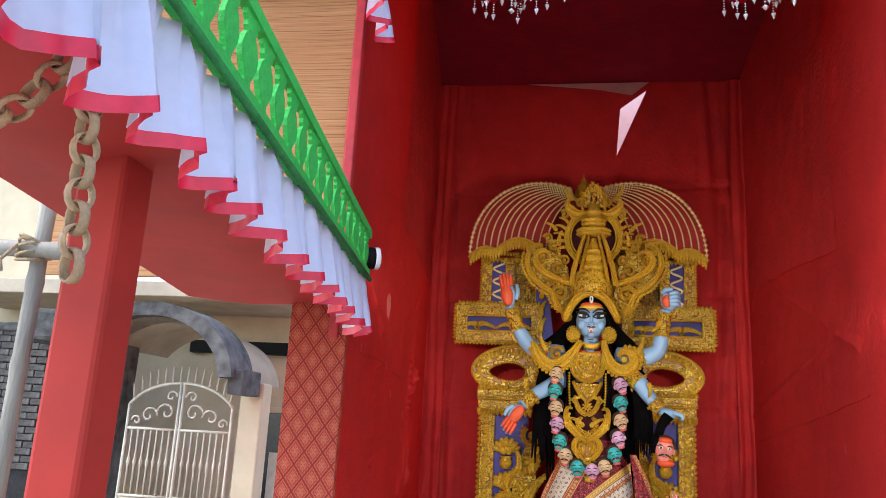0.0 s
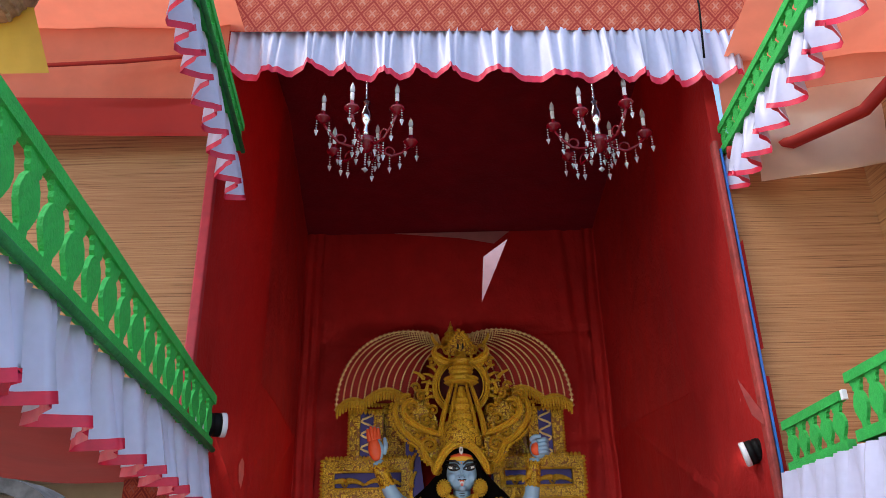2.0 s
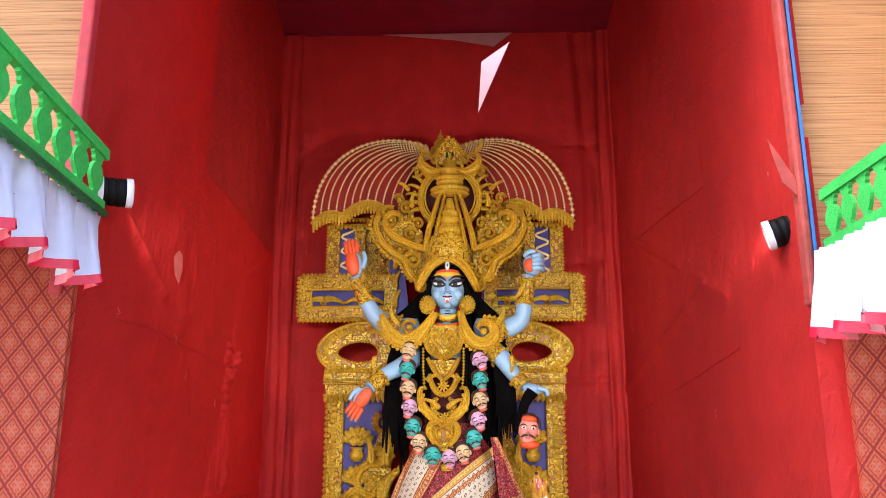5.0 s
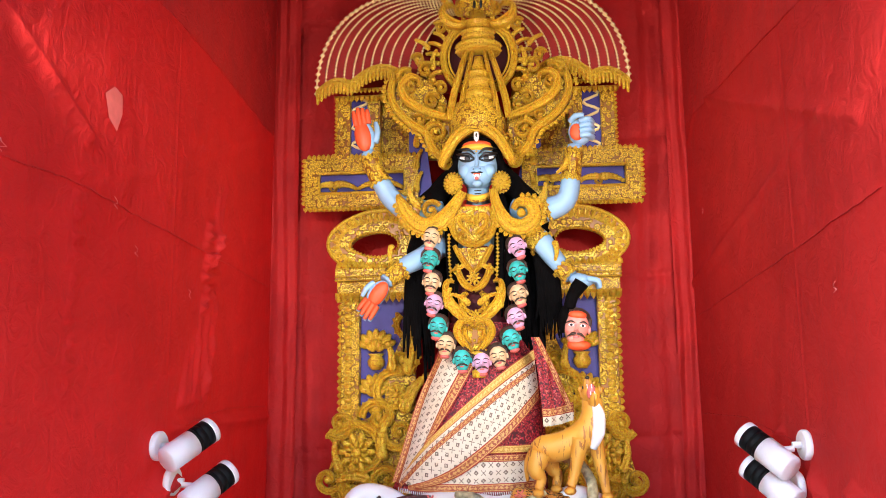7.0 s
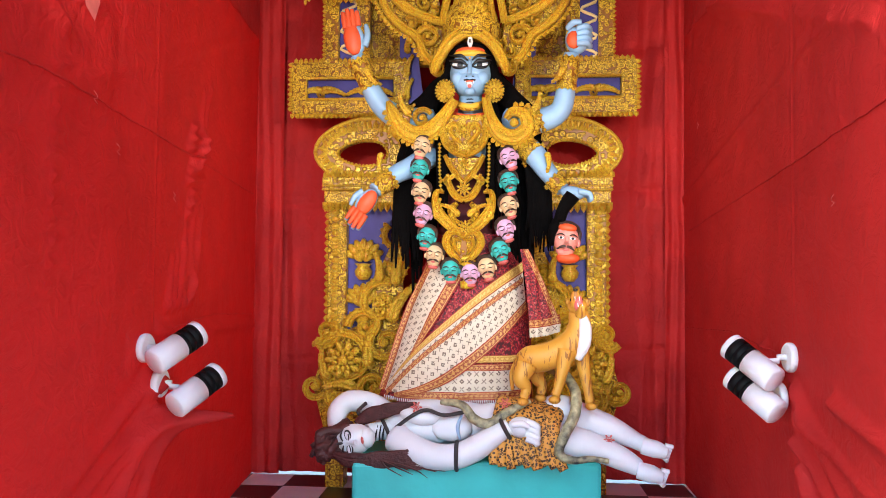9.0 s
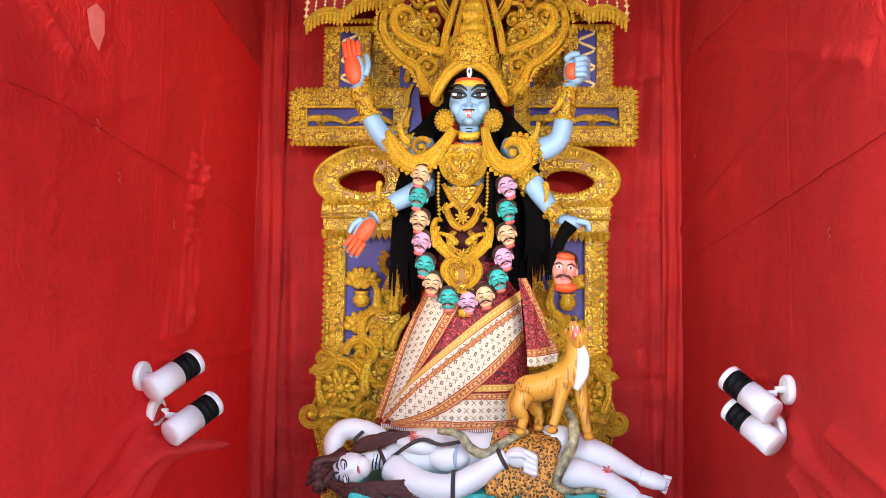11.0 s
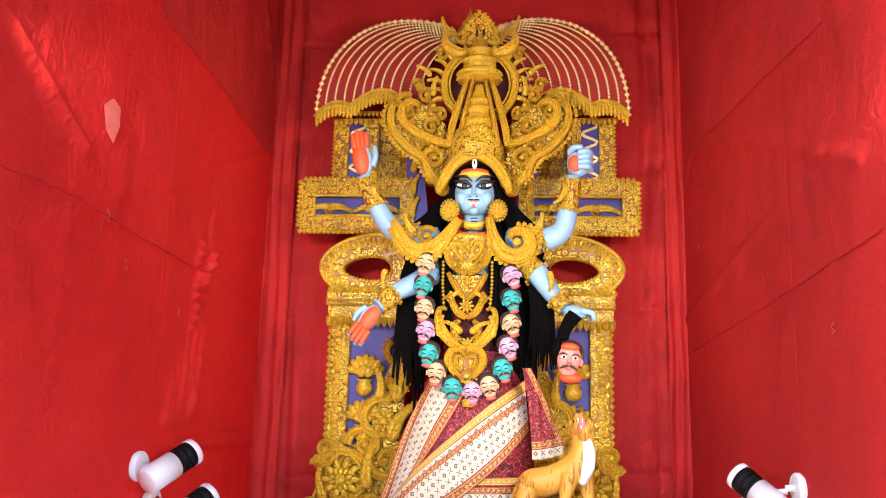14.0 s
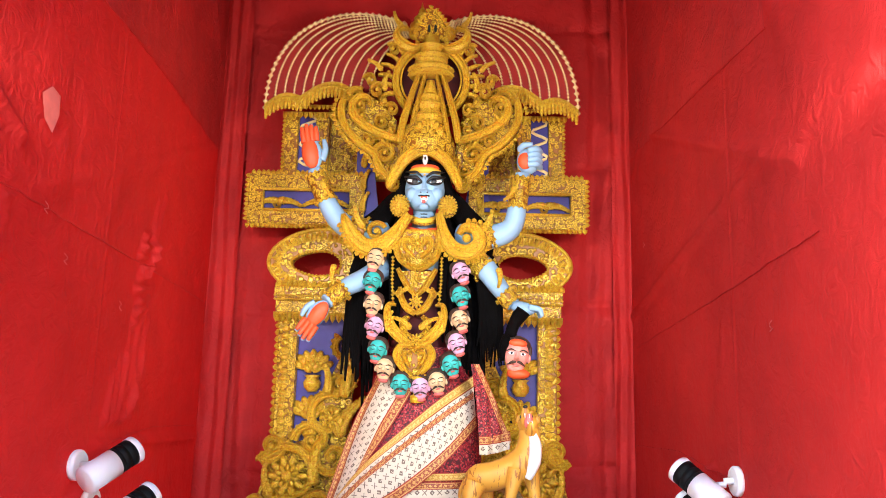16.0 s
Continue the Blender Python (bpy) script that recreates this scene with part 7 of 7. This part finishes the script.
for k in (-1, 1):
    X = lambda v: CC + k * v
    A = lambda a: a if k > 0 else math.pi - a
    # black ball paints the dark of a hole in the top plate
    ball(K, (X(0.022), YC + 0.045, 3.735), (0.010, 0.006, 0.030), iINK, None, 8, 6)
    # flaring straps, in two strands
    swash(K, [(X(0.074), 3.40, 0.014), (X(0.118), 3.26, 0.019), (X(0.168), 3.08, 0.023), (X(0.192), 2.93, 0.023)], YC + 0.0, iGOLD)
    swash(K, [(X(0.036), 3.40, 0.011), (X(0.066), 3.26, 0.014), (X(0.104), 3.08, 0.017), (X(0.126), 2.93, 0.019)], YC - 0.006, iGOLD)
    # wing: filled ground with flowing bands
    ground = [(0.16, 2.72), (0.25, 2.70), (0.36, 2.80), (0.42, 2.90), (0.54, 2.98), (0.60, 3.11), (0.60, 3.22), (0.52, 3.30), (0.42, 3.28), (0.30, 3.20), (0.22, 3.10)]
    plate(K, [(X(a), b) for a, b in ground], YC + 0.08, YC + 0.12, iFINE)
    swash(K, [(X(0.185), 2.95, 0.022), (X(0.30), 2.985, 0.025), (X(0.42), 3.045, 0.028), (X(0.495), 3.115, 0.028), (X(0.505), 3.195, 0.025), (X(0.455), 3.245, 0.020), (X(0.395), 3.225, 0.014), (X(0.395), 3.18, 0.009)], YC + 0.02, iGOLD)
    swash(K, [(X(0.205), 2.625, 0.012), (X(0.250), 2.690, 0.023), (X(0.315), 2.765, 0.025), (X(0.355), 2.865, 0.025), (X(0.455), 2.935, 0.025), (X(0.545), 3.035, 0.025), (X(0.582), 3.135, 0.025), (X(0.565), 3.235, 0.022), (X(0.505), 3.300, 0.017), (X(0.445), 3.30, 0.011)], YC + 0.045, iGOLD)
    leaf_row(K, [(p[0], p[1]) for p in flow([(X(0.285), 2.70), (X(0.350), 2.775), (X(0.395), 2.86), (X(0.490), 2.92), (X(0.585), 3.03), (X(0.622), 3.14), (X(0.60), 3.25)])], 0.030, k, YC + 0.06, 0.032, iGOLD)
    for sx, sz, r, a0, tr, sg in ((0.285, 2.86, 0.070, 0.4, 1.4, 1), (0.215, 2.66, 0.055, 1.2, 1.3, -1), (0.46, 3.185, 0.045, 0.2, 1.2, -1), (0.31, 3.075, 0.055, 2.6, 1.4, -1), (0.39, 2.95, 0.040, 0.5, 1.2, 1), (0.235, 2.76, 0.045, 2.2, 1.3, 1), (0.35, 3.29, 0.050, 2.4, 1.3, -1), (0.40, 3.36, 0.045, 0.2, 1.3, 1), (0.12, 2.90, 0.045, 0.6, 1.3, 1), (0.44, 3.11, 0.038, 1.0, 1.2, -1), (0.25, 3.16, 0.045, 0.4, 1.3, 1), (0.30, 3.215, 0.032, 2.0, 1.2, -1), (0.345, 2.99, 0.036, 3.0, 1.2, 1), (0.25, 3.02, 0.036, 1.0, 1.2, 1), (0.30, 2.94, 0.034, 4.0, 1.2, -1), (0.17, 2.80, 0.036, 0.0, 1.2, 1), (0.53, 3.25, 0.034, 0.5, 1.2, -1)):
        scroll(K, X(sx), sz, r, A(a0), tr, sg * k, YC + 0.03, 0.018, iGOLD)
    # flames round the ring and the two paisleys above
    for j in range(9):
        w = -0.35 + 1.75 * j / 8
        acanthus(K, X(0.262 * math.cos(w)), 3.385 + 0.272 * math.sin(w), 0.095, A(w + 0.5), YC + 0.10, iGOLD, -k)
    swash(K, [(X(0.06), 3.62, 0.011), (X(0.12), 3.60, 0.027), (X(0.19), 3.625, 0.036), (X(0.235), 3.68, 0.028), (X(0.22), 3.735, 0.016), (X(0.17), 3.74, 0.011), (X(0.15), 3.705, 0.006)], YC + 0.05, iGOLD)
    scroll(K, X(0.115), 3.70, 0.045, A(2.6), 1.3, -k, YC + 0.05, 0.016, iGOLD)
    scroll(K, X(0.26), 3.60, 0.045, A(0.6), 1.3, k, YC + 0.08, 0.016, iGOLD)
    for x, z, L, a, c in ((0.30, 3.30, 0.14, 1.3, 1), (0.33, 3.44, 0.12, 1.1, -1), (0.20, 3.76, 0.12, 0.6, 1)):
        acanthus(K, X(x), z, L, A(a), YC + 0.07, iGOLD, c * k)
for r, m, dz in ((0.105, 9, 0.0), (0.062, 7, -0.01)):
    for i in range(m):
        a = math.pi * (0.06 + 0.88 * i / (m - 1))
        ball(K, (cx + 0.015 + r * 0.6 * math.cos(a), YC - 0.05 - (0.02 if m == 7 else 0), 2.955 + dz + r * 0.75 * math.sin(a)), (r * 0.42, 0.014, r * 0.17), iGOLD, (0, -math.degrees(a), 0), 8, 5)
tagged(link("goddess_statue", K, KM), "blue painted four-armed goddess statue in saree and gilded crown", "statue")

# ---- lying figure ----
PALE = mat("white painted clay", (0.80, 0.80, 0.82), 0.42, noise=0.14, scale=5, alt=(0.70, 0.73, 0.78))
MAROON = mat("maroon modelled hair", (0.085, 0.018, 0.016), 0.5, noise=0.5, scale=25, bump=0.5, bscale=60)
LEOPARD = mat("spotted hide", (0.62, 0.30, 0.06), 0.6)
nt, N, M, MIX, b = node_tools(LEOPARD)
tc = nt.nodes.new("ShaderNodeTexCoord")
vo = N("ShaderNodeTexVoronoi", Scale=62.0)
nt.links.new(tc.outputs["Object"], vo.inputs["Vector"])
dd = vo.outputs["Distance"]
nt.links.new(MIX(M("MULTIPLY", M("GREATER_THAN", dd, 0.22), M("LESS_THAN", dd, 0.48)), (0.66, 0.30, 0.05), (0.02, 0.012, 0.008)), b.inputs["Base Color"])
PALE_BLUE = mat("pale blue shading paint", (0.42, 0.58, 0.80), 0.45, noise=0.2, scale=12)
SNAKE = mat("snake paint", (0.52, 0.47, 0.26), 0.45, noise=0.8, scale=28, alt=(0.03, 0.03, 0.025))
CORD = mat("dark bead cord", (0.05, 0.04, 0.04), 0.6, noise=0.4, scale=60, bump=0.5, bscale=120)
S = bmesh.new()
SM = [PALE, MAROON, LEOPARD, SNAKE, CORD, INK, ROSE, PALE_BLUE]
ys = 6.16
rnd = random.Random(5)
# torso and hips
limb(S, [(-0.42, ys + 0.08, 0.47), (-0.28, ys + 0.08, 0.49), (-0.08, ys + 0.08, 0.50), (0.12, ys + 0.08, 0.495), (0.32, ys + 0.08, 0.50), (0.52, ys + 0.06, 0.50)], [0.085, 0.135, 0.14, 0.115, 0.135, 0.125], 0, 20)
ball(S, (-0.22, ys - 0.02, 0.555), (0.13, 0.09, 0.055), 0, (0, 6, 0), 16, 9)
ball(S, (-0.04, ys - 0.035, 0.49), (0.12, 0.08, 0.08), 0, None, 16, 9)
limb(S, [(0.02, ys - 0.062, 0.58), (-0.005, ys - 0.110, 0.51), (0.01, ys - 0.105, 0.44)], [0.006, 0.012, 0.006], 7, 7)
limb(S, [(-0.53, ys - 0.02, 0.445), (-0.46, ys + 0.02, 0.455), (-0.38, ys + 0.05, 0.47)], [0.055, 0.055, 0.075], 0, 12)
for x in (-0.475, -0.455, -0.435):
    limb(S, [(x - 0.004, ys - 0.035, 0.41), (x, ys - 0.052, 0.45), (x + 0.004, ys - 0.02, 0.495)], [0.003, 0.005, 0.003], 5, 6)
# head, lying on its side with the face to the front
hm = Matrix.Translation((-0.590, ys - 0.085, 0.425)) @ Matrix.Rotation(radians(-100), 4, "Y")
def hb(p, r, mi, rot=0, u=12, v=8):
    ball(S, hm @ Vector(p), r, mi, (0, -100 + rot, 0), u, v)
def hl(pts, rad, mi, sides=7):
    limb(S, [hm @ Vector(p) for p in pts], rad, mi, sides)
hb((0, 0.0, 0.005), (0.088, 0.085, 0.105), 0, 0, 18, 12)
hb((0, -0.012, -0.065), (0.062, 0.062, 0.052), 0, 0, 14, 9)
hl([(0, -0.080, 0.03), (0, -0.096, -0.005), (0, -0.104, -0.022)], [0.010, 0.013, 0.016], 0)
for k in (-1, 1):
    hb((k * 0.038, -0.072, 0.022), (0.034, 0.016, 0.020), 5, -k * 8)
    hb((k * 0.038, -0.080, 0.022), (0.026, 0.013, 0.014), 0, -k * 8)
    hl([(k * 0.014, -0.090, 0.020), (k * 0.038, -0.094, 0.014), (k * 0.064, -0.072, 0.024)], [0.002, 0.004, 0.002], 5)
    hl([(k * 0.012, -0.084, 0.052), (k * 0.042, -0.080, 0.062), (k * 0.072, -0.056, 0.050)], [0.003, 0.006, 0.002], 5)
hb((0, -0.078, -0.055), (0.022, 0.010, 0.008), 6)
hb((0, -0.074, 0.075), (0.008, 0.008, 0.020), 5)
# near arm, bent with the fist on the hip
limb(S, [(-0.36, ys - 0.05, 0.43), (-0.26, ys - 0.12, 0.385), (-0.13, ys - 0.165, 0.355), (0.00, ys - 0.175, 0.365), (0.11, ys - 0.165, 0.415), (0.215, ys - 0.155, 0.485), (0.285, ys - 0.15, 0.528)], [0.085, 0.082, 0.074, 0.070, 0.070, 0.056, 0.045], 0, 16)
ball(S, (0.345, ys - 0.15, 0.525), (0.070, 0.055, 0.058), 0, None, 14, 9)
for i in range(4):
    limb(S, [(0.375, ys - 0.185, 0.562 - 0.030 * i), (0.435, ys - 0.190, 0.535 - 0.028 * i), (0.425, ys - 0.180, 0.495 - 0.020 * i)], [0.020, 0.021, 0.014], 0, 8)
limb(S, [(0.30, ys - 0.195, 0.545), (0.35, ys - 0.21, 0.555), (0.39, ys - 0.205, 0.535)], [0.018, 0.020, 0.012], 0, 8)
# far arm, folded above the head
limb(S, [(-0.42, ys + 0.18, 0.50), (-0.54, ys + 0.19, 0.575), (-0.67, ys + 0.16, 0.60), (-0.735, ys + 0.12, 0.54), (-0.725, ys + 0.06, 0.45)], [0.075, 0.070, 0.064, 0.062, 0.050], 0, 14)
# legs
limb(S, [(0.48, ys + 0.08, 0.53), (0.58, ys + 0.05, 0.585), (0.70, ys + 0.04, 0.555), (0.86, ys + 0.02, 0.50), (1.00, ys - 0.0, 0.435), (1.06, ys - 0.02, 0.41)], [0.115, 0.095, 0.080, 0.070, 0.048, 0.042], 0, 16)
limb(S, [(0.48, ys - 0.03, 0.44), (0.64, ys - 0.05, 0.43), (0.78, ys - 0.06, 0.40), (0.92, ys - 0.08, 0.345), (1.00, ys - 0.10, 0.305)], [0.11, 0.092, 0.078, 0.064, 0.046], 0, 16)
for fx, fy, fz in ((1.10, ys - 0.03, 0.40), (1.06, ys - 0.12, 0.285)):
    limb(S, [(fx - 0.07, fy, fz + 0.015), (fx, fy - 0.02, fz), (fx + 0.06, fy - 0.03, fz - 0.018)], [0.048, 0.050, 0.034], 0, 12)
    for i in range(5):
        limb(S, [(fx + 0.05, fy - 0.03 + 0.004 * i, fz + 0.024 - 0.018 * i), (fx + 0.095 - 0.008 * i, fy - 0.035, fz + 0.018 - 0.020 * i)], [0.015, 0.011], 0, 7)
# locks of hair: a knot behind the head, long locks along the arm and over the chest
for i in range(46):
    p0 = Vector((-0.665 + 0.05 * rnd.random(), ys - 0.01 + rnd.uniform(-0.08, 0.08), 0.44 + rnd.uniform(-0.07, 0.07)))
    p1 = Vector((-0.74 + rnd.uniform(-0.05, 0.03), ys - 0.09 + rnd.uniform(-0.08, 0.06), 0.40 + rnd.uniform(-0.07, 0.07)))
    p2 = Vector((-0.80 + rnd.uniform(-0.04, 0.10), ys - 0.11 + rnd.uniform(-0.06, 0.04), 0.34 + rnd.uniform(-0.04, 0.05)))
    limb(S, [p0, p1, p2], [0.026, 0.025, 0.012], 1, 7)
for i in range(44):
    s = rnd.random()
    limb(S, [(-0.72 + 0.12 * s, ys - 0.13, 0.36 - 0.02 * s), (-0.60 + 0.10 * s, ys - 0.175, 0.315 + rnd.uniform(-0.02, 0.035)), (-0.42 + 0.10 * s, ys - 0.19, 0.345 + rnd.uniform(-0.035, 0.03)), (-0.28 + 0.22 * rnd.random(), ys - 0.20, 0.36 + rnd.uniform(-0.08, 0.05))], [0.020, 0.019, 0.013, 0.002], 1, 6)
for i in range(22):
    limb(S, [(-0.60, ys + 0.0, 0.50), (-0.53, ys - 0.01, 0.545 + rnd.uniform(-0.03, 0.03)), (-0.43, ys - 0.03, 0.58 + rnd.uniform(-0.035, 0.03)), (-0.30 + 0.06 * rnd.random(), ys - 0.05, 0.615 + rnd.uniform(-0.03, 0.02))], [0.018, 0.018, 0.014, 0.006], 1, 6)
for x, z in ((-0.24, 0.27), (-0.16, 0.255), (-0.30, 0.26)):
    limb(S, [(-0.42, ys - 0.20, 0.335), (x - 0.09, ys - 0.225, 0.305), (x, ys - 0.235, z)], [0.008, 0.005, 0.0015], 1, 5)
# spotted hide over the hip, ending in a ragged edge
for i in range(9):
    x = 0.17 + 0.038 * i
    limb(S, [(x + 0.09, ys + 0.14, 0.60), (x + 0.08, ys - 0.02, 0.628 - 0.006 * i), (x + 0.05, ys - 0.115, 0.52), (x + 0.03 + 0.004 * i, ys - 0.150, 0.40), (x + 0.03 + 0.010 * i, ys - 0.180, 0.325 - 0.012 * (i % 3))], [0.045, 0.045, 0.042, 0.036, 0.026], 2, 10)
# snakes
limb(S, [(-0.10, ys - 0.08, 0.645), (0.02, ys - 0.12, 0.635), (0.085, ys - 0.14, 0.565), (0.17, ys - 0.15, 0.540), (0.27, ys - 0.13, 0.600), (0.40, ys - 0.10, 0.665)], [0.018, 0.024, 0.028, 0.028, 0.024, 0.016], 3, 10)
limb(S, [(0.61, ys + 0.04, 0.80), (0.655, ys - 0.06, 0.71), (0.645, ys - 0.13, 0.60), (0.585, ys - 0.17, 0.49), (0.555, ys - 0.19, 0.395), (0.63, ys - 0.20, 0.362), (0.73, ys - 0.20, 0.372), (0.82, ys - 0.20, 0.362)], [0.024, 0.030, 0.032, 0.030, 0.026, 0.022, 0.016, 0.014], 3, 10)
# bead cords and arm rings
for pts in ([(-0.40, ys - 0.06, 0.42), (-0.405, ys - 0.075, 0.47), (-0.45, ys + 0.0, 0.525)], [(-0.36, ys - 0.06, 0.49), (-0.26, ys - 0.115, 0.57), (-0.18, ys - 0.10, 0.60), (-0.08, ys - 0.11, 0.575), (0.06, ys - 0.10, 0.60)], [(-0.56, ys + 0.10, 0.60), (-0.60, ys + 0.06, 0.56), (-0.585, ys + 0.06, 0.53)]):
    limb(S, pts, [0.011] * len(pts), 4, 8)
for c, r, ang in (((-0.005, ys - 0.175, 0.365), 0.076, 0.0), ((0.262, ys - 0.152, 0.515), 0.056, 0.5)):
    tube(S, [(c[0] - math.sin(ang) * r * math.sin(w), c[1] + r * math.cos(w), c[2] + math.cos(ang) * r * math.sin(w)) for w in [2 * math.pi * i / 18 for i in range(19)]], 0.012, 7, 4)
for x, y, z in ((0.835, ys - 0.10, 0.455), (-0.24, ys - 0.10, 0.615), (0.26, ys - 0.10, 0.645)):
    rosette(S, x, z, 0.034, y, 6, 6)
tagged(link("lying_statue", S, SM), "white painted lying statue with dark hair on a turquoise plinth", "statue")

# ---- animal figure ----
FUR = mat("striped tawny paint", (0.66, 0.32, 0.035), 0.5)
nt, N, M, MIX, b = node_tools(FUR)
tc = nt.nodes.new("ShaderNodeTexCoord")
mp = nt.nodes.new("ShaderNodeMapping")
mp.inputs["Scale"].default_value = (38, 7, 6)
nt.links.new(tc.outputs["Object"], mp.inputs[0])
nn = N("ShaderNodeTexNoise", Scale=1.0, Detail=3.0, Distortion=1.0)
nt.links.new(mp.outputs[0], nn.inputs["Vector"])
n2 = N("ShaderNodeTexNoise", Scale=6.0, Detail=2.0)
nt.links.new(tc.outputs["Object"], n2.inputs["Vector"])
nt.links.new(MIX(M("GREATER_THAN", nn.outputs["Fac"], 0.60), MIX(n2.outputs["Fac"], (0.74, 0.40, 0.05), (0.60, 0.26, 0.03)), (0.34, 0.13, 0.02)), b.inputs["Base Color"])
T = bmesh.new()
yt = 6.12
limb(T, [(0.355, yt + 0.03, 0.86), (0.40, yt + 0.02, 0.885), (0.48, yt, 0.90), (0.565, yt - 0.01, 0.935), (0.645, yt - 0.03, 0.995), (0.675, yt - 0.04, 1.08), (0.668, yt - 0.05, 1.17)], [0.055, 0.078, 0.080, 0.078, 0.080, 0.066, 0.052], 0, 18)
ball(T, (0.625, yt - 0.045, 0.965), (0.070, 0.065, 0.085), 0, (0, 20, 0), 14, 10)
limb(T, [(0.665, yt - 0.075, 0.90), (0.695, yt - 0.092, 0.99), (0.700, yt - 0.092, 1.08), (0.685, yt - 0.095, 1.14)], [0.020, 0.038, 0.036, 0.022], 1, 12)
ball(T, (0.662, yt - 0.06, 1.195), (0.056, 0.060, 0.052), 0, None, 16, 10)
limb(T, [(0.650, yt - 0.095, 1.205), (0.645, yt - 0.115, 1.245), (0.643, yt - 0.122, 1.280)], [0.036, 0.028, 0.016], 0, 12)
limb(T, [(0.672, yt - 0.110, 1.155), (0.676, yt - 0.145, 1.180), (0.676, yt - 0.158, 1.205)], [0.032, 0.024, 0.013], 0, 12)
ball(T, (0.660, yt - 0.128, 1.210), (0.024, 0.024, 0.046), 2, (0, 4, 0), 12, 8)
ball(T, (0.643, yt - 0.128, 1.286), (0.013, 0.010, 0.010), 3, None, 8, 5)
for k in (-1, 1):
    ball(T, (0.668 + k * 0.052, yt - 0.015, 1.215), (0.018, 0.010, 0.022), 0, None, 8, 6)
    ball(T, (0.650 + k * 0.030, yt - 0.118, 1.232), (0.007, 0.006, 0.010), 3, None, 6, 5)
    limb(T, [(0.650 + k * 0.012, yt - 0.148, 1.250), (0.652 + k * 0.012, yt - 0.154, 1.228)], [0.004, 0.001], 1, 5)
    limb(T, [(0.668 + k * 0.012, yt - 0.166, 1.195), (0.664 + k * 0.012, yt - 0.165, 1.214)], [0.004, 0.001], 1, 5)
limb(T, [(0.60, yt - 0.075, 0.95), (0.575, yt - 0.09, 0.84), (0.555, yt - 0.10, 0.755), (0.535, yt - 0.115, 0.70)], [0.052, 0.036, 0.027, 0.025], 0, 12)
limb(T, [(0.685, yt + 0.0, 0.94), (0.705, yt - 0.01, 0.83), (0.722, yt - 0.03, 0.73), (0.735, yt - 0.04, 0.655)], [0.050, 0.036, 0.027, 0.025], 0, 12)
limb(T, [(0.375, yt - 0.045, 0.86), (0.350, yt - 0.075, 0.785), (0.378, yt - 0.075, 0.735), (0.362, yt - 0.085, 0.68)], [0.066, 0.048, 0.029, 0.025], 0, 12)
limb(T, [(0.43, yt + 0.07, 0.86), (0.445, yt + 0.08, 0.78), (0.475, yt + 0.075, 0.73), (0.465, yt + 0.07, 0.68)], [0.062, 0.044, 0.029, 0.025], 0, 12)
for x, y, z in ((0.530, yt - 0.135, 0.682), (0.738, yt - 0.06, 0.640), (0.358, yt - 0.105, 0.664), (0.465, yt + 0.05, 0.664)):
    ball(T, (x, y, z), (0.034, 0.042, 0.022), 0, None, 10, 6)
limb(T, [(0.335, yt + 0.05, 0.88), (0.300, yt + 0.08, 0.80), (0.305, yt + 0.09, 0.70)], [0.018, 0.014, 0.010], 0, 8)
tagged(link("tiger_statue", T, [FUR, CHALK, ROSE, INK]), "tawny striped tiger statue with open mouth looking up", "statue")

TURQ = mat("turquoise paint", (0.05, 0.55, 0.52), 0.5, noise=0.15, scale=6, bump=0.15, bscale=14)
bm = bmesh.new()
box(bm, (-0.70, -0.30, 0.0), (0.70, 0.30, 0.37), 0, 0.022)
plinth = tagged(link("turquoise_plinth", bm, TURQ), "turquoise painted plinth under the lying statue", "plinth")
plinth.location, plinth.rotation_euler = (0.075, 6.33, FLOOR), (0, 0, radians(7))
bm = newbox((-0.60, 6.66, FLOOR), (0.60, 7.02, 0.24), 0.01)
tagged(link("backdrop_base", bm, RED_DARK), "low red cloth-covered base under the gilded backdrop", "base")
bm = newbox((-0.40, 6.40, 0.32), (0.40, 6.66, 0.66), 0.02)
tagged(link("statue_stand", bm, RED_DARK), "red covered stand that carries the goddess statue", "stand")

# ---- pieces of walls and floors ----
bm = newbox((0, 0, 0), (0.232, 0.03, 0.068), 0.008)
brick_me = bpy.data.meshes.new("brick")
bm.to_mesh(brick_me)
bm.free()
brick_me.materials.append(BRICK)
rnd = random.Random(4)
for row in range(14, 34):
    for k in range(0, 9):
        ob = new("brick", brick_me)
        ob.parent = wall
        ob.location = (-0.25 - k * 0.245 - (0.12 if row % 2 else 0), -0.012 + rnd.uniform(-0.006, 0.006), row * 0.078 + rnd.uniform(-0.003, 0.003))
        ob.rotation_euler = (0, rnd.uniform(-0.012, 0.012), 0)

floor = tagged(new("floor"), "black and white chequered vinyl tile floor of the alcove", "floor", kind="structure")
floor.location = (0, 0, FLOOR)
part("screed", newbox((-1.8, 3.2, -0.06), (1.8, 7.35, -0.012)), TILE_B, floor)
tile_me = {}
for nm, m in (("w", TILE_W), ("b", TILE_B)):
    bm = newbox((-0.149, -0.149, -0.012), (0.149, 0.149, 0.0), 0.001)
    tile_me[nm] = bpy.data.meshes.new("tile")
    bm.to_mesh(tile_me[nm])
    bm.free()
    tile_me[nm].materials.append(m)
for i in range(-6, 6):
    for j in range(13):
        ob = new("tile", tile_me["w" if (i + j) % 2 else "b"])
        ob.parent = floor
        ob.location = (i * 0.3 + 0.14, 3.36 + j * 0.3, 0)
